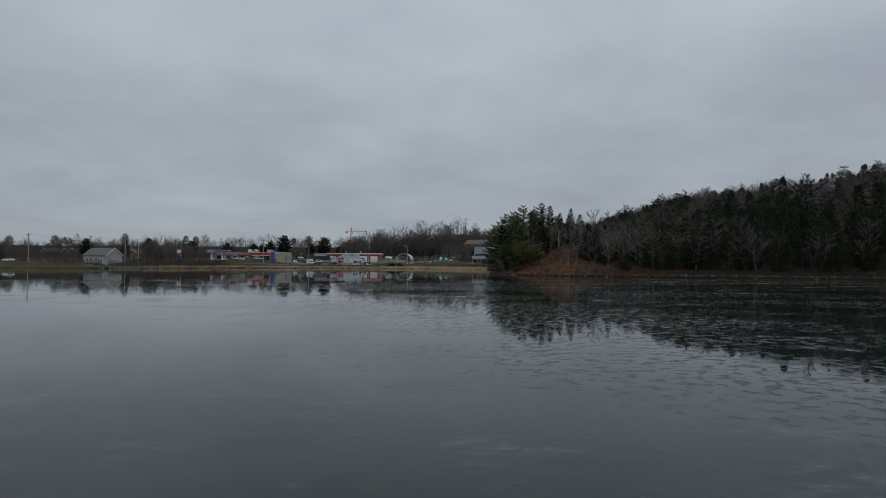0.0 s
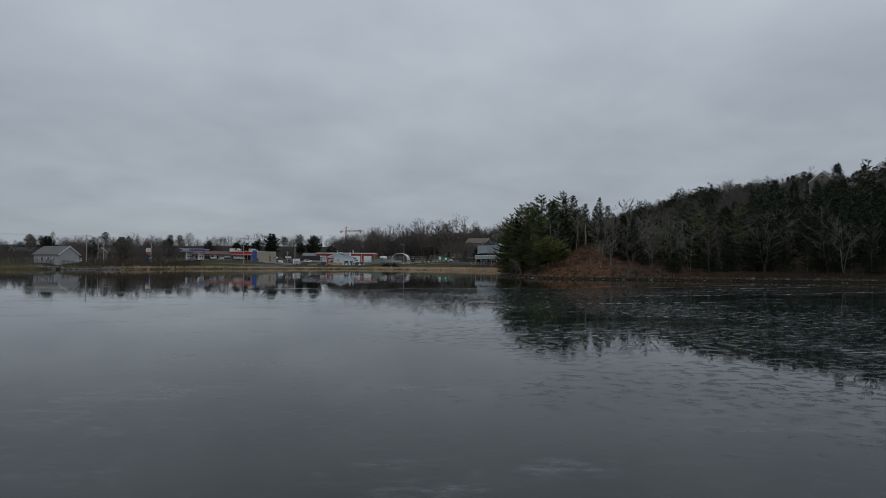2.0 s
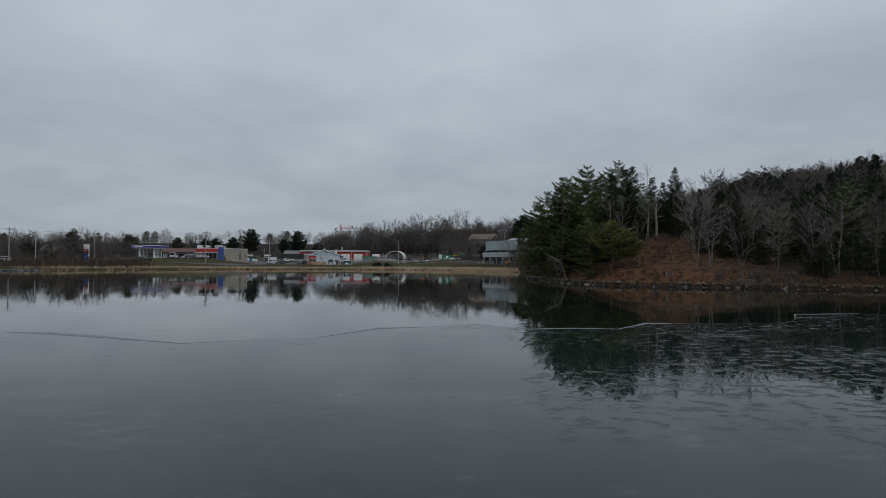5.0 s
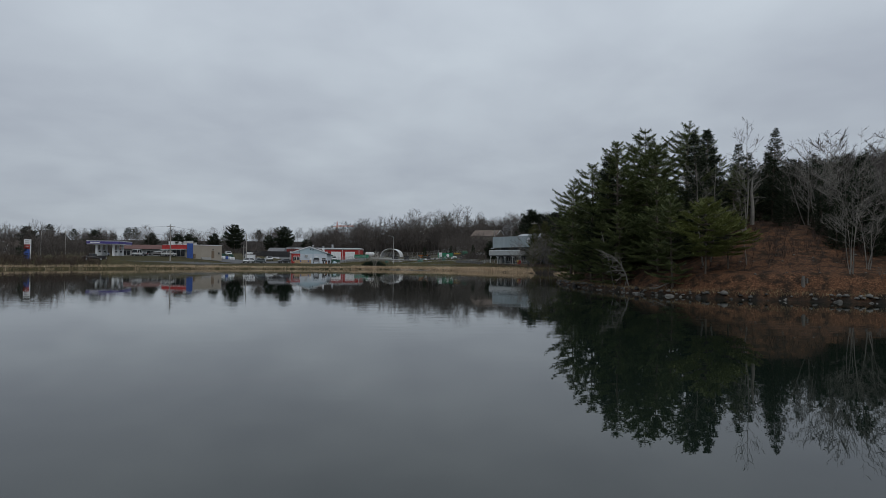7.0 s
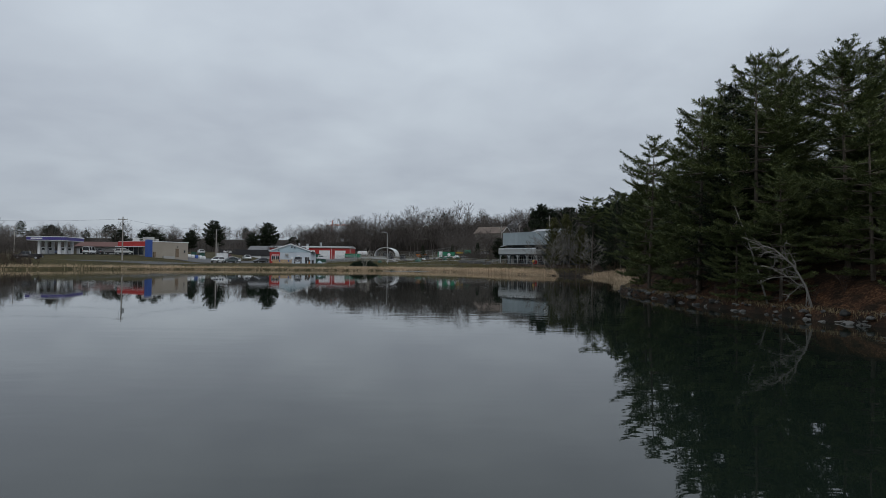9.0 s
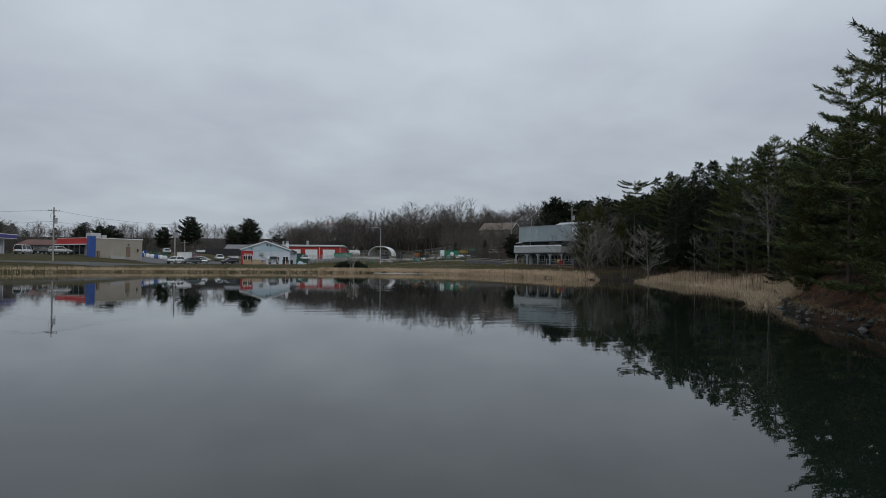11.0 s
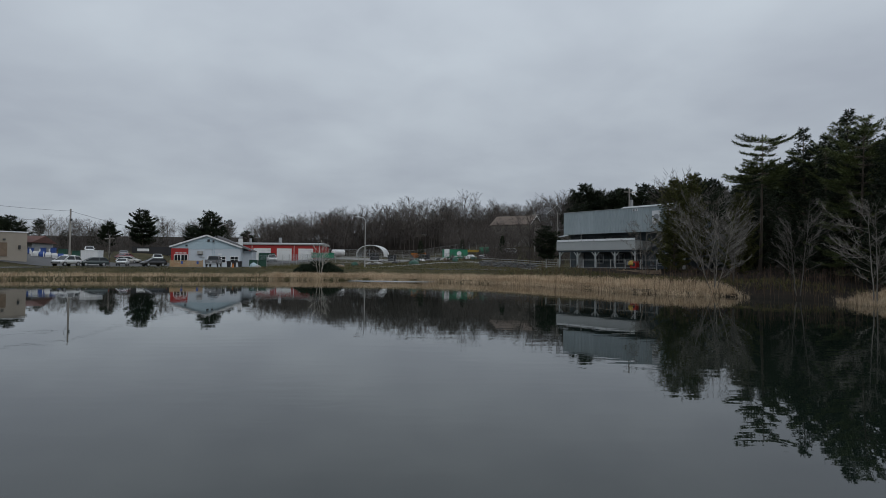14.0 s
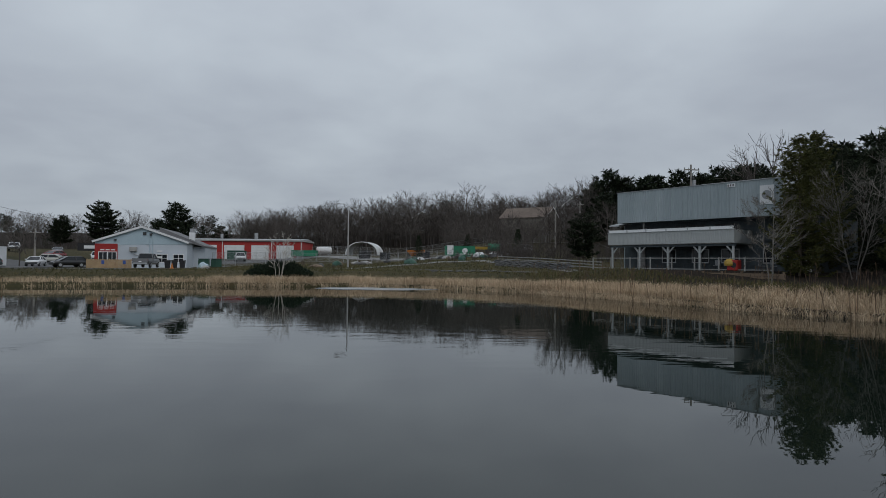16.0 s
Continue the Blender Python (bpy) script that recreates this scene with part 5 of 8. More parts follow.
# ---------------------------------------------------------------- buildings
def window(parent, x, y, z, w, h, wall="front", bars=1, trim=None, depth=0.06):
    """A framed window in a wall that faces local -y (front) or +x (side)."""
    m = pose(x, y, z, 0, 0, 0 if wall == "front" else 90)
    s = Shape()
    t = 0.09
    s.box(-w / 2 - t, -depth, -t, -w / 2, 0.02, h + t).box(w / 2, -depth, -t, w / 2 + t, 0.02, h + t)
    s.box(-w / 2, -depth, -t, w / 2, 0.02, 0).box(-w / 2, -depth, h, w / 2, 0.02, h + t)
    for i in range(1, bars + 1):
        c = -w / 2 + w * i / (bars + 1)
        s.box(c - 0.03, -depth + 0.01, 0, c + 0.03, 0.02, h)
    ob = part("window", s, trim or M_WHITE, parent, at=m)
    part("pane", Shape().box(-w / 2, -0.02, 0, w / 2, 0.0, h), M_GLASS, ob)
    return ob


def gable_roof(w, d, eave, apex, over=0.35, thick=0.16, ridge="y"):
    """Two roof slabs; the gable faces local -y when the ridge runs along y."""
    s = Shape()
    k = (apex - eave) / (w / 2)
    for sg in (-1, 1):
        a = (sg * (w / 2 + over), eave - k * over)
        b = (0, apex)
        s.prism([(a[0], a[1]), (b[0], b[1]), (b[0], b[1] + thick), (a[0], a[1] + thick)], "y", -over, d + over)
    return s


def house(name, m, w, d, eave, apex, wall, roof, label, windows=(), category="house", chimney=None, group="", extra=0.0):
    """A gabled house: the gable wall spans x from -w/2 to w/2 at y = 0 and faces -y."""
    ob = thing(name, m, label, category, group)
    s = Shape()
    s.prism([(-w / 2, -1.5 - extra), (w / 2, -1.5 - extra), (w / 2, eave), (0, apex), (-w / 2, eave)], "y", 0, d)
    part("wall", s, wall, ob)
    r = part("roof", gable_roof(w, d, eave, apex), roof, ob)
    if chimney:
        cx, cy, ch = chimney
        part("chimney", Shape().cbox(cx, cy, eave, 0.7, 0.7, apex - eave + ch), M_CONCRETE, r)
    k = (apex - eave) / (w / 2)
    trim = Shape()
    for sg in (-1, 1):
        trim.bar((sg * (w / 2 + 0.35), -0.36, eave - 0.35 * k + 0.02), (0, -0.36, apex + 0.02), 0.06, 0.22)
    part("bargeboard", trim, M_WHITE, ob)
    for x, z, ww, hh, side in windows:
        if side == "front":
            window(ob, x, 0, z, ww, hh)
        else:
            window(ob, w / 2, x, z, ww, hh, "side")
    return ob


# grey clad building with a deck, on the east bank
BX, BY, BZ, BROT = 13.56, 259.92, 2.06, -52.0
bld = thing("lakeside_building", pose(BX, BY, BZ, 0, 0, BROT), "blue-grey timber-clad building with a long deck on posts", "building")
upper = part("wall", Shape().box(0, 0, 4.65, 15.6, 0.25, 7.72), M_TIMBER, bld, "tall blue-grey board-and-batten parapet")
batten = Shape().box(0, -0.035, 4.65, 0.045, 0.0, 7.70).mesh("batten", M_TIMBER)
for i in range(65):
    part("batten", batten, None, upper, at=pose(i * 0.24, 0, 0))
part("coping", Shape().box(-0.06, -0.08, 7.72, 15.66, 0.31, 7.77), M_STEEL, bld)
endwall = part("wall", Shape().box(0, 0.25, 4.65, 0.25, 9.0, 7.72), M_TIMBER, bld)
for i in range(36):
    part("batten", batten, None, endwall, at=pose(0, 0.345 + i * 0.24, 0, 0, 0, -90))
# Recessed parts take the darkened siding, so their shade is partly painted.
part("soffit", Shape().box(0.25, 0.25, 4.66, 15.6, 2.6, 4.80), M_TIMBER_SHADE, bld)
part("wall", Shape().box(-0.6, 2.2, 2.62, 15.6, 2.45, 4.66), M_TIMBER_SHADE, bld, "blue-grey siding under the overhang, shade in its tone")
part("wall", Shape().box(-0.6, 2.2, -0.8, 17.6, 2.45, 2.45), M_TIMBER_SHADE, bld, "blue-grey siding behind the posts, shade in its tone")
part("side_wing", Shape().prism([(2.45, -0.8), (9.0, -0.8), (9.0, 5.0), (2.45, 4.55)], "x", -0.85, -0.6), M_TIMBER, bld)
part("side_eave", Shape().prism([(0.2, 4.35), (2.4, 4.75), (2.4, 4.87), (0.2, 4.47)], "x", -1.15, -0.02), M_STEEL, bld)
part("body", Shape().box(-0.58, 2.46, -0.8, 17.5, 12.0, 4.6), M_TIMBER_SHADE, bld)
part("hall_roof", Shape().prism([(1.0, 6.9), (6.5, 8.7), (12.0, 6.9), (12.0, 6.6), (1.0, 6.6)], "x", 5.5, 15.5), M_STEEL, bld, "low pale metal roof")
part("hall_wall", Shape().box(5.6, 1.0, 4.6, 15.4, 11.8, 6.62), M_TIMBER_SHADE, bld)
part("side_sign", Shape().box(-1.4, 3.4, 5.0, -1.3, 4.4, 6.9), M_WHITE, bld)
# the deck, its boarded parapet and the white rail panels on top
deck = part("deck", Shape().box(-0.25, -1.15, 2.35, 12.2, 2.2, 2.62), M_POSTWOOD, bld)
para = part("parapet", Shape().box(-0.25, -1.25, 2.40, 12.3, -1.12, 3.56), M_PALEBOARD, bld, "worn pale boarded deck parapet")
board = Shape().box(0, -1.275, 2.42, 0.128, -1.25, 3.54).mesh("board", M_PALEBOARD)
for i in range(84):
    part("board", board, None, para, at=pose(-0.25 + i * 0.1494, 0, 0.012 * math.sin(i * 2.7)))
part("parapet", Shape().box(-0.25, -1.12, 2.40, -0.12, 2.2, 3.56), M_PALEBOARD, bld)
part("parapet", Shape().box(12.17, -1.12, 2.40, 12.3, 2.2, 3.56), M_PALEBOARD, bld)
rail = part("handrail", Shape().box(-0.32, -1.33, 3.56, 12.37, -1.04, 3.61).box(-0.32, -1.04, 3.56, -0.05, 2.2, 3.61), M_PALEBOARD, bld)
for i in range(6):
    x = -0.2 + i * 2.08
    part("rail_panel", Shape().box(x + 0.05, -1.22, 3.62, x + 2.03, -1.18, 3.86), M_WHITE, rail)
    part("rail_post", Shape().cbox(x, -1.2, 3.61, 0.07, 0.07, 0.30), M_STEEL, rail)
for i, x in enumerate((0.07, 3.15, 6.1, 9.15, 12.1)):
    post = part("post", Shape().cbox(x, -0.95, -0.9, 0.17, 0.17, 3.25), M_PALEBOARD, bld)
    br = Shape()
    if i:
        br.bar((x, -0.95, 1.50), (x - 0.72, -0.95, 2.32), 0.11)
    if i < 4:
        br.bar((x, -0.95, 1.50), (x + 0.72, -0.95, 2.32), 0.11)
    part("brace", br, M_PALEBOARD, post)
part("beam", Shape().box(-0.2, -1.05, 2.15, 12.3, -0.85, 2.35), M_TIMBER_SHADE, bld)
part("column", Shape().cbox(2.6, 0.6, 2.62, 0.14, 0.14, 2.05), M_POSTWOOD, bld)
for x, w in ((1.6, 1.2), (5.6, 0.9), (7.2, 1.4), (10.0, 1.9)):
    window(bld, x, 2.2, 3.15, w, 1.05, trim=M_DARKSTEEL)
for x, w in ((4.4, 1.3), (7.6, 1.5), (10.4, 1.5), (14.2, 1.8)):
    window(bld, x, 2.2, 0.75, w, 1.15, trim=M_STEEL)
part("door", Shape().box(0.9, 2.12, 0.0, 1.8, 2.2, 2.05), M_CONCRETE, bld)
part("door", Shape().box(16.6, 2.10, 0.0, 17.0, 2.2, 2.1), M_WHITE, bld)
sign = part("sign", Shape().box(13.9, -0.10, 5.6, 15.0, -0.04, 7.2), M_WHITE, bld, "white notice board on the parapet")
part("emblem", Shape().tube([(14.45, -0.125, 6.4), (14.45, -0.104, 6.4)], 0.38, 14), M_HOUSEGREY, sign)
plate = part("plate", Shape().box(11.15, -0.09, 7.30, 11.85, -0.04, 7.60), M_WHITE, bld, "small white plate with dark bars")
for i in range(3):
    part("bar", Shape().box(11.22 + i * 0.21, -0.10, 7.36, 11.32 + i * 0.21, -0.094, 7.54), M_BLACK, plate)
# folding chairs and a table stand on the terrace below the deck
for i, (x, y) in enumerate(((9.9, 0.6), (10.7, 0.9), (14.2, -0.4), (15.0, -0.2))):
    c = thing("garden_chair", bld.matrix_basis @ pose(x, y, 0.0, 0, 0, 40 * i), "grey metal garden chair on the terrace", "chair", "garden chairs")
    part("seat", Shape().cbox(0, 0, 0.42, 0.46, 0.44, 0.05), M_STEEL, c)
    part("backrest", Shape().box(-0.23, 0.18, 0.5, 0.23, 0.22, 0.95), M_STEEL, c)
    for sx in (-0.2, 0.2):
        for sy in (-0.18, 0.18):
            part("leg", Shape().cbox(sx, sy, 0, 0.035, 0.035, 0.43), M_DARKSTEEL, c)
# rear pole on the rise behind the building stands further down


# blue and white gabled garage
FX, FY, FZ, FROT = -44.95, 281.2, 1.75, 13.5
gar = thing("gabled_garage", pose(FX, FY, FZ, 0, 0, FROT), "white and pale-blue gabled building with a red corner", "building")
W, E, A = 11.4, 3.25, 5.25
part("wall", Shape().prism([(-W / 2, -1.0), (W / 2, -1.0), (W / 2, E), (0, A), (-W / 2, E)], "y", 0, 21.0), M_WHITEBLUE, gar, "blueish-white siding")
k = (A - E) / (W / 2)
part("gable_panel", Shape().prism([(-W / 2 + 0.02, 2.75), (W / 2 - 0.02, 3.0), (W / 2 - 0.02, E), (0, A - 0.02), (-W / 2 + 0.02, E)], "y", -0.05, 0.0), M_PALEBLUE, gar, "pale blue gable")
part("corner_panel", Shape().box(-W / 2 - 0.03, -0.10, -0.3, -W / 2 + 2.75, -0.052, 2.95), M_RED, gar, "red panel beside the glazed door")
part("roof", gable_roof(W, 21.0, E, A, 0.3, 0.14), M_ROOFGREY, gar)
tr = Shape()
for sg in (-1, 1):
    tr.bar((sg * (W / 2 + 0.3), -0.34, E - 0.3 * k + 0.05), (0, -0.34, A + 0.05), 0.08, 0.26)
part("bargeboard", tr, M_WHITE, gar)
part("rear_roof", Shape().prism([(1.2, 4.45), (7.4, 2.75), (7.4, 2.95), (1.2, 5.55)], "y", 5.0, 20.5), M_ROOFGREY, gar)
part("lean_to", Shape().box(W / 2, 6.0, -0.8, W / 2 + 1.6, 20.0, 2.8), M_WHITEBLUE, gar)
window(gar, -W / 2 + 1.0, -0.10, 0.55, 0.95, 1.25)
window(gar, -W / 2 + 2.1, -0.10, 0.55, 0.95, 1.25)
for k in range(3):
    part("lettering_bar", Shape().box(-W / 2 + 0.65 + 0.65 * k, -0.12, 2.05, -W / 2 + 1.15 + 0.65 * k, -0.102, 2.22), M_WHITE, gar)
for x in (2.55, 4.65):
    wn = window(gar, x, 0, 0.55, 1.25, 1.0, bars=1)
    part("glazing_bar", Shape().box(-0.62, -0.05, 0.48, 0.62, 0.0, 0.54), M_WHITE, wn)
ac = part("air_unit", Shape().box(-1.45, -0.42, 1.95, -0.55, -0.06, 2.55), M_CONCRETE, gar, bevel=0.03)
part("pipe", Shape().tube([(-1.0, -0.3, 1.95), (-0.9, -0.2, 1.55), (-0.3, -0.15, 1.4)], 0.05, 6), M_STEEL, gar)
for x in (2.6 - 1.0, 2.95 - 1.0):
    part("pipe", Shape().tube([(x - 0.6, -0.10, 0.6), (x - 0.6, -0.10, 4.2)], 0.035, 6), M_PALEBLUE, gar)
part("vent", Shape().box(0.15, -0.16, 4.2, 0.55, -0.05, 4.6), M_DARKSTEEL, gar)
part("lamp", Shape().box(1.0, -0.30, 4.15, 1.3, -0.05, 4.45), M_DARKSTEEL, gar)
part("lamp", Shape().box(-3.4, -0.30, 3.35, -3.1, -0.05, 3.6), M_DARKSTEEL, gar)
part("meter_box", Shape().box(0.2, -0.25, 1.0, 0.75, -0.02, 1.6), M_WHITE, gar)
for z in (2.0, 1.2):
    part("notice", Shape().box(1.9, -0.07, z - 0.1, 2.6, -0.02, z + 0.12), M_WHITE, gar)
ch = part("chimney", Shape().cbox(4.9, 10.0, 2.8, 0.8, 0.8, 2.3), M_WHITE, gar)
part("cowl", Shape().tube([(4.9, 10.0, 5.1), (4.9, 10.0, 5.7)], 0.36, 10), M_STEEL, ch)
part("foundation", Shape().box(W / 2 - 3.2, -0.9, -0.9, W / 2 + 0.3, -0.06, -0.2), M_CONCRETE, gar)


# red garage hall
RX, RY, RZ = -70.2, 344.8, 2.7
red = thing("garage_hall", pose(RX, RY, RZ, 0, 0, 0), "long low red garage hall with white roller doors", "building")
part("wall", Shape().box(0, 0, -1.0, 33.0, 14.0, 4.55), M_RED, red)
part("fascia", Shape().box(-0.3, -0.35, 4.62, 33.3, 14.2, 4.95), M_CONCRETE, red, "white roof fascia")
part("roof", Shape().prism([(-0.2, 4.95), (7.0, 5.45), (14.1, 4.95)], "x", -0.2, 33.2), M_STEEL, red)
for i, (x, w) in enumerate(((2.6, 4.0), (8.4, 4.0), (14.2, 4.9), (20.8, 4.2), (26.9, 4.2))):
    door = part("roller_door", Shape().box(x, -0.03, -0.1, x + w, -0.01, 3.65), M_CONCRETE, red)
    for j in range(6):
        part("panel", Shape().box(x, -0.08, j * 0.62 - 0.1, x + w, -0.032, j * 0.62 + 0.505), M_WHITE, door)
for x in (0.0, 13.7, 25.6, 32.85):
    part("corner_trim", Shape().box(x, -0.10, -0.5, x + 0.14, -0.005, 4.55), M_WHITE, red)
part("roof_vent", Shape().tube([(20.2, 6.0, 5.4), (20.2, 6.0, 6.9)], 0.45, 10), M_STEEL, red)
part("roof_vent", Shape().tube([(11.5, 6.0, 5.4), (11.5, 6.0, 6.6)], 0.35, 10), M_STEEL, red)
part("gas_pipe", Shape().tube([(32.2, 2.0, 5.0), (32.2, 2.0, 6.7)], 0.08, 6), M_DARKSTEEL, red)


# corner shop with a red band and a blue pier
SX, SY, SZ = -76.4, 263.4, 3.25
shop = thing("corner_shop", pose(SX, SY, SZ, 0, 0, 61.2), "flat-roofed beige shop with a red band and blue pier", "shop")
part("wall", Shape().box(0, 0, -1.5, 11.4, 12.8, 3.55), M_BEIGE, shop)
part("coping", Shape().box(-0.1, -0.1, 3.55, 11.5, 12.9, 3.72), M_WHITE, shop)
part("pier", Shape().box(-0.75, -0.35, -1.2, 0.45, 0.85, 4.05), M_BLUE, shop, "bright blue corner pier")
part("band", Shape().box(-0.25, 0.85, 2.35, -0.02, 12.9, 3.62), M_RED, shop, "red sign band")
part("canopy", Shape().box(-1.0, 0.9, 2.2, -0.02, 12.9, 2.36), M_WHITE, shop)
for y in (2.6, 4.6, 6.6, 8.6, 10.6):
    wn = part("shop_window", Shape().box(-0.10, y, 0.2, -0.02, y + 1.7, 2.1), M_GLASS, shop)
    part("mullion", Shape().box(-0.14, y - 0.1, 0.1, -0.02, y, 2.2), M_STEEL, wn)
part("door", Shape().box(7.5, -0.06, -0.3, 8.5, 0.0, 1.9), M_BROWNWOOD, shop, "brown steel side door")
part("door_lamp", Shape().box(7.85, -0.25, 2.25, 8.15, 0.0, 2.5), M_DARKSTEEL, shop)
part("meter", Shape().box(10.1, -0.25, 0.9, 10.35, 0.0, 1.5), M_DARKSTEEL, shop)
part("plinth", Shape().box(3.6, -0.5, -1.0, 6.9, -0.02, -0.05), M_CONCRETE, shop)
part("gas_riser", Shape().box(0.9, -0.4, -0.4, 1.4, -0.02, 0.9), M_BROWNWOOD, shop)
hv = part("roof_unit", Shape().box(2.5, 5.0, 3.7, 4.8, 6.6, 4.9), M_CONCRETE, shop)
part("roof_unit", Shape().box(5.4, 5.4, 3.7, 6.4, 6.4, 4.5), M_CONCRETE, shop)
icebox = single("ice_cabinet", Shape().box(-0.5, -0.5, 0, 0.5, 0.5, 1.7), M_WHITE, pose(-79.2, 265.6, 3.2, 0, 0, 61), "white ice cabinet in front of the shop", "cabinet", bevel=0.05)

# filling station: canopy on columns, pumps, price sign
can = thing("station_canopy", pose(-105.9, 260.6, 3.35, 0, 0, 10), "flat white canopy with violet fascia over fuel pumps", "canopy")
part("fascia", Shape().box(0, 0, 3.55, 9.0, 11.0, 4.3), M_PURPLE, can, "dark violet fascia")
part("trim", Shape().box(-0.06, -0.06, 4.3, 9.06, 11.06, 4.45), M_WHITE, can)
part("soffit", Shape().box(0.05, 0.05, 3.40, 8.95, 10.95, 3.55), M_WHITE, can)
part("lettering_bar", Shape().box(1.0, -0.05, 3.78, 3.6, -0.004, 4.08), M_WHITE, can)
for x in (2.2, 6.8):
    for y in (1.8, 5.5, 9.2):
        part("column", Shape().cbox(x, y, -0.6, 0.6, 0.6, 4.05), M_WHITE, can, bevel=0.04)
pump = thing("fuel_pump", pose(-103.9, 264.2, gz(-103.9, 264.2), 0, 0, 10), "white fuel pump on a kerbed island", "fuel pump", "fuel pumps")
part("cabinet", Shape().cbox(0, 0, 0.15, 0.9, 0.5, 1.7), M_WHITE, pump, bevel=0.04)
part("plinth", Shape().cbox(0, 0, 0, 1.4, 0.9, 0.15), M_CONCRETE, pump)
part("display", Shape().cbox(0, -0.26, 1.1, 0.6, 0.03, 0.5), M_BLACK, pump)
for x, y in ((-104.5, 267.9), (-99.4, 265.0), (-100.0, 268.7)):
    copy_thing(pump, pose(x, y, gz(x, y), 0, 0, 10))
ps = thing("price_sign", pose(-107.2, 237.6, gz(-107.2, 237.6), 0, 0, 25) @ Matrix.Diagonal((0.72, 1, 0.86, 1)), "tall price sign with white, red and blue panels", "sign")
part("pole", Shape().cbox(1.05, 0, 0, 0.3, 0.3, 6.2), M_WHITE, ps)
part("panel", Shape().box(-0.85, -0.12, 4.7, 0.85, 0.12, 6.2), M_WHITE, ps)
part("panel", Shape().box(-0.85, -0.12, 3.3, 0.85, 0.12, 4.66), M_RED, ps)
part("panel", Shape().box(-0.85, -0.12, 0.3, 0.85, 0.12, 3.26), M_BLUE, ps)
for z in (5.0, 5.6, 4.0):
    part("bar", Shape().box(-0.6, -0.16, z, 0.5, -0.125, z + 0.25), M_HOUSEGREY, ps)

# strip of shops behind the pumps
strip = thing("shop_strip", pose(-117, 299.5, 3.4, 0, 0, 8), "low row of shops with a dull red roof", "shop")
part("wall", Shape().box(0, 0, -1, 27, 9, 2.9), M_HOUSEGREY, strip)
part("roof", Shape().prism([(-1.2, 2.7), (4.5, 4.3), (10, 2.7)], "x", -0.5, 27.5), M_ROOFRED, strip)
for x in (1.0, 5.0, 9.0, 13.0, 17.0, 21.5):
    window(strip, x + 1.2, 0, 0.5, 2.4, 1.6)
part("sign", Shape().box(16.0, 1.5, 4.0, 24.0, 1.7, 5.6), M_WHITE, strip)

# black-fronted shed behind the car park
bb = thing("black_shed", pose(-84, 333, 2.55, 0, 0, 4), "low black-fronted building with white doors", "building")
part("wall", Shape().box(0, 0, -1, 19, 10, 3.0), M_HOUSEGREY, bb)
part("front", Shape().box(-0.2, -0.3, 1.3, 19.2, -0.02, 3.6), M_BLACK, bb, "black sign front")
for x in (6.5, 11.5):
    part("door", Shape().box(x, -0.10, -0.2, x + 3.4, -0.01, 1.3), M_WHITE, bb)
part("sign", Shape().box(1.2, -0.36, 2.4, 4.2, -0.302, 3.1), M_WHITE, bb)
part("rear_roof", Shape().prism([(2, 3.0), (8, 5.2), (14, 3.0)], "x", 9, 16), M_ROOFGREY, bb)

# lakeside hut with a grey roof, west shore
M_PALEHUT = material("pale_grey_boards", (0.27, 0.28, 0.285), (0.37, 0.38, 0.385), 0.75, 0.5, 12, 0.1)
M_ROOFHUT = material("warm_grey_shingles", (0.10, 0.095, 0.09), (0.165, 0.157, 0.15), 0.9, 0.5, 18, 0.3)
hz = 2.0
hut = house("lakeside_hut", pose(-114.7, 204.5, hz, 0, 0, 70), 6.6, 10.6, 2.6, 5.0, M_PALEHUT, M_ROOFHUT, "white lakeside pavilion with a grey hipped roof", category="pavilion", extra=0.5)
part("gable_panel", Shape().prism([(-2.7, 2.75), (2.7, 2.75), (0, 4.75)], "y", -0.06, -0.004), M_HOUSEGREY, hut)
part("door", Shape().box(-0.6, -0.06, -0.2, 0.5, -0.004, 2.1), M_HOUSEGREY, hut)
for y in (2.0, 4.5, 7.0, 9.0):
    w0 = window(hut, -3.3, y, 0.8, 0.9, 0.8, "side")
    w0.matrix_basis = pose(-3.3, y, 0.8, 0, 0, -90)
hf = thing("railing", pose(0, 0, 0), "dark iron railing before the pavilion", "railing")
for i in range(26):
    a = i / 25
    x, y = -134 + 30 * a, 199.5 + 4.5 * a
    part("post", Shape().cbox(x, y, gz(x, y) - 0.1, 0.09, 0.09, 1.5), M_DARKSTEEL, hf)
    if i < 25:
        x2, y2 = -134 + 30 * (i + 1) / 25, 199.5 + 4.5 * (i + 1) / 25
        rail = Shape()
        for h in (0.2, 1.3):
            rail.bar((x, y, gz(x, y) + h), (x2, y2, gz(x2, y2) + h), 0.05)
        for j in range(1, 8):
            xx, yy = x + (x2 - x) * j / 8, y + (y2 - y) * j / 8
            rail.cbox(xx, yy, gz(xx, yy) + 0.2, 0.03, 0.03, 1.1)
        part("rail", rail, M_DARKSTEEL, hf)

# houses on the slopes
L_H = "two-storey house among the leafless trees"
house("house", pose(24.4, 345, gz(22, 350) - 0.2, 0, 0, 58), 8.6, 12.0, 5.0, 7.6, M_DULLTAN, M_ROOFBROWN, "tan two-storey house with a brown roof", [(-2, 3.4, 1.2, 1.2, "front"), (2, 3.4, 1.2, 1.2, "front"), (-2, 0.9, 1.2, 1.2, "front")], group="houses on the slope", extra=3)
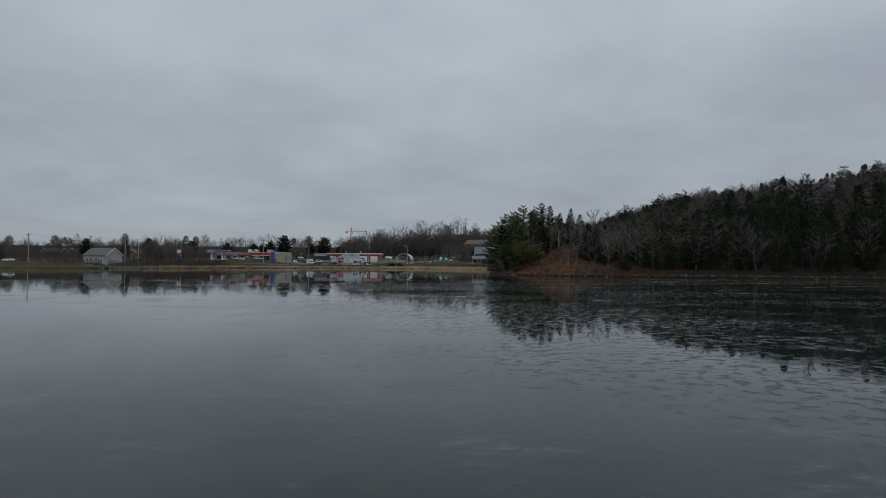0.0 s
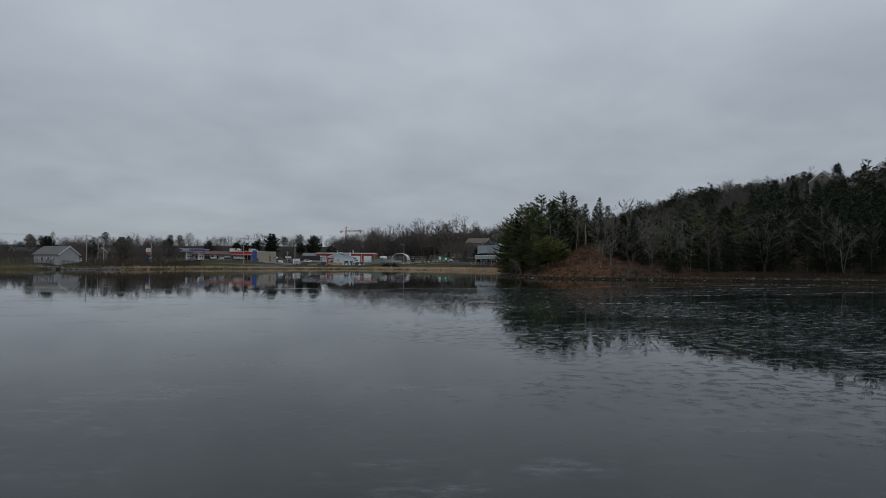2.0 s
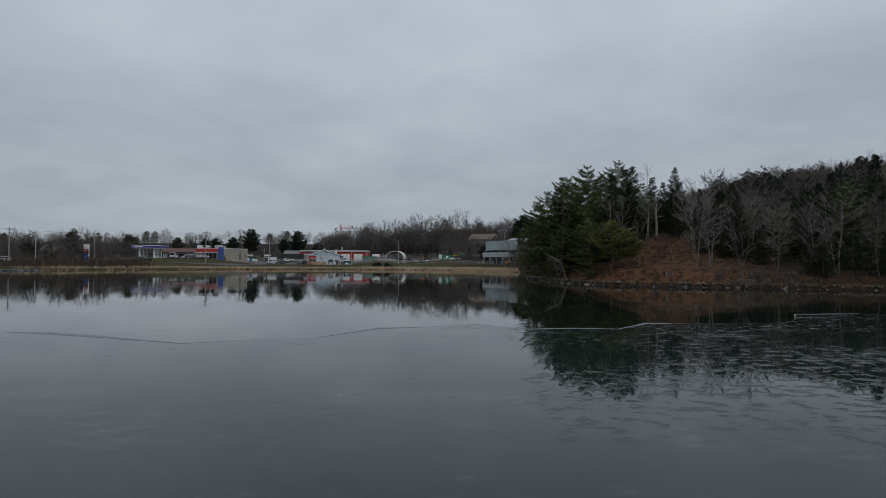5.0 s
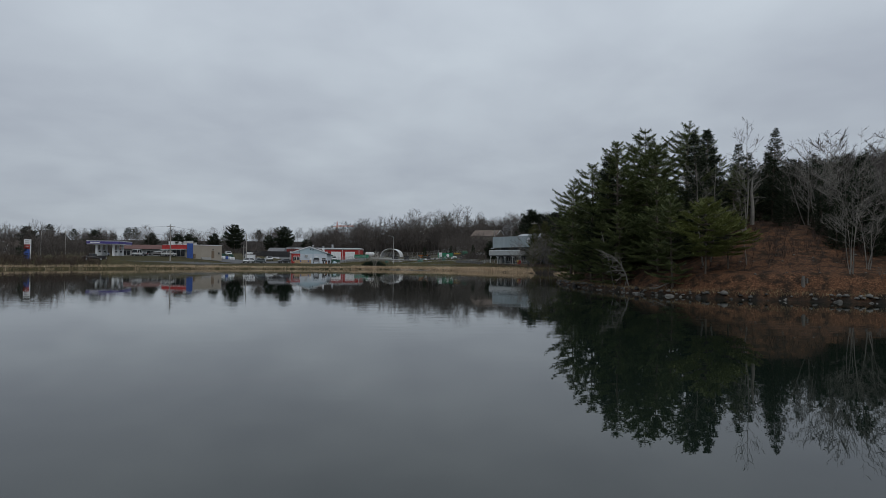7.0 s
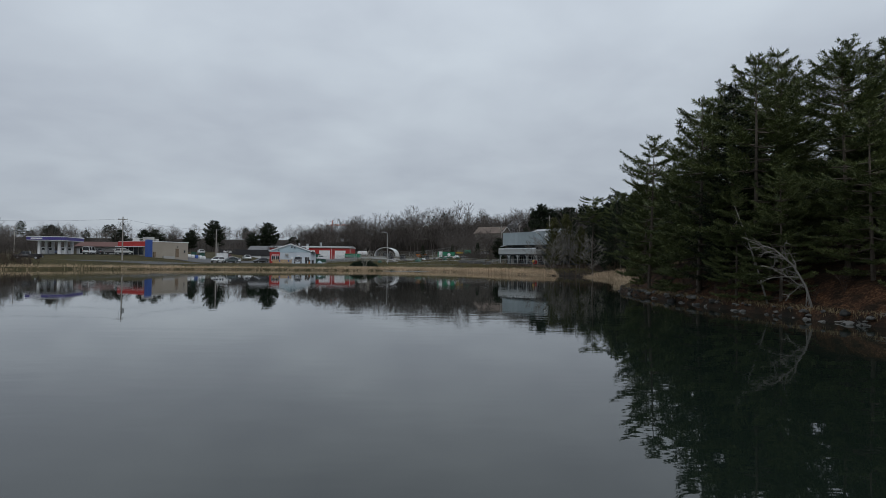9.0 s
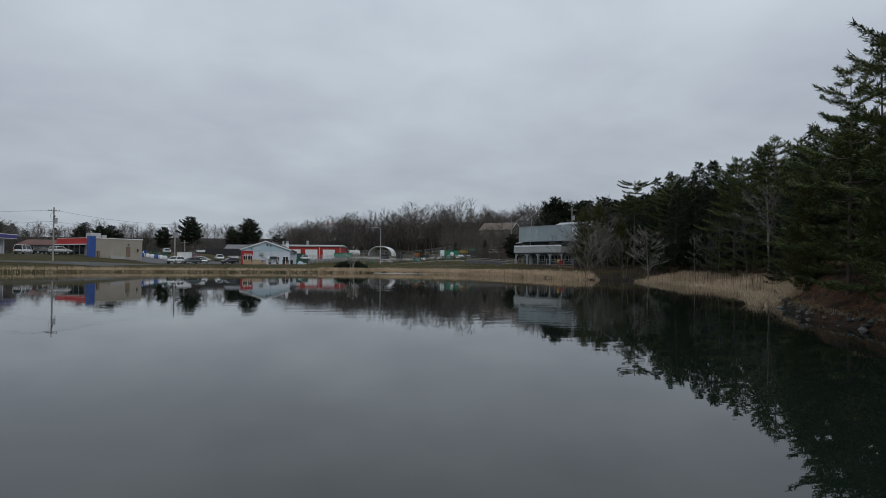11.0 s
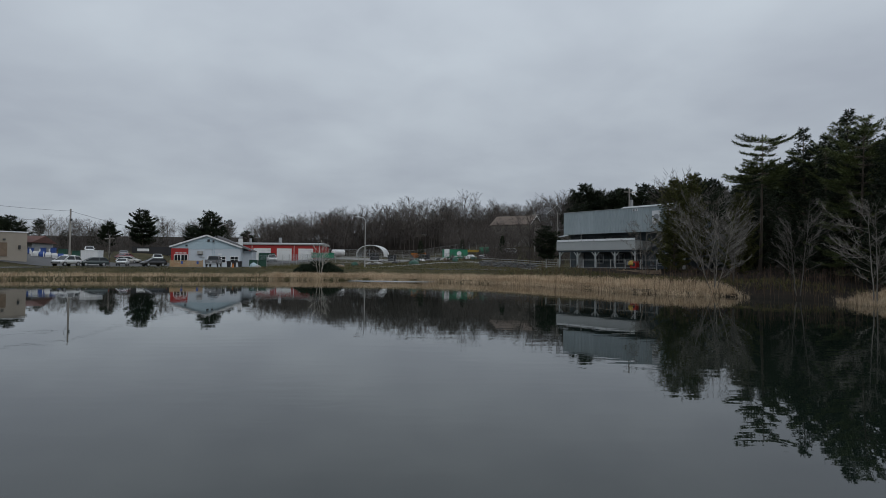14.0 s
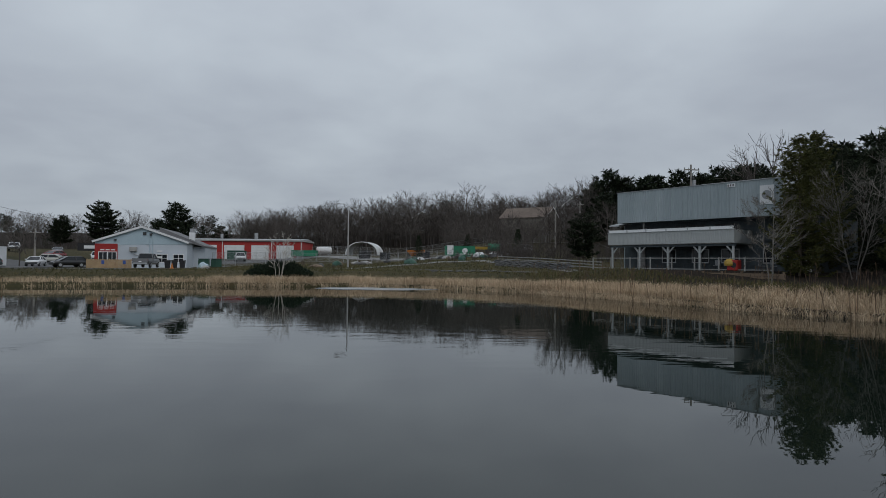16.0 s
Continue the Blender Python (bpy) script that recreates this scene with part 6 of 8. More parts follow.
house("house", pose(6, 424, gz(6, 424), 0, 0, -15), 7.5, 10, 5.6, 8.4, M_DARKSIDING, M_ROOFGREY, "grey two-storey house among leafless trees", [(-1.8, 3.6, 1.1, 1.3, "front"), (1.8, 3.6, 1.1, 1.3, "front"), (0, 0.9, 2.0, 1.3, "front")], group="houses on the slope", extra=2)
house("house", pose(-9, 428, gz(-9, 428), 0, 0, 12), 8, 10, 5.6, 8.2, M_DULLTAN, M_ROOFBROWN, L_H, [(-1.8, 3.6, 1.1, 1.3, "front"), (1.8, 3.6, 1.1, 1.3, "front"), (0, 0.9, 2.0, 1.3, "front")], group="houses on the slope", extra=2)
house("house", pose(-30, 430, gz(-30, 430), 0, 0, -8), 8, 10, 5.2, 7.8, M_DARKSIDING, M_ROOFDARK, L_H, [(-1.8, 3.4, 1.1, 1.3, "front"), (1.8, 3.4, 1.1, 1.3, "front")], group="houses on the slope", extra=2)
house("house", pose(36, 372, gz(36, 372), 0, 0, 20), 7.5, 9, 5.6, 8.4, M_HOUSEGREY, M_ROOFGREY, L_H, [(-1.8, 3.6, 1.1, 1.3, "front"), (1.8, 3.6, 1.1, 1.3, "front")], group="houses on the slope", extra=2)
house("hill_house", pose(146, 251, 30.4, 0, 0, -34), 8.4, 12, 5.0, 8.6, M_DULLTAN, M_ROOFDARK, "tan house with a steep charcoal roof on the hilltop", [(-2, 3.2, 1.2, 1.4, "front"), (2, 3.2, 1.2, 1.4, "front"), (0, 6.0, 1.1, 1.2, "front")], chimney=(1.0, 6.0, 0.9), group="houses on the hilltop", extra=5)
house("hill_house", pose(186, 262, 35.5, 0, 0, 75), 10, 16, 4.2, 6.4, M_HOUSEGREY, M_ROOFBROWN, "long low hilltop house with a brown roof", [(-2.5, 1.4, 2.0, 1.4, "front"), (2.5, 1.4, 2.0, 1.4, "front")], chimney=(1.0, 6.0, 0.9), group="houses on the hilltop", extra=5)
house("hill_house", pose(214, 268, 42.0, 0, 0, 70), 10, 15, 5.6, 8.0, M_HOUSEGREY, M_ROOFGREY, "grey two-storey hilltop house", [(-2.5, 3.6, 1.6, 1.3, "front"), (2.5, 3.6, 1.6, 1.3, "front")], group="houses on the hilltop", extra=6)
for x, y, r, wl, rf in ((-240, 352, -25, M_DARKSIDING, M_ROOFDARK), (-229, 354, -20, M_DARKSIDING, M_ROOFDARK), (-222, 350, -20, M_DARKSIDING, M_ROOFDARK), (-160, 300, 0, M_DULLTAN, M_ROOFBROWN)):
    house("house", pose(x, y, gz(x, y), 0, 0, r), 5.4, 8, 3.2, 5.2, wl, rf, "dark-roofed house behind the lake road", [(-1.3, 1.2, 1.0, 1.1, "front"), (1.3, 1.2, 1.0, 1.1, "front")], group="houses by the lake road")


# ---------------------------------------------------------------- roads and paths
def ribbon(name, pts, width, mat, label, lift=0.05, category="road"):
    """A strip laid over the ground along a line."""
    out = []
    for (ax, ay), (bx, by) in zip(pts[:-1], pts[1:]):
        n = max(1, int(math.hypot(bx - ax, by - ay) / 1.2))
        out += [(ax + (bx - ax) * i / n, ay + (by - ay) * i / n) for i in range(n)]
    out.append(pts[-1])
    rows = []
    for i, (x, y) in enumerate(out):
        x0, y0 = out[max(i - 1, 0)]
        x1, y1 = out[min(i + 1, len(out) - 1)]
        l = math.hypot(x1 - x0, y1 - y0)
        nx_, ny_ = -(y1 - y0) / l, (x1 - x0) / l
        k = max(2, int(width / 1.2) + 1)
        rows.append([(x + nx_ * width * (j / (k - 1) - 0.5), y + ny_ * width * (j / (k - 1) - 0.5)) for j in range(k)])
    s = Shape()
    k = len(rows[0])
    for r in rows:
        s.v += [(x, y, gz(x, y) + lift) for x, y in r]
    s.f = [(i * k + j, i * k + j + 1, (i + 1) * k + j + 1, (i + 1) * k + j) for i in range(len(rows) - 1) for j in range(k - 1)]
    return single(name, s, mat, Matrix(), label, category, kind="structure", smooth=True)


ribbon("road", [(-260, 214), (-190, 216), (-140, 224), (-112, 233), (-96, 241), (-70, 253.5), (-54, 264), (-36, 272)], 5.2, M_ASPHALT, "worn grey asphalt lake road")
ribbon("car_park", [(-110, 272), (-84, 279), (-60, 283), (-52, 281)], 26.0, M_ASPHALT, "asphalt car park before the shops", 0.07)
ribbon("car_park", [(-66, 292), (-52, 300), (-44, 318), (-38, 334)], 16.0, M_ASPHALT, "asphalt yard before the garages", 0.09)
ribbon("path", [(-36, 274), (-27, 274.5), (-19.6, 279), (-11, 288), (-4, 293), (2, 291), (7, 284), (11, 274), (12, 265)], 2.6, M_PATH, "pale gravel path along the bank", 0.06, "path")
ribbon("yard", [(-34, 345), (-20, 335), (-6, 325), (10, 318)], 14.0, M_PATH, "grey gravel storage yard", 0.07, "yard")


# ---------------------------------------------------------------- vehicles
def car(kind, name, label, tone, m):
    """A vehicle along local x, its front towards +x."""
    L, Wd, H, belt, hood = {"sedan": (4.6, 1.80, 1.45, 0.96, 0.95), "hatch": (4.2, 1.78, 1.50, 0.95, 0.98), "suv": (4.6, 1.86, 1.70, 1.05, 1.08), "wagon": (4.7, 1.80, 1.50, 0.94, 0.96),
                            "pickup": (5.8, 2.0, 1.90, 1.18, 1.20), "van": (5.2, 2.0, 2.2, 1.15, 1.15)}[kind]
    ob = thing(name, m, label, "car" if kind not in ("pickup", "van") else ("pickup truck" if kind == "pickup" else "van"), "parked vehicles")
    h = L / 2
    low = 0.30 if kind in ("sedan", "hatch", "wagon") else 0.42

    def ring(x, top, half, bot=low):
        return [(x, -half * 0.94, bot), (x, -half, bot + 0.25), (x, -half, top - 0.12), (x, -half * 0.9, top), (x, half * 0.9, top), (x, half, top - 0.12), (x, half, bot + 0.25), (x, half * 0.94, bot)]

    w = Wd / 2
    rings = [ring(-h, belt * 0.90, w * 0.86, low + 0.12), ring(-h + 0.12, belt, w * 0.95), ring(-h * 0.6, belt, w), ring(0, belt, w), ring(h * 0.45, belt, w), ring(h * 0.8, hood - 0.10, w * 0.97), ring(h - 0.12, hood - 0.22, w * 0.9), ring(h, hood - 0.38, w * 0.82, low + 0.1)]
    if kind == "pickup":
        rings = [ring(-h, belt - 0.32, w * 0.96, low + 0.12), ring(-h * 0.5, belt - 0.32, w), ring(-h * 0.20, belt - 0.32, w), ring(-h * 0.19, belt, w), ring(0.1, belt, w), ring(h * 0.5, belt, w), ring(h * 0.85, hood - 0.05, w), ring(h, hood - 0.20, w * 0.92, low + 0.1)]
    body = part("body", Shape().loft(rings), tone, ob, smooth=True)
    cab = {"sedan": (-h * 0.82, -h * 0.38, h * 0.06, h * 0.58), "hatch": (-h * 0.95, -h * 0.68, h * 0.10, h * 0.62), "suv": (-h * 0.97, -h * 0.78, h * 0.10, h * 0.60), "wagon": (-h * 0.95, -h * 0.68, h * 0.08, h * 0.60),
           "pickup": (-h * 0.19, -h * 0.13, h * 0.30, h * 0.56), "van": (-h * 0.97, -h * 0.95, h * 0.40, h * 0.70)}[kind]
    b0, t0, t1, b1 = cab
    tw = w * 0.74

    def gh(z, inset):
        f = (z - belt) / (H - belt)
        return [(b0 + (t0 - b0) * f, -(w * 0.93 + (tw - w * 0.93) * f) + inset), (b1 + (t1 - b1) * f, -(w * 0.93 + (tw - w * 0.93) * f) + inset),
                (b1 + (t1 - b1) * f, (w * 0.93 + (tw - w * 0.93) * f) - inset), (b0 + (t0 - b0) * f, (w * 0.93 + (tw - w * 0.93) * f) - inset)]

    lo_, hi_ = gh(belt - 0.03, 0.03), gh(H - 0.08, 0.03)
    for a, c, nm in ((0, 1, "side_window"), (1, 2, "windscreen"), (2, 3, "side_window"), (3, 0, "rear_window")):
        quad = [(*lo_[a], belt - 0.03), (*lo_[c], belt - 0.03), (*hi_[c], H - 0.08), (*hi_[a], H - 0.08)]
        part(nm, Shape().loft([quad, [(x * 0.97, y * 0.97, z) for x, y, z in quad]]), M_GLASS, ob)
    part("roof", Shape().loft([[(*p, H - 0.085) for p in gh(H - 0.085, 0.0)], [(x * 0.96, y * 0.9, H) for x, y in gh(H, 0.03)]]), tone, ob)
    for (xa, ya), (xb, yb) in zip(gh(belt - 0.02, 0.0), gh(H - 0.06, 0.0)):
        part("pillar", Shape().bar((xa, ya, belt - 0.02), (xb, yb, H - 0.06), 0.09), tone, ob)
    for sg in (-1, 1):
        xm = (t0 + t1) / 2
        part("pillar", Shape().bar((xm, sg * (w * 0.93 + 0.005), belt - 0.02), (xm, sg * (tw + 0.005), H - 0.06), 0.09), tone, ob)
    if kind == "pickup":
        for sg in (-1, 1):
            part("bed_side", Shape().box(-h + 0.02, sg * w * 0.93 - 0.06, belt - 0.34, -h * 0.19, sg * w * 0.93 + 0.06, belt + 0.06), tone, ob)
        part("tailgate", Shape().box(-h - 0.02, -w * 0.86, belt - 0.50, -h + 0.06, w * 0.86, belt + 0.04), tone, ob)
        part("bed_liner", Shape().box(-h + 0.1, -w * 0.84, belt - 0.33, -h * 0.20, w * 0.84, belt - 0.30), M_BLACK, ob)
    r = 0.33 if kind in ("sedan", "hatch", "wagon") else 0.39
    for x in (-h * 0.60, h * 0.62):
        for sg in (-1, 1):
            y = sg * (w - 0.10)
            wh = part("wheel", Shape().tube([(x, y - 0.11, r), (x, y + 0.11, r)], r, 14), M_TYRE, ob)
            part("rim", Shape().tube([(x, y + sg * 0.10, r), (x, y + sg * 0.125, r)], r * 0.62, 10), M_STEEL, wh)
    for sg in (-1, 1):
        part("headlight", Shape().cbox(h - 0.10, sg * w * 0.66, hood - 0.44, 0.16, 0.36, 0.14), M_HEADLAMP, ob)
        part("tail_light", Shape().cbox(-h + 0.05, sg * w * 0.76, belt - 0.28, 0.10, 0.22, 0.24), M_REDLAMP, ob)
        part("mirror", Shape().cbox(b1 - 0.25, sg * (w + 0.08), belt, 0.12, 0.18, 0.13), tone, ob)
    part("bumper", Shape().cbox(h - 0.02, 0, low + 0.05, 0.14, Wd * 0.8, 0.18), M_DARKSTEEL, ob)
    part("bumper", Shape().cbox(-h + 0.02, 0, low + 0.08, 0.14, Wd * 0.84, 0.18), M_STEEL if kind == "pickup" else M_DARKSTEEL, ob)
    part("plate", Shape().cbox(-h - 0.06, 0, belt - 0.42, 0.02, 0.34, 0.14), M_WHITE, ob)
    return ob


def park(kind, name, label, tone, x, y, heading):
    return car(kind, name, label, tone, pose(x, y, gz(x, y) + 0.085, 0, 0, heading) @ Matrix.Scale(0.95, 4))


park("suv", "parked_suv", "pale champagne SUV parked by the lake road", P_WHITE, -60.2, 266.4, 262)
park("hatch", "parked_hatchback", "dark grey-green hatchback parked by the lake road", P_DARKGREEN, -58.4, 270.4, 222)
park("sedan", "parked_sedan", "white sedan parked nose to the lake", P_WHITE, -61.0, 284.0, 289)
park("wagon", "parked_wagon", "pale silver estate car in the car park", P_PALE, -66.6, 297.0, 8)
park("hatch", "parked_hatchback", "black hatchback beside the timber fence", P_BLACK, -52.2, 277.0, 232)
park("pickup", "parked_pickup", "grey crew-cab pickup beside the gabled garage", P_GREY, -41.4, 275.2, 101)
park("pickup", "parked_pickup", "white pickup at the back of the car park", P_WHITE, -66.0, 308.0, 300)
park("sedan", "parked_sedan", "dark red car in the car park", P_RED, -71.2, 304.0, 265)
park("suv", "parked_suv", "white SUV parked before the dark trees", P_WHITE, -81.5, 309.0, 303)
park("sedan", "parked_sedan", "grey car at the back of the car park", P_GREY, -75.5, 312.0, 298)
park("pickup", "parked_truck", "white truck before the red garage", P_WHITE, -43.8, 319.0, 292)
park("pickup", "parked_pickup", "black crew-cab pickup on the lake road", P_BLACK, -93.0, 242.6, 203)
park("suv", "parked_suv", "silver SUV before the corner shop", P_SILVER, -82.6, 262.6, 30)
park("sedan", "parked_sedan", "black car before the corner shop", P_BLACK, -87.6, 265.5, 30)
park("suv", "parked_suv", "white SUV by the row of shops", P_WHITE, -94.5, 279.0, 200)
park("sedan", "parked_sedan", "black car by the row of shops", P_BLACK, -103.0, 286.0, 190)
park("van", "parked_van", "white van under the station canopy", P_WHITE, -96.5, 271.5, 100)
park("sedan", "parked_sedan", "blue car beside the fuel pumps", P_BLUE, -107.0, 272.0, 100)
park("sedan", "parked_sedan", "white sedan on the lake road", P_WHITE, -163, 219.5, 178)
park("suv", "parked_suv", "white SUV by the price sign", P_WHITE, -141, 250, 200)
park("suv", "parked_suv", "silver SUV at the end of the yard", P_SILVER, 14.0, 326.0, 180)


# ---------------------------------------------------------------- poles, wires, lamps, crane
def utility_pole(x, y, top, arm=0.0, label="weathered wooden utility pole with crossarm", group="utility poles", can=False, turn=20):
    z = gz(x, y)
    ob = thing("utility_pole", pose(x, y, z, 0, 0, turn), label, "utility pole", group)
    h = top - z
    part("pole", Shape().tube([(0, 0, -0.5), (0, 0, h * 0.5), (0, 0, h)], [0.17, 0.145, 0.115], 10), M_POLE, ob)
    if arm:
        a = part("crossarm", Shape().box(-arm / 2, -0.20, h - 0.75, arm / 2, -0.09, h - 0.62), M_POLE, ob)
        for k in (-1, -0.4, 0.4, 1):
            part("insulator", Shape().tube([(k * arm * 0.46, -0.145, h - 0.62), (k * arm * 0.46, -0.145, h - 0.42)], [0.05, 0.035], 6), M_DARKSTEEL, a)
    part("bracket", Shape().box(0.05, -0.30, h - 1.9, 0.3, -0.12, h - 1.55), M_DARKSTEEL, ob)
    if can:
        part("transformer", Shape().tube([(0.38, -0.05, h - 3.1), (0.38, -0.05, h - 2.0)], 0.27, 12), M_STEEL, ob)
    part("cable_loop", Shape().tube([(-0.15, 0, h - 1.0), (-0.55, 0, h - 1.4), (-0.5, 0, h - 2.1), (-0.15, 0, h - 2.5)], 0.025, 5), M_BLACK, ob)
    return ob


utility_pole(-62.1, 270.2, 10.5, 0.0, "pale wooden utility pole by the car park")
utility_pole(-77.4, 252.1, 12.3, 2.0, "weathered utility pole with crossarm and transformer", can=True)
utility_pole(28.3, 276.0, 15.6, 2.2, "weathered utility pole with crossarm and transformer", can=True, turn=10)
for x, y, top in ((19.5, 318, 15.2), (27.5, 330, 16.4), (-154.5, 218, 12.9), (-126, 232, 12.0), (-158, 262, 14.0), (-143, 268, 12.6), (-73.8, 303, 7.8), (-137, 300, 12.5)):
    utility_pole(x, y, top, 1.8)


def wire(a, b, sag, r=0.018):
    a, b = Vector(a), Vector(b)
    pts = [a.lerp(b, i / 14) - Vector((0, 0, sag * 4 * (i / 14) * (1 - i / 14))) for i in range(15)]
    single("power_line", Shape().tube(pts, r, 4), M_BLACK, Matrix(), "thin black overhead power line between poles", "cable", "overhead lines")


wire((-77.4, 252.1, 11.8), (-62.1, 270.2, 10.2), 0.55)
wire((-77.4, 252.1, 9.6), (-62.1, 270.2, 8.6), 0.5)
wire((-62.1, 270.2, 10.2), (-46.8, 285.0, 6.6), 0.6)
wire((-77.4, 252.1, 11.8), (-126, 232, 11.6), 1.2)
wire((-77.4, 252.1, 9.6), (-126, 232, 9.2), 1.2)
wire((-126, 232, 11.6), (-154.5, 218, 12.4), 0.8)
wire((28.3, 276, 15.1), (19.5, 318, 14.8), 0.9)
wire((19.5, 318, 14.8), (27.5, 330, 15.9), 0.3)


def street_lamp(x, y, top, reach, turn, label="tall grey street lamp with a curved arm"):
    z = gz(x, y)
    h = top - z
    ob = thing("street_lamp", pose(x, y, z, 0, 0, turn), label, "street lamp", "street lamps")
    part("pole", Shape().tube([(0, 0, -0.3), (0, 0, h * 0.5), (0, 0, h - 0.9)], [0.13, 0.10, 0.075], 10), M_CONCRETE, ob)
    part("arm", Shape().tube([(0, 0, h - 0.95), (-0.05, 0, h - 0.5), (-0.35, 0, h - 0.12), (-0.9, 0, h), (-reach, 0, h + 0.02)], 0.055, 8), M_STEEL, ob)
    hd = part("head", Shape().loft([[(-reach - 0.55, -0.08, h - 0.04), (-reach - 0.55, 0.08, h - 0.04), (-reach - 0.55, 0.08, h + 0.05), (-reach - 0.55, -0.08, h + 0.05)], [(-reach + 0.1, -0.14, h - 0.06), (-reach + 0.1, 0.14, h - 0.06), (-reach + 0.1, 0.14, h + 0.10), (-reach + 0.1, -0.14, h + 0.10)]]), M_STEEL, ob)
    part("lens", Shape().box(-reach - 0.4, -0.09, h - 0.09, -reach, 0.09, h - 0.045), M_HEADLAMP, hd)
    return ob


street_lamp(-17.7, 286.8, 11.0, 1.4, 20)
street_lamp(-128, 246, 11.0, 1.4, 0)
street_lamp(-112, 250, 10.5, 1.4, 180)

cr = thing("tower_crane", pose(-154.6, 963, gz(-154.6, 963)) @ Matrix.Scale(1.43, 4), "distant orange-red tower crane above the woods", "crane")
z0 = gz(-154.6, 963)
mast = Shape()
jt = (60.3 - z0) / 1.43 - 5.2
for sx in (-0.7, 0.7):
    for sy in (-0.7, 0.7):
        mast.bar((sx, sy, 0), (sx, sy, jt), 0.25)
for i in range(int(jt / 2)):
    s1 = 1 if i % 2 else -1
    mast.bar((-0.7 * s1, -0.7, i * 2), (0.7 * s1, -0.7, i * 2 + 2), 0.14)
    mast.bar((-0.7, -0.7 * s1, i * 2), (-0.7, 0.7 * s1, i * 2 + 2), 0.14)
part("mast", mast, M_CRANE, cr)
jib = Shape().bar((-6, -0.5, jt), (18, -0.5, jt), 0.3).bar((-6, 0.5, jt), (18, 0.5, jt), 0.3).bar((0, 0, jt + 1.2), (18, 0, jt + 0.9), 0.3)
for i in range(12):
    jib.bar((i * 1.5, -0.5, jt), (i * 1.5 + 0.75, 0, jt + 1.1), 0.12).bar((i * 1.5 + 0.75, 0, jt + 1.1), (i * 1.5 + 1.5, 0.5, jt), 0.12)
part("jib", jib, M_CRANE, cr)
part("tower_head", Shape().bar((-0.5, 0, jt), (0.1, 0, jt + 5.2), 0.5).bar((0.7, 0, jt), (0.1, 0, jt + 5.2), 0.4), M_CRANE, cr)
part("tie", Shape().bar((0.1, 0, jt + 5.0), (13, 0, jt + 1.0), 0.15).bar((0.1, 0, jt + 5.0), (-5.5, 0, jt + 0.2), 0.15), M_DARKSTEEL, cr)
part("counterweight", Shape().box(-6.5, -0.9, jt - 1.6, -4.2, 0.9, jt + 0.6), M_CONCRETE, cr)
part("cab", Shape().box(0.9, -0.8, jt - 2.0, 2.4, 0.8, jt - 0.2), M_WHITE, cr)


# ---------------------------------------------------------------- the yard
qx, qy = -26.1, 375.0
qz = gz(qx, qy)
qs = thing("arched_shelter", pose(qx, qy, qz, 0, 0, -10), "white arched fabric shelter with an open front", "shelter")
arc = [(5.0 * math.cos(math.pi * i / 16), 4.0 * math.sin(math.pi * i / 16) ** 0.85) for i in range(17)]
inner = [(x * 0.975, z * 0.975) for x, z in arc]
cv = Shape()
cv.loft([[(x, 0, z) for x, z in arc] + [(x, 0, z) for x, z in inner[::-1]], [(x, 6.5, z) for x, z in arc] + [(x, 6.5, z) for x, z in inner[::-1]]])
part("cover", cv, M_FABRIC, qs)
rim = Shape().loft([[(x, -0.15, z) for x, z in arc] + [(x * 0.95, -0.15, z * 0.95) for x, z in arc[::-1]], [(x, 0.15, z) for x, z in arc] + [(x * 0.95, 0.15, z * 0.95) for x, z in arc[::-1]]])
part("rim", rim, M_WHITE, qs)
part("stacked_load", Shape().box(-2.0, 3.6, 0, 1.4, 5.6, 1.5), M_DARKSTEEL, qs)


def boxes(name, spec, mat, label, category, group=""):
    """A plain ribbed container standing on the ground."""
    x, y, l, w, h, rot = spec
    ob = thing(name, pose(x, y, gz(x, y), 0, 0, rot), label, category, group)
    part("body", Shape().cbox(0, 0, 0.15, l, w, h), mat, ob, bevel=0.04)
    n = max(2, int(l / 0.6))
    for i in range(n + 1):
        part("rib", Shape().box(-l / 2 + l * i / n - 0.04, -w / 2 - 0.06, 0.2, -l / 2 + l * i / n + 0.04, -w / 2 - 0.002, h + 0.05), mat, ob)
    part("rim", Shape().box(-l / 2 - 0.05, -w / 2 - 0.08, h + 0.12, l / 2 + 0.05, w / 2 + 0.08, h + 0.22), mat, ob)
    part("skid", Shape().cbox(0, -w / 2 + 0.3, 0, l, 0.2, 0.15).cbox(0, w / 2 - 0.3, 0, l, 0.2, 0.15), M_DARKSTEEL, ob)
    return ob


gc = boxes("green_trailer", (0.2, 317, 5.8, 2.4, 2.0, 4), M_GREEN, "bright green trailer with a white emblem", "trailer")
part("tarp", Shape().box(-2.6, -1.30, 0.5, -1.4, 1.30, 2.32), M_WHITE, gc, "white tarpaulin over one end")
part("emblem", Shape().tube([(0.9, -1.30, 1.25), (0.9, -1.263, 1.25)], 0.55, 18), M_WHITE, gc)
part("bar", Shape().box(-1.0, -1.29, 0.55, 2.6, -1.263, 0.7), M_WHITE, gc)
boxes("skip", (-35.6, 341, 5.8, 2.2, 1.35, -6), M_GREEN, "long low green open skip", "skip", "skips")
boxes("skip", (-48.0, 330, 3.4, 2.2, 2.0, -6), M_DARKGREEN, "dark green waste skip before the red garage", "skip", "skips")
for x, y in ((-37.4, 283.6), (-36.3, 285.4)):
    boxes("waste_bin", (x, y, 1.3, 1.0, 1.15, 10), M_DARKGREEN, "dark green wheeled waste container beside the garage", "waste container", "waste containers")
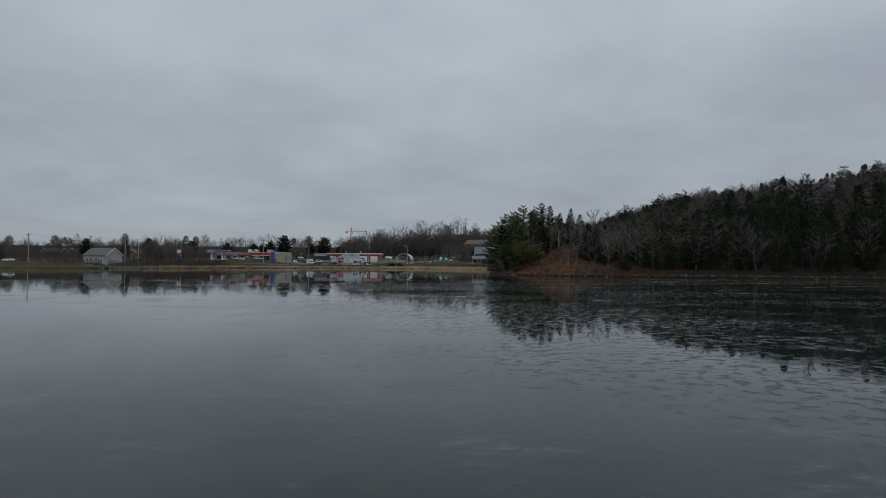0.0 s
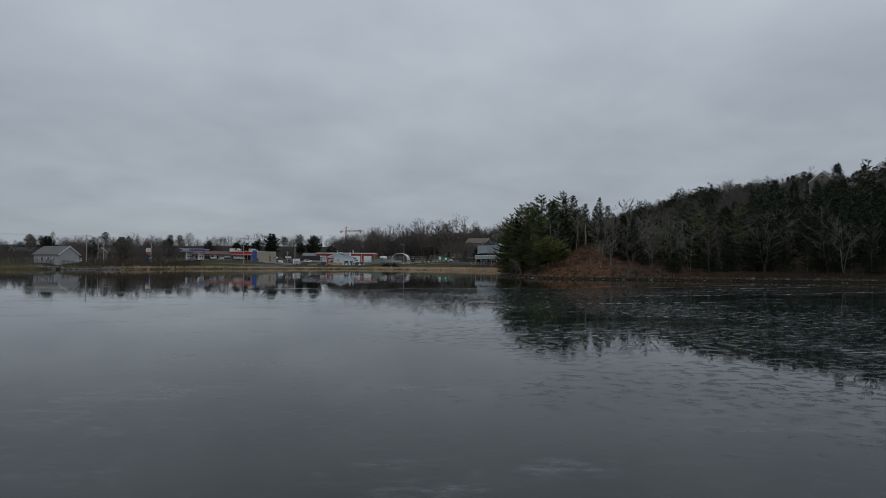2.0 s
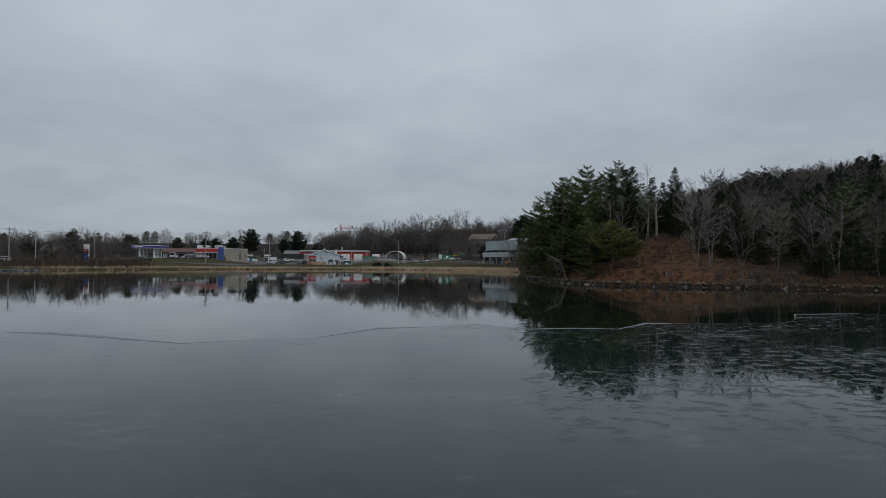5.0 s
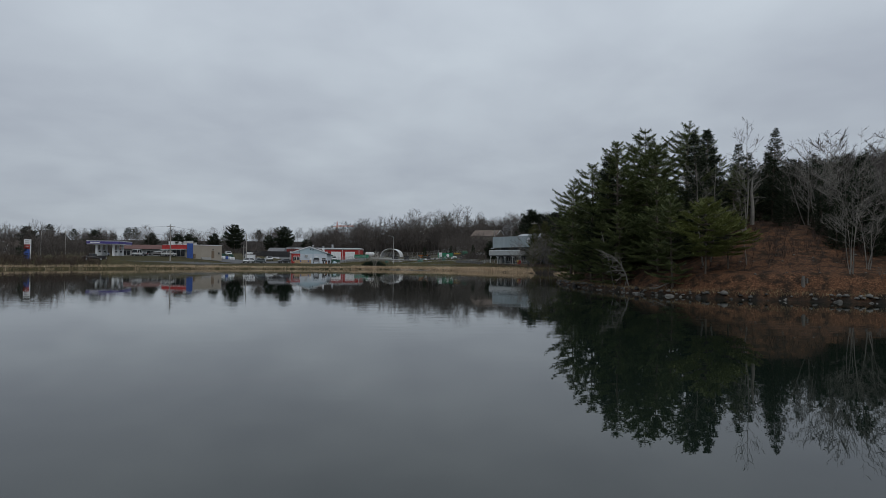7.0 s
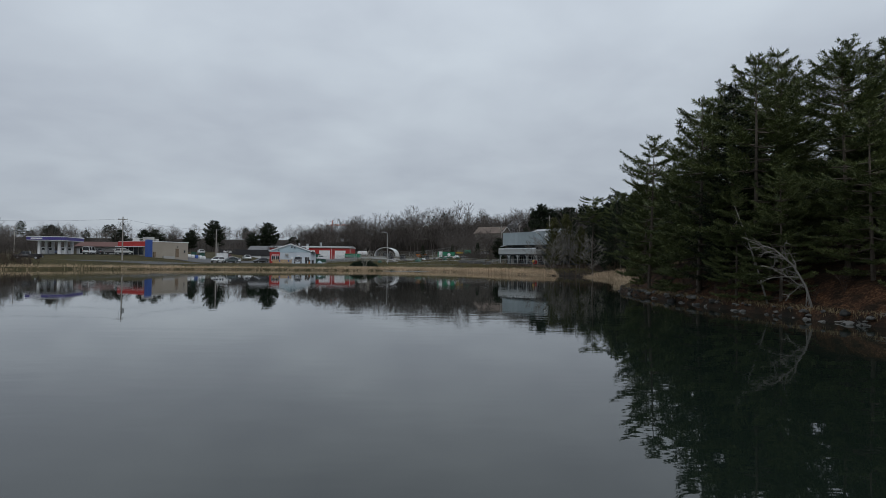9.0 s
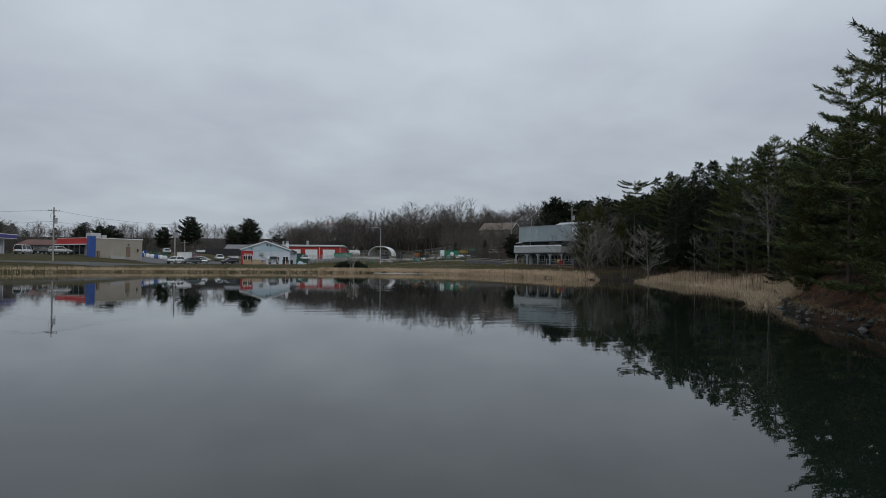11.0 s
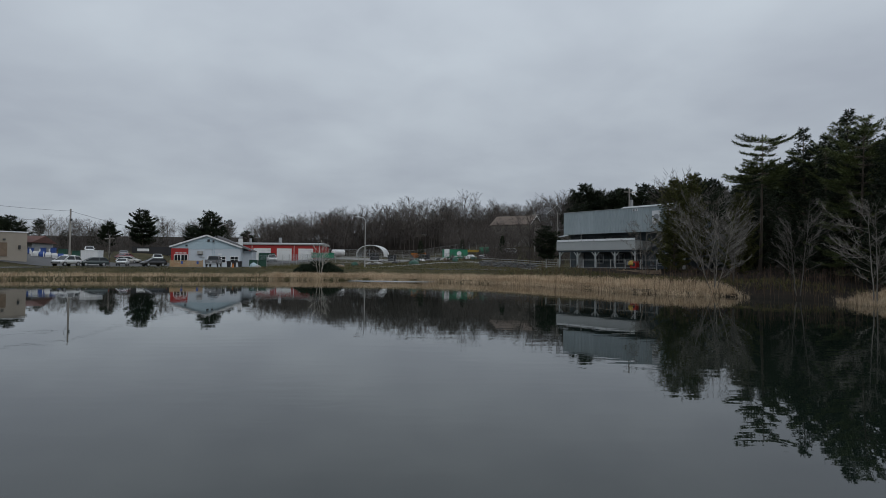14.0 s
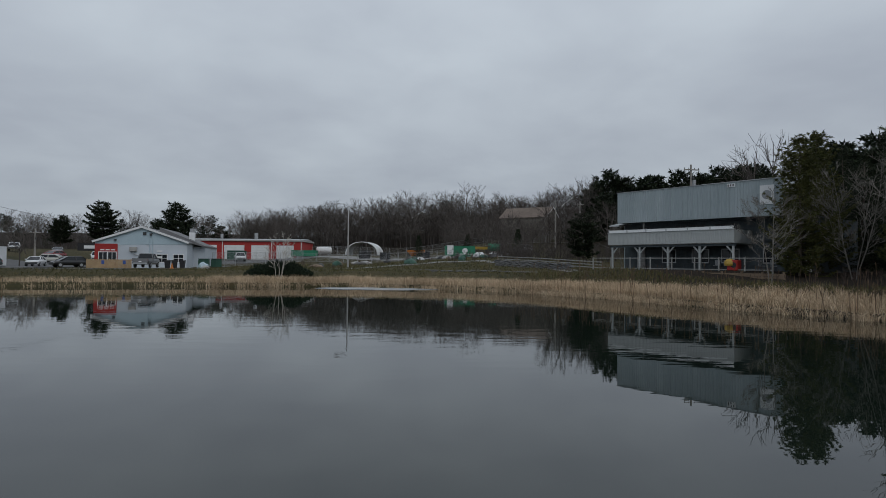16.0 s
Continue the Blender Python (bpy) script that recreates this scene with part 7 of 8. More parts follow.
for x, y in ((-77.4, 293.2), (-75.0, 293.6)):
    boxes("waste_bin", (x, y, 1.3, 1.0, 1.2, 10), M_DARKGREEN, "dark teal waste container in the car park", "waste container", "waste containers")
boxes("storage_box", (-63.6, 279.0, 2.7, 2.2, 2.5, 8), M_WHITE, "white box container in the car park", "container")
for i in range(7):
    x, y = -78.2 + 0.95 * i, 286.6 + 0.25 * i
    bag = new("bulk_bag", Shape().loft([[(a * 0.42, b * 0.42, 0) for a, b in ((-1, -1), (1, -1), (1, 1), (-1, 1))], [(a * 0.48, b * 0.48, 0.5) for a, b in ((-1, -1), (1, -1), (1, 1), (-1, 1))], [(a * 0.34, b * 0.34, 0.95) for a, b in ((-1, -1), (1, -1), (1, 1), (-1, 1))]]).mesh("bulk_bag", (M_FABRIC, M_BLUE, M_FABRIC)[i % 3]))
    bag.matrix_basis = pose(x, y, gz(x, y) + 0.05, 0, 0, 13 * i)
    tagged(bag, ("filled white bulk bag in a row", "filled blue bulk bag in a row", "filled white bulk bag in a row")[i % 3], "bag", "bulk bags behind the shop")
    if i < 5:
        post = new("bollard", Shape().tube([(0, 0, -0.2), (0, 0, 1.0), (0, 0, 1.05)], [0.09, 0.09, 0.05], 8).mesh("bollard", M_WHITE))
        post.matrix_basis = pose(x - 2.2, y - 1.4, gz(x - 2.2, y - 1.4))
        tagged(post, "short white steel bollard beside the bags", "bollard", "bollards behind the shop")
for i, (x, y) in enumerate(((-86.2, 297.0), (-84.0, 297.4), (-82.2, 297.8))):
    boxes("gas_cage", (x, y, 0.8, 0.7, 1.1, 6), M_BLUE, "blue cage cabinet behind the corner shop", "cabinet", "blue cabinets")
for i in range(5):
    x, y = -88.5 + i * 1.7, 294.5 + i * 0.3
    single("bollard", Shape().tube([(0, 0, -0.2), (0, 0, 1.1)], 0.12, 8), M_WHITE, pose(x, y, gz(x, y)), "white painted steel bollard", "bollard", "bollards")
boxes("dark_bin", (-15.6, 330, 2.1, 1.6, 1.4, 0), M_BLACK, "black storage bin in the yard", "container", "black bins")
boxes("dark_bin", (-20.6, 334, 2.4, 1.6, 1.0, 10), M_BLACK, "black storage bin in the yard", "container", "black bins")
boxes("dark_bin", (-6.6, 326, 1.7, 1.4, 1.3, -5), M_BLACK, "black storage bin in the yard", "container", "black bins")
tk = thing("white_tank", pose(-33.8, 357, gz(-33.8, 357), 0, 0, 8), "white horizontal storage tank on saddles", "tank")
part("vessel", Shape().tube([(-2.2, 0, 1.35), (-1.9, 0, 1.35), (1.6, 0, 1.35), (1.9, 0, 1.35)], [0.55, 1.0, 1.0, 0.55], 18), M_WHITE, tk, smooth=False)
for x in (-1.2, 1.0):
    part("saddle", Shape().cbox(x, 0, 0, 0.3, 1.5, 0.7), M_CONCRETE, tk)
sp = thing("spreader", pose(-9.2, 324, gz(-9.2, 324), 0, 0, -5), "orange hopper spreader on a steel frame", "spreader")
part("hopper", Shape().loft([[(-0.45, -0.4, 0.7), (0.45, -0.4, 0.7), (0.45, 0.4, 0.7), (-0.45, 0.4, 0.7)], [(-1.2, -0.9, 1.6), (1.2, -0.9, 1.6), (1.2, 0.9, 1.6), (-1.2, 0.9, 1.6)], [(-1.2, -0.9, 1.9), (1.2, -0.9, 1.9), (1.2, 0.9, 1.9), (-1.2, 0.9, 1.9)]]), M_ORANGE, sp)
for sx in (-1, 1):
    for sy in (-1, 1):
        part("leg", Shape().bar((sx * 0.9, sy * 0.7, 0), (sx * 0.9, sy * 0.7, 1.5), 0.1), M_DARKSTEEL, sp)
part("chute", Shape().bar((1.1, 0, 1.6), (2.4, 0, 1.75), 0.5), M_ORANGE, sp)
yt = thing("yellow_machine", pose(5.6, 331, gz(5.6, 331), 0, 0, 0), "yellow loader bucket and frame behind the trailer", "machine")
part("frame_beam", Shape().cbox(0, 0, 0.8, 3.0, 1.0, 0.6), M_YELLOW, yt)
part("leg", Shape().cbox(-1.2, 0, 0, 0.3, 0.9, 0.85).cbox(1.2, 0, 0, 0.3, 0.9, 0.85), M_DARKSTEEL, yt)
gt = thing("green_tank", pose(8.3, 329, gz(8.3, 329), 0, 0, 0), "green cylindrical tank lying behind the trailer", "tank")
part("vessel", Shape().tube([(-1.3, 0, 1.1), (1.3, 0, 1.1)], 0.95, 16), M_GREEN, gt)
part("saddle", Shape().cbox(0, 0, 0, 1.6, 1.2, 0.5), M_CONCRETE, gt)


def lump(seed, sx, sy, sz, rough=0.25):
    """A rounded, uneven stone or heap."""
    rs = np.random.default_rng(seed)
    bm = bmesh.new()
    bmesh.ops.create_icosphere(bm, subdivisions=2, radius=1.0)
    for v in bm.verts:
        k = 1 + rough * noise.noise(v.co * 1.3 + Vector((seed * 3.1, 0, 0))) + 0.5 * rough * noise.noise(v.co * 3.1 + Vector((0, seed, 0)))
        v.co = Vector((v.co.x * sx * k, v.co.y * sy * k, max(v.co.z, -0.45) * sz * k))
    me = bpy.data.meshes.new("lump")
    bm.to_mesh(me)
    bm.free()
    return me


def heap(name, seed, x, y, size, mat, label, category, group=""):
    me = lump(seed, *size)
    me.materials.append(mat)
    return single(name, me, None, pose(x, y, gz(x, y) + 0.1, 0, 0, seed * 40), label, category, group)


heap("covered_heap", 3, 3.6, 312, (1.5, 1.0, 0.95), M_FABRIC, "heap under a white tarpaulin", "heap")
heap("covered_heap", 5, 6.2, 313, (0.9, 0.8, 0.6), M_FABRIC, "heap under a white tarpaulin", "heap")
heap("sack_pile", 6, -7.6, 315, (1.3, 0.7, 0.45), M_WHITE, "pile of white sacks in the yard", "sacks")
heap("sack_pile", 7, -34.5, 276.5, (0.9, 0.6, 0.4), M_CONCRETE, "pale stone lying on the turf", "stone")
for i in range(26):
    a = rng.uniform(0, 1)
    x, y = -24 + 34 * a + rng.normal(0, 1.2), 300 + 12 * a + rng.normal(0, 5)
    heap("spoil_mound", 20 + i, x, y, (rng.uniform(0.4, 1.5), rng.uniform(0.4, 1.0), rng.uniform(0.25, 0.8)), (M_BROWNWOOD, M_DARKSTEEL, M_SLATE, M_CONCRETE, M_DARKGREEN)[i % 5], "low heap of yard materials", "heap", "yard heaps")

# timber fence before the gabled garage
tf = thing("timber_fence", pose(-47.9, 273.4, gz(-47.9, 273.4) + 0.02, 0, 0, 13.5), "low new timber board fence before the garage", "fence")
for i in range(34):
    part("board", Shape().box(i * 0.15, -0.02, 0.05, i * 0.15 + 0.135, 0.02, 1.12), M_CEDARFENCE, tf)
for i in range(3):
    part("post", Shape().cbox(0.1 + i * 2.45, 0.08, -0.3, 0.1, 0.1, 1.5), M_CEDARFENCE, tf)
for x in (1.7, 4.1):
    part("notice", Shape().box(x, -0.05, 0.55, x + 0.32, -0.024, 1.0), M_BLUE, tf)
for i, (x, y) in enumerate(((-38.6, 276.8), (-37.7, 277.1), (-39.4, 276.6))):
    bn = thing("wheelie_bin", pose(x, y, gz(x, y), 0, 0, 10), "black wheeled bin beside the garage", "bin", "wheeled bins")
    part("body", Shape().loft([[(-0.24, -0.28, 0.05), (0.24, -0.28, 0.05), (0.24, 0.28, 0.05), (-0.24, 0.28, 0.05)], [(-0.31, -0.36, 1.0), (0.31, -0.36, 1.0), (0.31, 0.36, 1.0), (-0.31, 0.36, 1.0)]]), M_BLACK, bn)
    part("lid", Shape().cbox(0, 0, 1.0, 0.66, 0.78, 0.07), M_BLACK, bn)
single("traffic_cone", Shape().tube([(0, 0, 0), (0, 0, 0.75)], [0.22, 0.03], 10).cbox(0, 0, 0, 0.5, 0.5, 0.05), M_ORANGE, pose(-38.3, 275.4, gz(-38.3, 275.4)), "orange traffic cone beside the bins", "cone")
heap("blue_tarp", 9, -36.6, 281.2, (0.7, 0.6, 0.8), M_PALEBLUE, "blue and white wrapped pallet by the garage", "pallet")


def mesh_fence(name, pts, height, label, post=2.4, gap=0.30, mat=None):
    """Chain-link fence: posts, top rail and a wire mesh."""
    ob = thing(name, Matrix(), label, "fence", "wire fences")
    wires, posts = [], []
    for (ax, ay), (bx, by) in zip(pts[:-1], pts[1:]):
        l = math.hypot(bx - ax, by - ay)
        n = max(1, round(l / post))
        for i in range(n + 1):
            x, y = ax + (bx - ax) * i / n, ay + (by - ay) * i / n
            part("post", Shape().tube([(x, y, gz(x, y) - 0.2), (x, y, gz(x, y) + height + 0.1)], 0.04, 6), mat or M_STEEL, ob)
        z = lambda f: gz(ax + (bx - ax) * f, ay + (by - ay) * f)
        m = max(1, int(l / 3))
        for i in range(m):
            f, g = i / m, (i + 1) / m
            p, q = (ax + (bx - ax) * f, ay + (by - ay) * f), (ax + (bx - ax) * g, ay + (by - ay) * g)
            for hh in (0.1, height * 0.5, height):
                wires.append((*p, z(f) + hh, *q, z(g) + hh, 0.022, 0.022))
        k = int(l / gap)
        for i in range(k):
            f, g = i / k, min(1.0, (i + height / gap * 0.6) / k)
            p, q = (ax + (bx - ax) * f, ay + (by - ay) * f), (ax + (bx - ax) * g, ay + (by - ay) * g)
            wires.append((*p, z(f) + 0.1, *q, z(g) + height, 0.008, 0.008))
            wires.append((*q, z(g) + 0.1, *p, z(f) + height, 0.008, 0.008))
    part("mesh", segments_mesh("mesh", wires, mat or M_STEEL, 3), None, ob)
    return ob


mesh_fence("wire_fence", [(-36.0, 352), (-20, 372), (0, 360), (14, 346), (30, 336)], 2.4, "grey chain-link fence behind the yard", 3.0)
mesh_fence("wire_fence", [(-37.5, 287), (-33.0, 304), (-31.0, 318)], 2.2, "grey chain-link fence beside the garages", 3.0)
mesh_fence("wire_fence", [(-31.0, 318), (-14, 312), (-2, 304)], 1.6, "grey chain-link fence along the yard", 3.0)

# slate walls and rail fence on the bank
slabs = [lump(300 + k, 0.5, 0.32, 0.11, 0.35) for k in range(5)]
for me in slabs:
    me.materials.append(M_SLATE)


def slab_wall(name, pts, courses, label, thick=0.14):
    ob = thing(name, Matrix(), label, "stone wall", "stone walls")
    n = 0
    for (ax, ay), (bx, by) in zip(pts[:-1], pts[1:]):
        l = math.hypot(bx - ax, by - ay)
        rot = math.degrees(math.atan2(by - ay, bx - ax))
        for c in range(courses):
            x = rng.uniform(0, 0.5)
            while x < l:
                s = rng.uniform(0.75, 1.4)
                f = x / l
                px, py = ax + (bx - ax) * f, ay + (by - ay) * f
                st = new("stone", slabs[n % 5])
                st.parent = ob
                st.matrix_basis = pose(px, py + c * 0.10, gz(px, py) - 0.35 + c * thick, rng.normal(0, 3), rng.normal(0, 3), rot + rng.normal(0, 6)) @ Matrix.Diagonal((s, 1.0, 1.1, 1))
                x += 0.95 * s
                n += 1
    return ob


slab_wall("slate_wall", [(3.6, 281.0), (8.4, 276.5), (11.8, 271.0)], 9, "dark dry-stone slate wall above the path")
slab_wall("slate_wall", [(-5.5, 268.5), (1.5, 268.0), (6.0, 263.0)], 4, "rough low slate terrace on the bank")
slab_wall("slate_wall", [(-12.0, 272.0), (-4.0, 275.0), (2.0, 272.5)], 3, "rough low slate terrace on the bank")
rf = thing("rail_fence", Matrix(), "weathered grey split-rail fence above the slate wall", "fence")
rp = [(4.0, 284.0), (6.5, 282.0), (9.0, 279.4), (11.2, 276.4), (13.0, 273.0), (14.8, 269.5)]
for i, (x, y) in enumerate(rp):
    part("post", Shape().cbox(x, y, gz(x, y) - 0.2, 0.14, 0.14, 1.45), M_BROWNWOOD, rf)
    if i < len(rp) - 1:
        x2, y2 = rp[i + 1]
        for h in (0.45, 0.80, 1.15):
            part("rail", Shape().bar((x, y, gz(x, y) + h), (x2, y2, gz(x2, y2) + h), 0.10), M_POSTWOOD, rf)

# before the grey building: fence, play house, retaining boards
tf2 = thing("terrace_fence", bld.matrix_basis, "grey timber rail fence with wire before the deck posts", "fence")
for i in range(9):
    x = -1.6 + 2.15 * i
    part("post", Shape().cbox(x, -1.9, -0.6, 0.10, 0.10, 1.75), M_POSTWOOD, tf2)
    if i < 8:
        part("rail", Shape().box(x + 0.05, -1.94, 1.05, x + 2.10, -1.86, 1.12), M_POSTWOOD, tf2)
        part("rail", Shape().box(x + 0.05, -1.94, 0.08, x + 2.10, -1.86, 0.15), M_POSTWOOD, tf2)
        part("wire", segments_mesh("wire", [(x + 0.05, -1.9, z, x + 2.10, -1.9, z, 0.006, 0.006) for z in (0.3, 0.45, 0.6, 0.75, 0.9)], M_DARKSTEEL, 3), None, tf2)
ph = thing("play_house", pose(19.9, 249.0, gz(19.9, 249.0), 0, 0, -52) @ Matrix.Scale(0.78, 4), "red plastic play house with a yellow roof", "toy house")
part("body", Shape().cbox(0, 0, 0, 1.1, 1.0, 1.15), M_RED, ph, bevel=0.06)
part("roof", lump(400, 0.62, 0.55, 0.55, 0.05), None, ph, at=pose(-0.35, -0.2, 0.75)).data.materials.append(M_YELLOW)
part("opening", Shape().tube([(0.15, -0.53, 0.6), (0.15, -0.502, 0.6)], 0.3, 12), M_BLACK, ph)
rw = thing("retaining_wall", pose(17.0, 248.6, 0, 0, 0, -46), "low brown timber retaining wall", "retaining wall")
for j in range(5):
    part("board", Shape().box(0, -0.06, 0.75 + j * 0.24, 6.2, 0.06, 0.75 + j * 0.24 + 0.22), M_BROWNWOOD, rw)
for i in range(5):
    part("post", Shape().cbox(0.1 + i * 1.5, -0.10, 0.3, 0.14, 0.1, 1.75), M_BROWNWOOD, rw)


# ---------------------------------------------------------------- shore plants and stones
def scatter_on(cond, box, want, seed):
    """Random places in a box where cond(x, y, d) holds."""
    rs = np.random.default_rng(seed)
    x0, y0, x1, y1 = box
    x, y = rs.uniform(x0, x1, want), rs.uniform(y0, y1, want)
    d = shore_distance(x, y)
    k = cond(x, y, d, rs)
    return x[k], y[k], d[k], rs


def blades(name, x, y, z, height, width, lean, mat, rs, label, category, tip=0.25, bend=True):
    n = len(x)
    az = rs.uniform(0, 6.283, n)
    facing = rs.uniform(0, 3.1416, n)
    h = height * rs.uniform(0.55, 1.2, n)
    base = np.stack([x, y, z], axis=1)
    out = np.stack([np.cos(az), np.sin(az), np.zeros(n)], axis=1) * (np.abs(rs.normal(0, lean, n)) * h)[:, None]
    up = np.stack([np.zeros(n), np.zeros(n), h], axis=1)
    side = np.stack([np.cos(facing), np.sin(facing), np.zeros(n)], axis=1) * (width * rs.uniform(0.6, 1.3, n))[:, None] * 0.5
    mid = base + up * 0.6 + out * 0.4
    topp = base + up * np.where(rs.random(n) < 0.3, 0.75, 1.0)[:, None] + out * np.where(rs.random(n) < 0.3, 2.2, 1.1)[:, None]
    v = np.stack([base - side, base + side, mid + side * 0.8, mid - side * 0.8, topp + side * tip, topp - side * tip], axis=1)
    i = (np.arange(n) * 6)[:, None]
    quads = np.concatenate([i + np.array([[0, 1, 2, 3]]), i + np.array([[3, 2, 4, 5]])])
    return single(name, link_mesh(name, v.reshape(-1, 3), None, quads, mat), None, Matrix(), label, category, kind="stuff")


def reeds(name, box, want, lo, hi, height, seed, label, extra=None, width=0.045, lean=0.22, mat=None):
    def cond(x, y, d, rs):
        edge = 0.5 * wobble(x, y, 3.0, 1.0) + 0.4 * wobble(x, y, 0.9, 4.0)
        k = (d > lo + edge) & (d < hi + edge)
        k &= rs.random(len(x)) < 0.55 + 0.45 * wobble(x, y, 1.6, 2.0)
        return k & extra(x, y, d) if extra else k
    x, y, d, rs = scatter_on(cond, box, want, seed)
    z = np.maximum(ground(x, y), -0.15)
    return blades(name, x, y, z, height, width, lean, mat or M_REED, rs, label, "reeds")


reeds("reeds", (-28, 240, 14, 264), 280000, -0.5, 2.5, 0.62, 1, "dry tan reeds along the far bank", None, 0.028, 0.45)
reeds("reeds", (-70, 236, -28, 264), 130000, -0.4, 2.0, 0.52, 8, "low dry tan reeds along the far bank", None, 0.028, 0.45)
reeds("reeds", (2, 216, 20, 252), 240000, -0.9, 3.6, 0.55, 2, "dry tan reeds below the grey building", lambda x, y, d: y > 221, 0.024, 0.65)
reeds("reeds", (10, 168, 32, 218), 330000, -1.8, 4.5, 0.58, 3, "pale dry reed bed in the cove", lambda x, y, d: (y > 172.5) & (y < 220) & (x > 15.5), 0.022, 0.6)
reeds("reeds", (-118, 204, -62, 252), 130000, -0.5, 2.0, 0.65, 4, "dry tan reeds along the west bank", None, 0.035, 0.5)
reeds("reeds", (-300, 150, -100, 215), 160000, -0.3, 2.6, 0.55, 5, "dull straw reeds before the pavilion", None, 0.05, 0.6, M_STRAW)
reeds("reeds", (56, 88, 125, 124), 90000, -0.3, 0.9, 0.26, 7, "dull straw reeds below the wooded hillside", None, 0.05, 0.7, M_STRAW)

# cattails standing out of the reeds
x, y, d, rs = scatter_on(lambda x, y, d, rs: (d > -1.5) & (d < 4) & (x > 2) & (y > 181), (2, 182, 30, 256), 3800, 11)
x, y = x[:520], y[:520]
z = np.maximum(ground(x, y), -0.1)
h = rs.uniform(1.2, 1.9, len(x))
sx, sy = rs.normal(0, 0.12, len(x)), rs.normal(0, 0.12, len(x))
stems = np.stack([x, y, z, x + sx, y + sy, z + h, np.full(len(x), 0.012), np.full(len(x), 0.008)], axis=1)
heads = np.stack([x + sx, y + sy, z + h, x + sx * 1.1, y + sy * 1.1, z + h + 0.16, np.full(len(x), 0.024), np.full(len(x), 0.02)], axis=1)
single("cattails", segments_mesh("cattails", np.concatenate([stems, heads]), M_CATTAIL, 4), None, Matrix(), "thin brown cattails standing over the reeds", "cattails", kind="stuff")

# turf between the reeds and the road
M_GRASS = material("winter_grass", (0.046, 0.050, 0.014), (0.150, 0.128, 0.050), 0.9, 0.12, 2.0, 0, island=0.5)
x, y, d, rs = scatter_on(lambda x, y, d, rs: (d > 2.2) & (d < 12.5) & (rs.random(len(x)) < 0.7), (-110, 215, 14, 285), 130000, 12)
blades("grass", x, y, ground(x, y) - 0.02, 0.20, 0.06, 0.6, M_GRASS, rs, "dull olive and straw winter grass on the bank", "grass")

x, y, d, rs = scatter_on(lambda x, y, d, rs: (d > 1.8) & (d < 9) & (rs.random(len(x)) < 0.75), (4, 218, 27, 262), 26000, 14)
blades("grass", x, y, ground(x, y) - 0.02, 0.34, 0.05, 0.6, M_GRASS, rs, "straw and olive grass below the grey building", "grass")
x, y, d, rs = scatter_on(lambda x, y, d, rs: (d > 12) & (d < 46) & (rs.random(len(x)) < 0.35 + 0.5 * wobble(x, y, 3.0, 3.0)), (-36, 262, 16, 312), 46000, 15)
blades("grass", x, y, ground(x, y) - 0.02, 0.30, 0.06, 0.6, M_GRASS, rs, "rough winter grass and weeds round the yard", "grass")

# leafless brush in the wood and on the bank
def brush(name, box, want, cond, height, seed, mat, label, stems=7):
    thick = max(1.0, height / 1.3)
    x, y, d, rs = scatter_on(cond, box, want, seed)
    z = ground(x, y)
    segs = []
    for px, py, pz in zip(x, y, z):
        hh = height * rs.uniform(0.5, 1.2)
        for k in range(stems):
            a, t = rs.uniform(0, 6.283), rs.uniform(0.15, 0.8)
            q = np.array([px + math.cos(a) * t * hh * 0.6, py + math.sin(a) * t * hh * 0.6, pz + hh * rs.uniform(0.6, 1.0)])
            m = np.array([px, py, pz]) * 0.45 + q * 0.55 + np.array([0, 0, 0.1 * hh])
            segs.append((px, py, pz - 0.05, *m, 0.012 * thick, 0.009 * thick))
            segs.append((*m, *q, 0.009 * thick, 0.005 * thick))
            for j in range(3):
                w = m + (q - m) * rs.uniform(0.1, 0.9)
                e = w + rs.normal(0, 0.16, 3) * hh + np.array([0, 0, 0.18 * hh])
                segs.append((*w, *e, 0.008 * thick, 0.004 * thick))
    single(name, segments_mesh(name, segs, mat, 1), None, Matrix(), label, "brush", kind="stuff")


brush("brush", (14, 122, 60, 180), 700, lambda x, y, d, rs: (d > 1.0) & (d < 14) & ~((x > 19) & (x < 29) & (y < 142) & (rs.random(len(x)) < 0.8)), 0.9, 21, M_SHRUB, "thin leafless brush under the pines")
brush("brush", (21, 132, 42, 150), 950, lambda x, y, d, rs: (d > 4) & (rs.random(len(x)) < 0.35 + 0.8 * wobble(x, y, 2.5, 4.0)), 0.9, 31, M_SHRUB, "low leafless brush over the mound", 8)
brush("brush", (36, 60, 130, 128), 5200, lambda x, y, d, rs: (d > 0.3) & (d < 4.5), 1.3, 33, M_SHRUB, "dark leafless brush along the foot of the hill", 7)
brush("brush", (12, 180, 34, 250), 900, lambda x, y, d, rs: (d > 3.5) & (d < 13) & (x > 20), 1.1, 22, M_SHRUB, "thin leafless brush round the cove")
brush("brush", (-4, 240, 20, 272), 90, lambda x, y, d, rs: (d > 4.5) & (d < 9) & (x > 6), 0.7, 23, M_SHRUB, "brown leafless brush below the grey building", 9)
brush("brush", (-112, 203, -86, 238), 1300, lambda x, y, d, rs: (d > 0.2) & (d < 9), 1.7, 24, M_SHRUB, "dark leafless brush on the west bank", 9)
brush("brush", (-210, 185, -104, 235), 500, lambda x, y, d, rs: (d > 2.0) & (d < 12), 1.3, 25, M_SHRUB, "dark leafless brush along the lake road", 8)
brush("brush", (-330, 372, -40, 425), 800, lambda x, y, d, rs: (d > 30) & (x + y < 372), 3.6, 27, M_BAREDARK, "dark thicket under the leafless woods", 8)
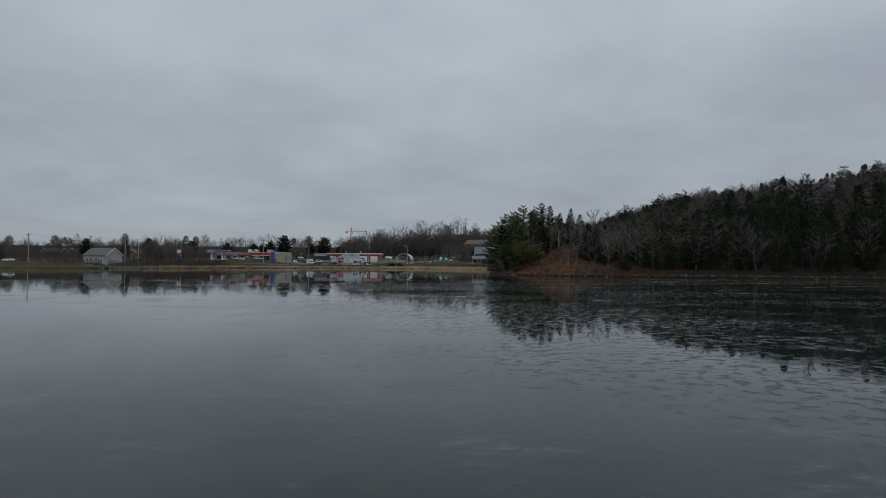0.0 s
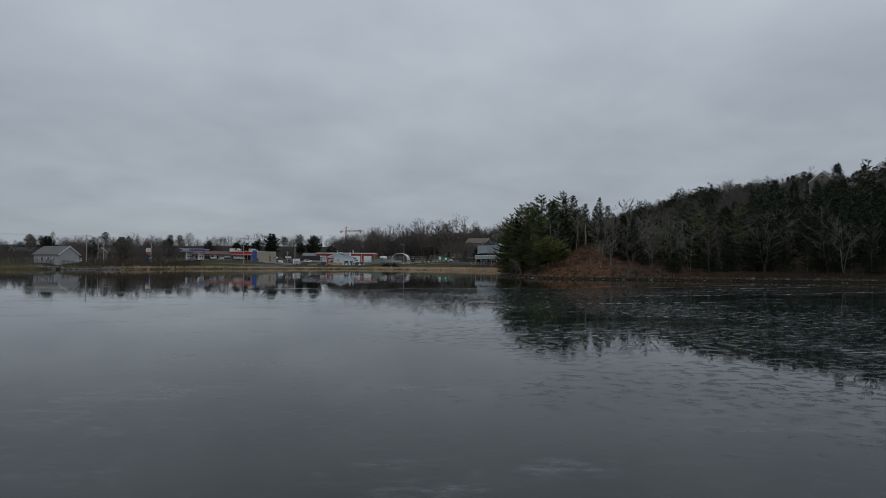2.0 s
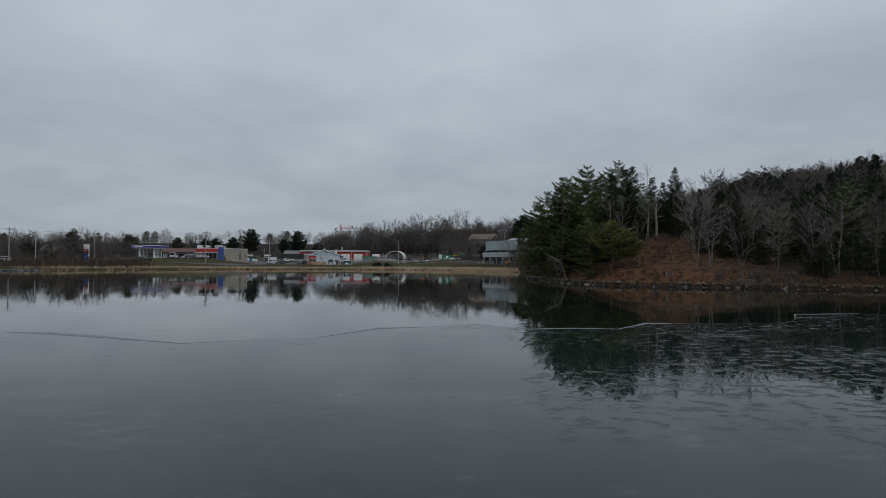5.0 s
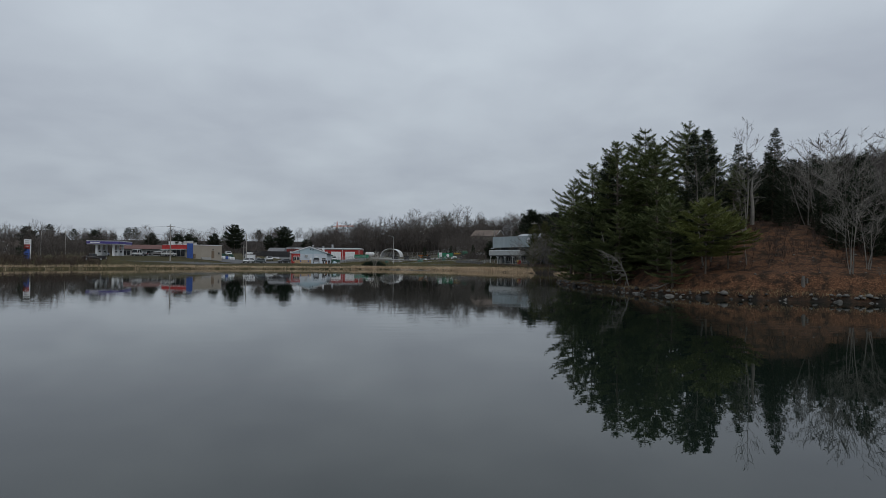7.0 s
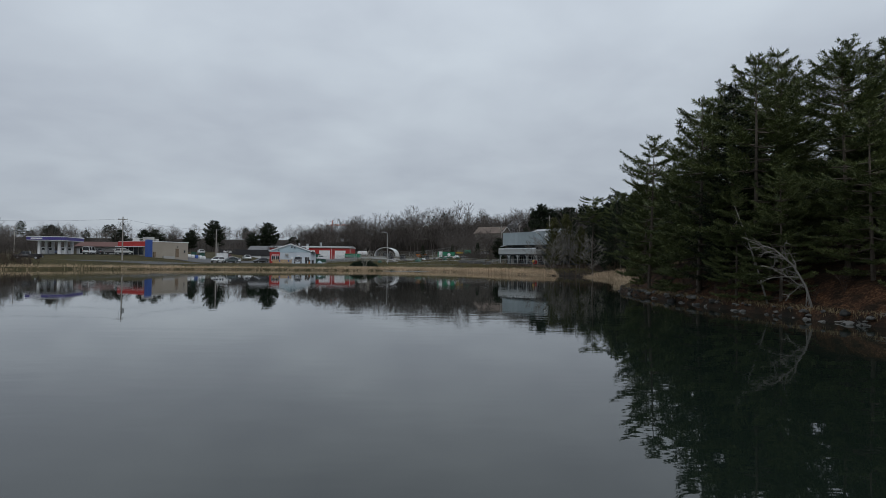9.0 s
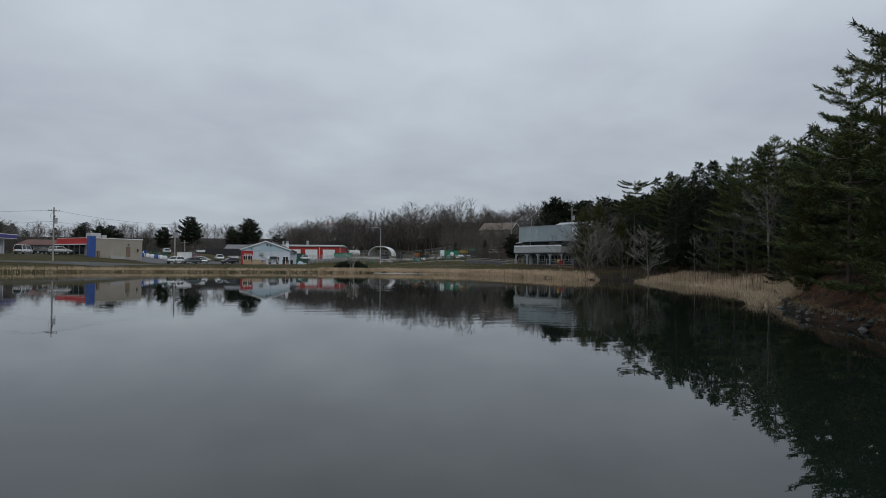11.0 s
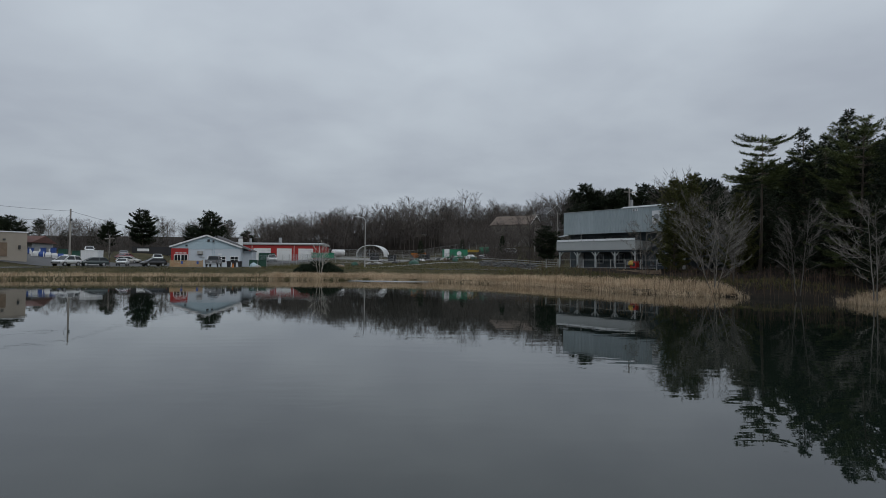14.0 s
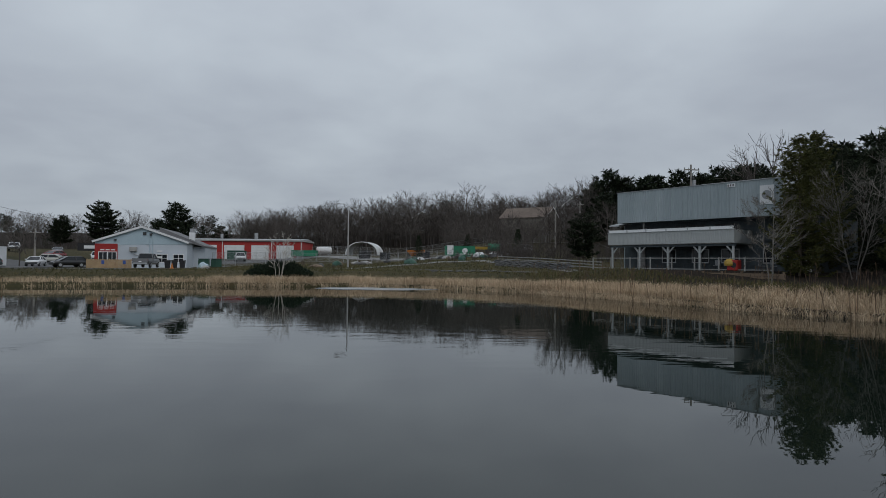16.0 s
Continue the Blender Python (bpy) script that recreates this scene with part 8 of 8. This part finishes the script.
brush("brush", (-62, 398, 60, 440), 500, lambda x, y, d, rs: d > 30, 3.4, 28, M_BAREDARK, "dark thicket under the leafless woods", 8)
brush("brush", (-290, 240, -118, 345), 1500, lambda x, y, d, rs: d > 30, 3.4, 29, M_BAREDARK, "dark thicket behind the lake road", 8)
brush("brush", (-2, 286, 26, 338), 420, lambda x, y, d, rs: (d > 20) & (rs.random(len(x)) < 0.4 + 0.6 * wobble(x, y, 5.0, 2.0)), 1.6, 34, M_BAREDARK, "dark leafless thicket on the slope behind the yard", 8)
brush("brush", (5, 283, 24, 306), 300, lambda x, y, d, rs: (d > 18) & (rs.random(len(x)) < 0.4 + 0.6 * wobble(x, y, 4.0, 3.0)), 2.6, 35, M_BAREDARK, "tall dark thicket below the house on the slope", 9)
brush("brush", (-30, 284, 14, 318), 520, lambda x, y, d, rs: (d > 20) & (rs.random(len(x)) < 0.3 + 0.7 * wobble(x, y, 4.0, 6.0)), 0.7, 26, M_SHRUB, "weeds and leafless brush along the yard", 7)

x, y, d, rs = scatter_on(lambda x, y, d, rs: (d > 0.03) & (d < 0.75) & (rs.random(len(x)) < 0.7 + 0.5 * wobble(x, y, 2.2, 5.0)), (11, 110, 75, 186), 420000, 13)
blades("grass", x, y, ground(x, y) - 0.02, 0.24, 0.026, 0.8, M_STRAW, rs, "dry straw-coloured grass along the edge of the point", "grass")
brush("brush", (29, 124.5, 41, 129.5), 420, lambda x, y, d, rs: (d > -0.3) & (d < 1.8), 0.5, 30, M_BARE, "tangle of pale dead sticks at the water's edge", 8)
# birch and dark juniper on the far bank
plant("birch_tree", BIRCHES[2], -21.3, 261.6, 0.88, "slender white birch on the bank", group="birches")


def low_bush(name, x, y, rx, ry, h, n, mat, label, category, seed):
    rs = np.random.default_rng(seed)
    a, r = rs.uniform(0, 6.283, n), np.sqrt(rs.uniform(0, 1, n))
    px, py = np.cos(a) * r * rx, np.sin(a) * r * ry
    top = h * (1 - 0.75 * r ** 2) * (0.8 + 0.35 * wobble(px, py, 0.7, seed))
    pz = top * rs.uniform(0.15, 1.0, n) ** 0.5
    pts = np.stack([px, py, pz], axis=1)
    ways = np.stack([np.cos(a) * 0.6, np.sin(a) * 0.6, np.full(n, 0.8)], axis=1)
    ob = thing(name, pose(x, y, gz(x, y)), label, category)
    part("foliage", needles_mesh("foliage", pts, ways, 0.26, 0.06, 4, mat, rs, 0.6), None, ob)
    st = [(0, 0, 0, math.cos(k) * rx * 0.6, math.sin(k) * ry * 0.6, h * 0.45, 0.05, 0.02) for k in np.arange(0, 6.28, 0.5)]
    part("stems", segments_mesh("stems", st, M_BARK, 4), None, ob)
    return ob


low_bush("juniper", -21.8, 263.6, 3.6, 1.9, 2.0, 4200, M_YEW, "low spreading dark juniper round the birch", "shrub", 31)
for x, y, h, s in ((-8.0, 322, 5.0, 0.0), (2.8, 333, 4.6, 0), (10.5, 309, 5.2, 0)):
    plant("young_spruce", FAR_SPRUCES[1], x, y, h / 11, "small dark spruce beside the yard", group="young spruces")
plant("bare_tree", FAR_OAKS[0], 11.9, 279.0, 0.92, "wide leafless tree on the bank by the slate wall", group="bare trees on the far bank")
plant("pine_tree", PARK_PINES[0], 15.1, 279.0, 0.56, "small dark pine beside the rail fence", group="pines by the car park")
plant("bare_tree", FRONT[0], 16.8, 268.5, 0.7, "leafless tree beside the grey building", group="bare trees on the far bank")
for i, (x, y, s) in enumerate([(17, 330, 0.7), (21, 334, 0.75), (27, 331, 0.8), (13, 339, 0.8), (24, 338, 0.8), (18, 345, 0.8), (-130, 262, 0.9), (-122, 270, 1.0), (-145, 256, 1.0), (-137, 284, 1.1), (-118, 292, 1.0), (-170, 270, 1.1), (-64, 285, 0.55), (-58, 312, 0.6), (-106, 244, 0.75), (-104, 238, 0.7), (-48, 372, 1.1), (-62, 366, 1.2), (-54, 384, 1.15), (-38, 390, 1.1)]):
    plant("bare_tree", FAR_OAKS[i % 3], x, y, s, "leafless brown tree by the road and car park", group="bare trees by the road")
for x, y, s in [(-106.5, 220, 0.42), (-103, 230, 0.38), (-142, 262, 0.62), (-176, 232, 0.6), (-190, 236, 0.8), (-150, 276, 0.75)]:
    plant("pine_tree", FAR_PINES[int(abs(x)) % 2], x, y, s, "dark conifer behind the pavilion", group="pines by the pavilion")

# fallen and dead wood on the point
def dead_branching(seed, line, radii, spans, way, length, mat):
    """A bare pole with drooping side branches and twigs on one flank."""
    rs = np.random.default_rng(seed)
    line = np.array(line, dtype=float)
    wood = [(*line[i], *line[i + 1], radii[i], radii[i + 1]) for i in range(len(line) - 1)]
    fine = []
    for k in range(spans):
        t = (0.16 + 0.72 * (k + rs.uniform(0, 0.8)) / spans) * (len(line) - 1)
        i = int(t)
        p = line[i] + (line[i + 1] - line[i]) * (t - i)
        w = unit(np.array(way) + rs.normal(0, 0.75, 3))
        ln = length * rs.uniform(0.55, 1.1) * (1.1 - 0.5 * t / (len(line) - 1))
        q = p
        for j in range(4):
            w = unit(w + np.array([0, 0, -0.06]) + rs.normal(0, 0.20, 3))
            n = q + w * ln / 4
            wood.append((*q, *n, 0.030 - 0.006 * j, 0.024 - 0.006 * j))
            for g in range(3):
                e = unit(w + rs.normal(0, 0.55, 3))
                m = q + (n - q) * rs.random()
                h = m + e * ln * rs.uniform(0.15, 0.4)
                fine += [(*m, *h, 0.011, 0.007), (*(m * 0.5 + h * 0.5), *(m * 0.5 + h * 0.5 + unit(e + rs.normal(0, 0.7, 3)) * ln * 0.16), 0.008, 0.005)]
            q = n
    return segments_mesh("trunk", wood, mat, 5), segments_mesh("crown", fine, mat, 1)


leaning = dead_branching(133, [(0, 0, -0.2), (-0.22, 0.2, 1.0), (-0.65, 0.5, 2.0), (-1.35, 0.9, 2.8), (-2.4, 1.3, 3.2)], [0.062, 0.056, 0.047, 0.034, 0.012], 14, (-0.85, 0.45, -0.02), 1.7, M_DEADWOOD)
plant("dead_tree", leaning, 15.05, 140.4, 1.0, "pale dead tree bowed over the bank", turn=0)
snapped = dead_branching(136, [(0, 0, -0.2), (-0.2, 0.8, 2.0), (-0.4, 1.6, 3.8), (-0.6, 2.4, 5.4)], [0.05, 0.045, 0.035, 0.012], 5, (-0.6, 0.5, 0.1), 0.8, M_DEADWOOD)
plant("dead_tree", snapped, 14.5, 143.2, 1.0, "thin grey dead stem leaning among the pines", turn=0)
fallen = dead_branching(134, [(0, 0, 0.05), (1.0, -1.2, 0.35), (1.9, -2.4, 0.75), (2.6, -3.2, 1.25)], [0.03, 0.05, 0.07, 0.04], 7, (-0.8, -0.1, 0.0), 0.9, M_DEADWOOD)
plant("driftwood", fallen, 14.3, 138.6, 1.0, "pale fallen branch lying on the bank", "driftwood", "driftwood", 0)
dead = spray_tree(135, 4.2, 1, 0, 0.36, 12, M_DEADWOOD, M_DEADWOOD, 0.008, 0.2, 0.2, 0.9, 0.10)
for x, y, s, a in ((17.0, 222.5, 0.55, 200), (30.5, 127.6, 0.9, 110), (33.0, 126.6, 0.8, 300)):
    plant("driftwood", dead, x, y, s, "pale fallen branch at the water's edge", "driftwood", "driftwood", a, 0.05, (84, 0))

# stones along the point
stones = [lump(500 + k, 0.42, 0.34, 0.30, 0.5) for k in range(6)]
for me in stones:
    me.materials.append(M_ROCK)
rs = np.random.default_rng(77)
made = 0
for i in range(9000):
    x, y = rs.uniform(12, 62), rs.uniform(112, 182)
    d = float(shore_distance(x, y))
    edge = -0.25 < d < 0.25
    slope = 1.5 < d < 9 and 18 < x < 32 and y < 141
    if not (edge and rs.random() < 0.55 or slope and rs.random() < 0.11):
        continue
    s = rs.uniform(0.2, 0.6) * (1.0 if edge else 0.5) + (0.5 if rs.random() < 0.03 else 0)
    ob = new("rock", stones[i % 6])
    ob.matrix_basis = pose(x, y, max(gz(x, y), -0.05) + 0.02, rs.normal(0, 8), rs.normal(0, 8), rs.uniform(0, 360)) @ Matrix.Diagonal((s, s, s * rs.uniform(0.6, 1.0), 1))
    tagged(ob, "rough grey shore rock half in the leaf litter", "rock", "rocks on the point")
    made += 1
    if made >= 290:
        break
dark_stones = [me.copy() for me in stones]
for me in dark_stones:
    me.materials[0] = M_SLATE
for i in range(34):
    x = -122 + i * 0.75
    y = 197.8 + rs.normal(0, 0.8) + 0.25 * max(0, x + 112)
    ob = new("rock", stones[i % 6])
    ob.matrix_basis = pose(x, y, max(gz(x, y), 0) + 0.05, 0, 0, rs.uniform(0, 360)) @ Matrix.Diagonal((1.6, 1.5, 1.3, 1))
    ob.data = dark_stones[i % 6]
    tagged(ob, "dark boulder of the bank before the pavilion", "rock", "boulders by the pavilion")

# small stones along the water's edge
rs = np.random.default_rng(78)
vs, fs = [], []
base_me = lump(520, 0.20, 0.16, 0.13, 0.5)
co = np.array([v.co[:] for v in base_me.vertices])
tri = np.array([p.vertices[:] for p in base_me.polygons])
px, py, pd, rs = scatter_on(lambda x, y, d, rs: (d > -0.12) & (d < 0.30) & (rs.random(len(x)) < 0.75 + 0.5 * wobble(x, y, 1.8, 3.0)), (11, 108, 75, 182), 46000, 79)
px, py = px[:330], py[:330]
for x, y, z in zip(px, py, ground(px, py)):
    a, k = rs.uniform(0, 6.28), rs.uniform(0.35, 0.8) * (1.9 if rs.random() < 0.14 else 1.0)
    c, sn = math.cos(a), math.sin(a)
    v = co * k
    vs.append(np.stack([v[:, 0] * c - v[:, 1] * sn + x, v[:, 0] * sn + v[:, 1] * c + y, v[:, 2] * rs.uniform(0.6, 1.2) + max(z, 0.0) + 0.01], axis=1))
    fs.append(tri + len(co) * (len(vs) - 1))
single("shore_stones", link_mesh("shore_stones", np.concatenate(vs), np.concatenate(fs), None, M_SHORE, True), None, Matrix(), "grey stones strewn along the edge of the point", "stones", kind="stuff")

# thin ice
pts = []
for i in range(48):
    a = 6.2832 * i / 48
    r = 1 + 0.22 * wobble(math.cos(a) * 3, math.sin(a) * 3, 1.0, 3.0)
    pts.append((math.cos(a) * 5.6 * r, math.sin(a) * 2.3 * r))
single("ice_patch", Shape().prism(pts, "z", 0.0, 0.03), material("wet_grey_ice", (0.30, 0.33, 0.36), (0.46, 0.49, 0.51), 0.25, 0.5, 3.0, 0.1, spec=0.5), pose(-10.6, 256.6, 0.004), "flat grey patch of melting ice by the reeds", "ice")
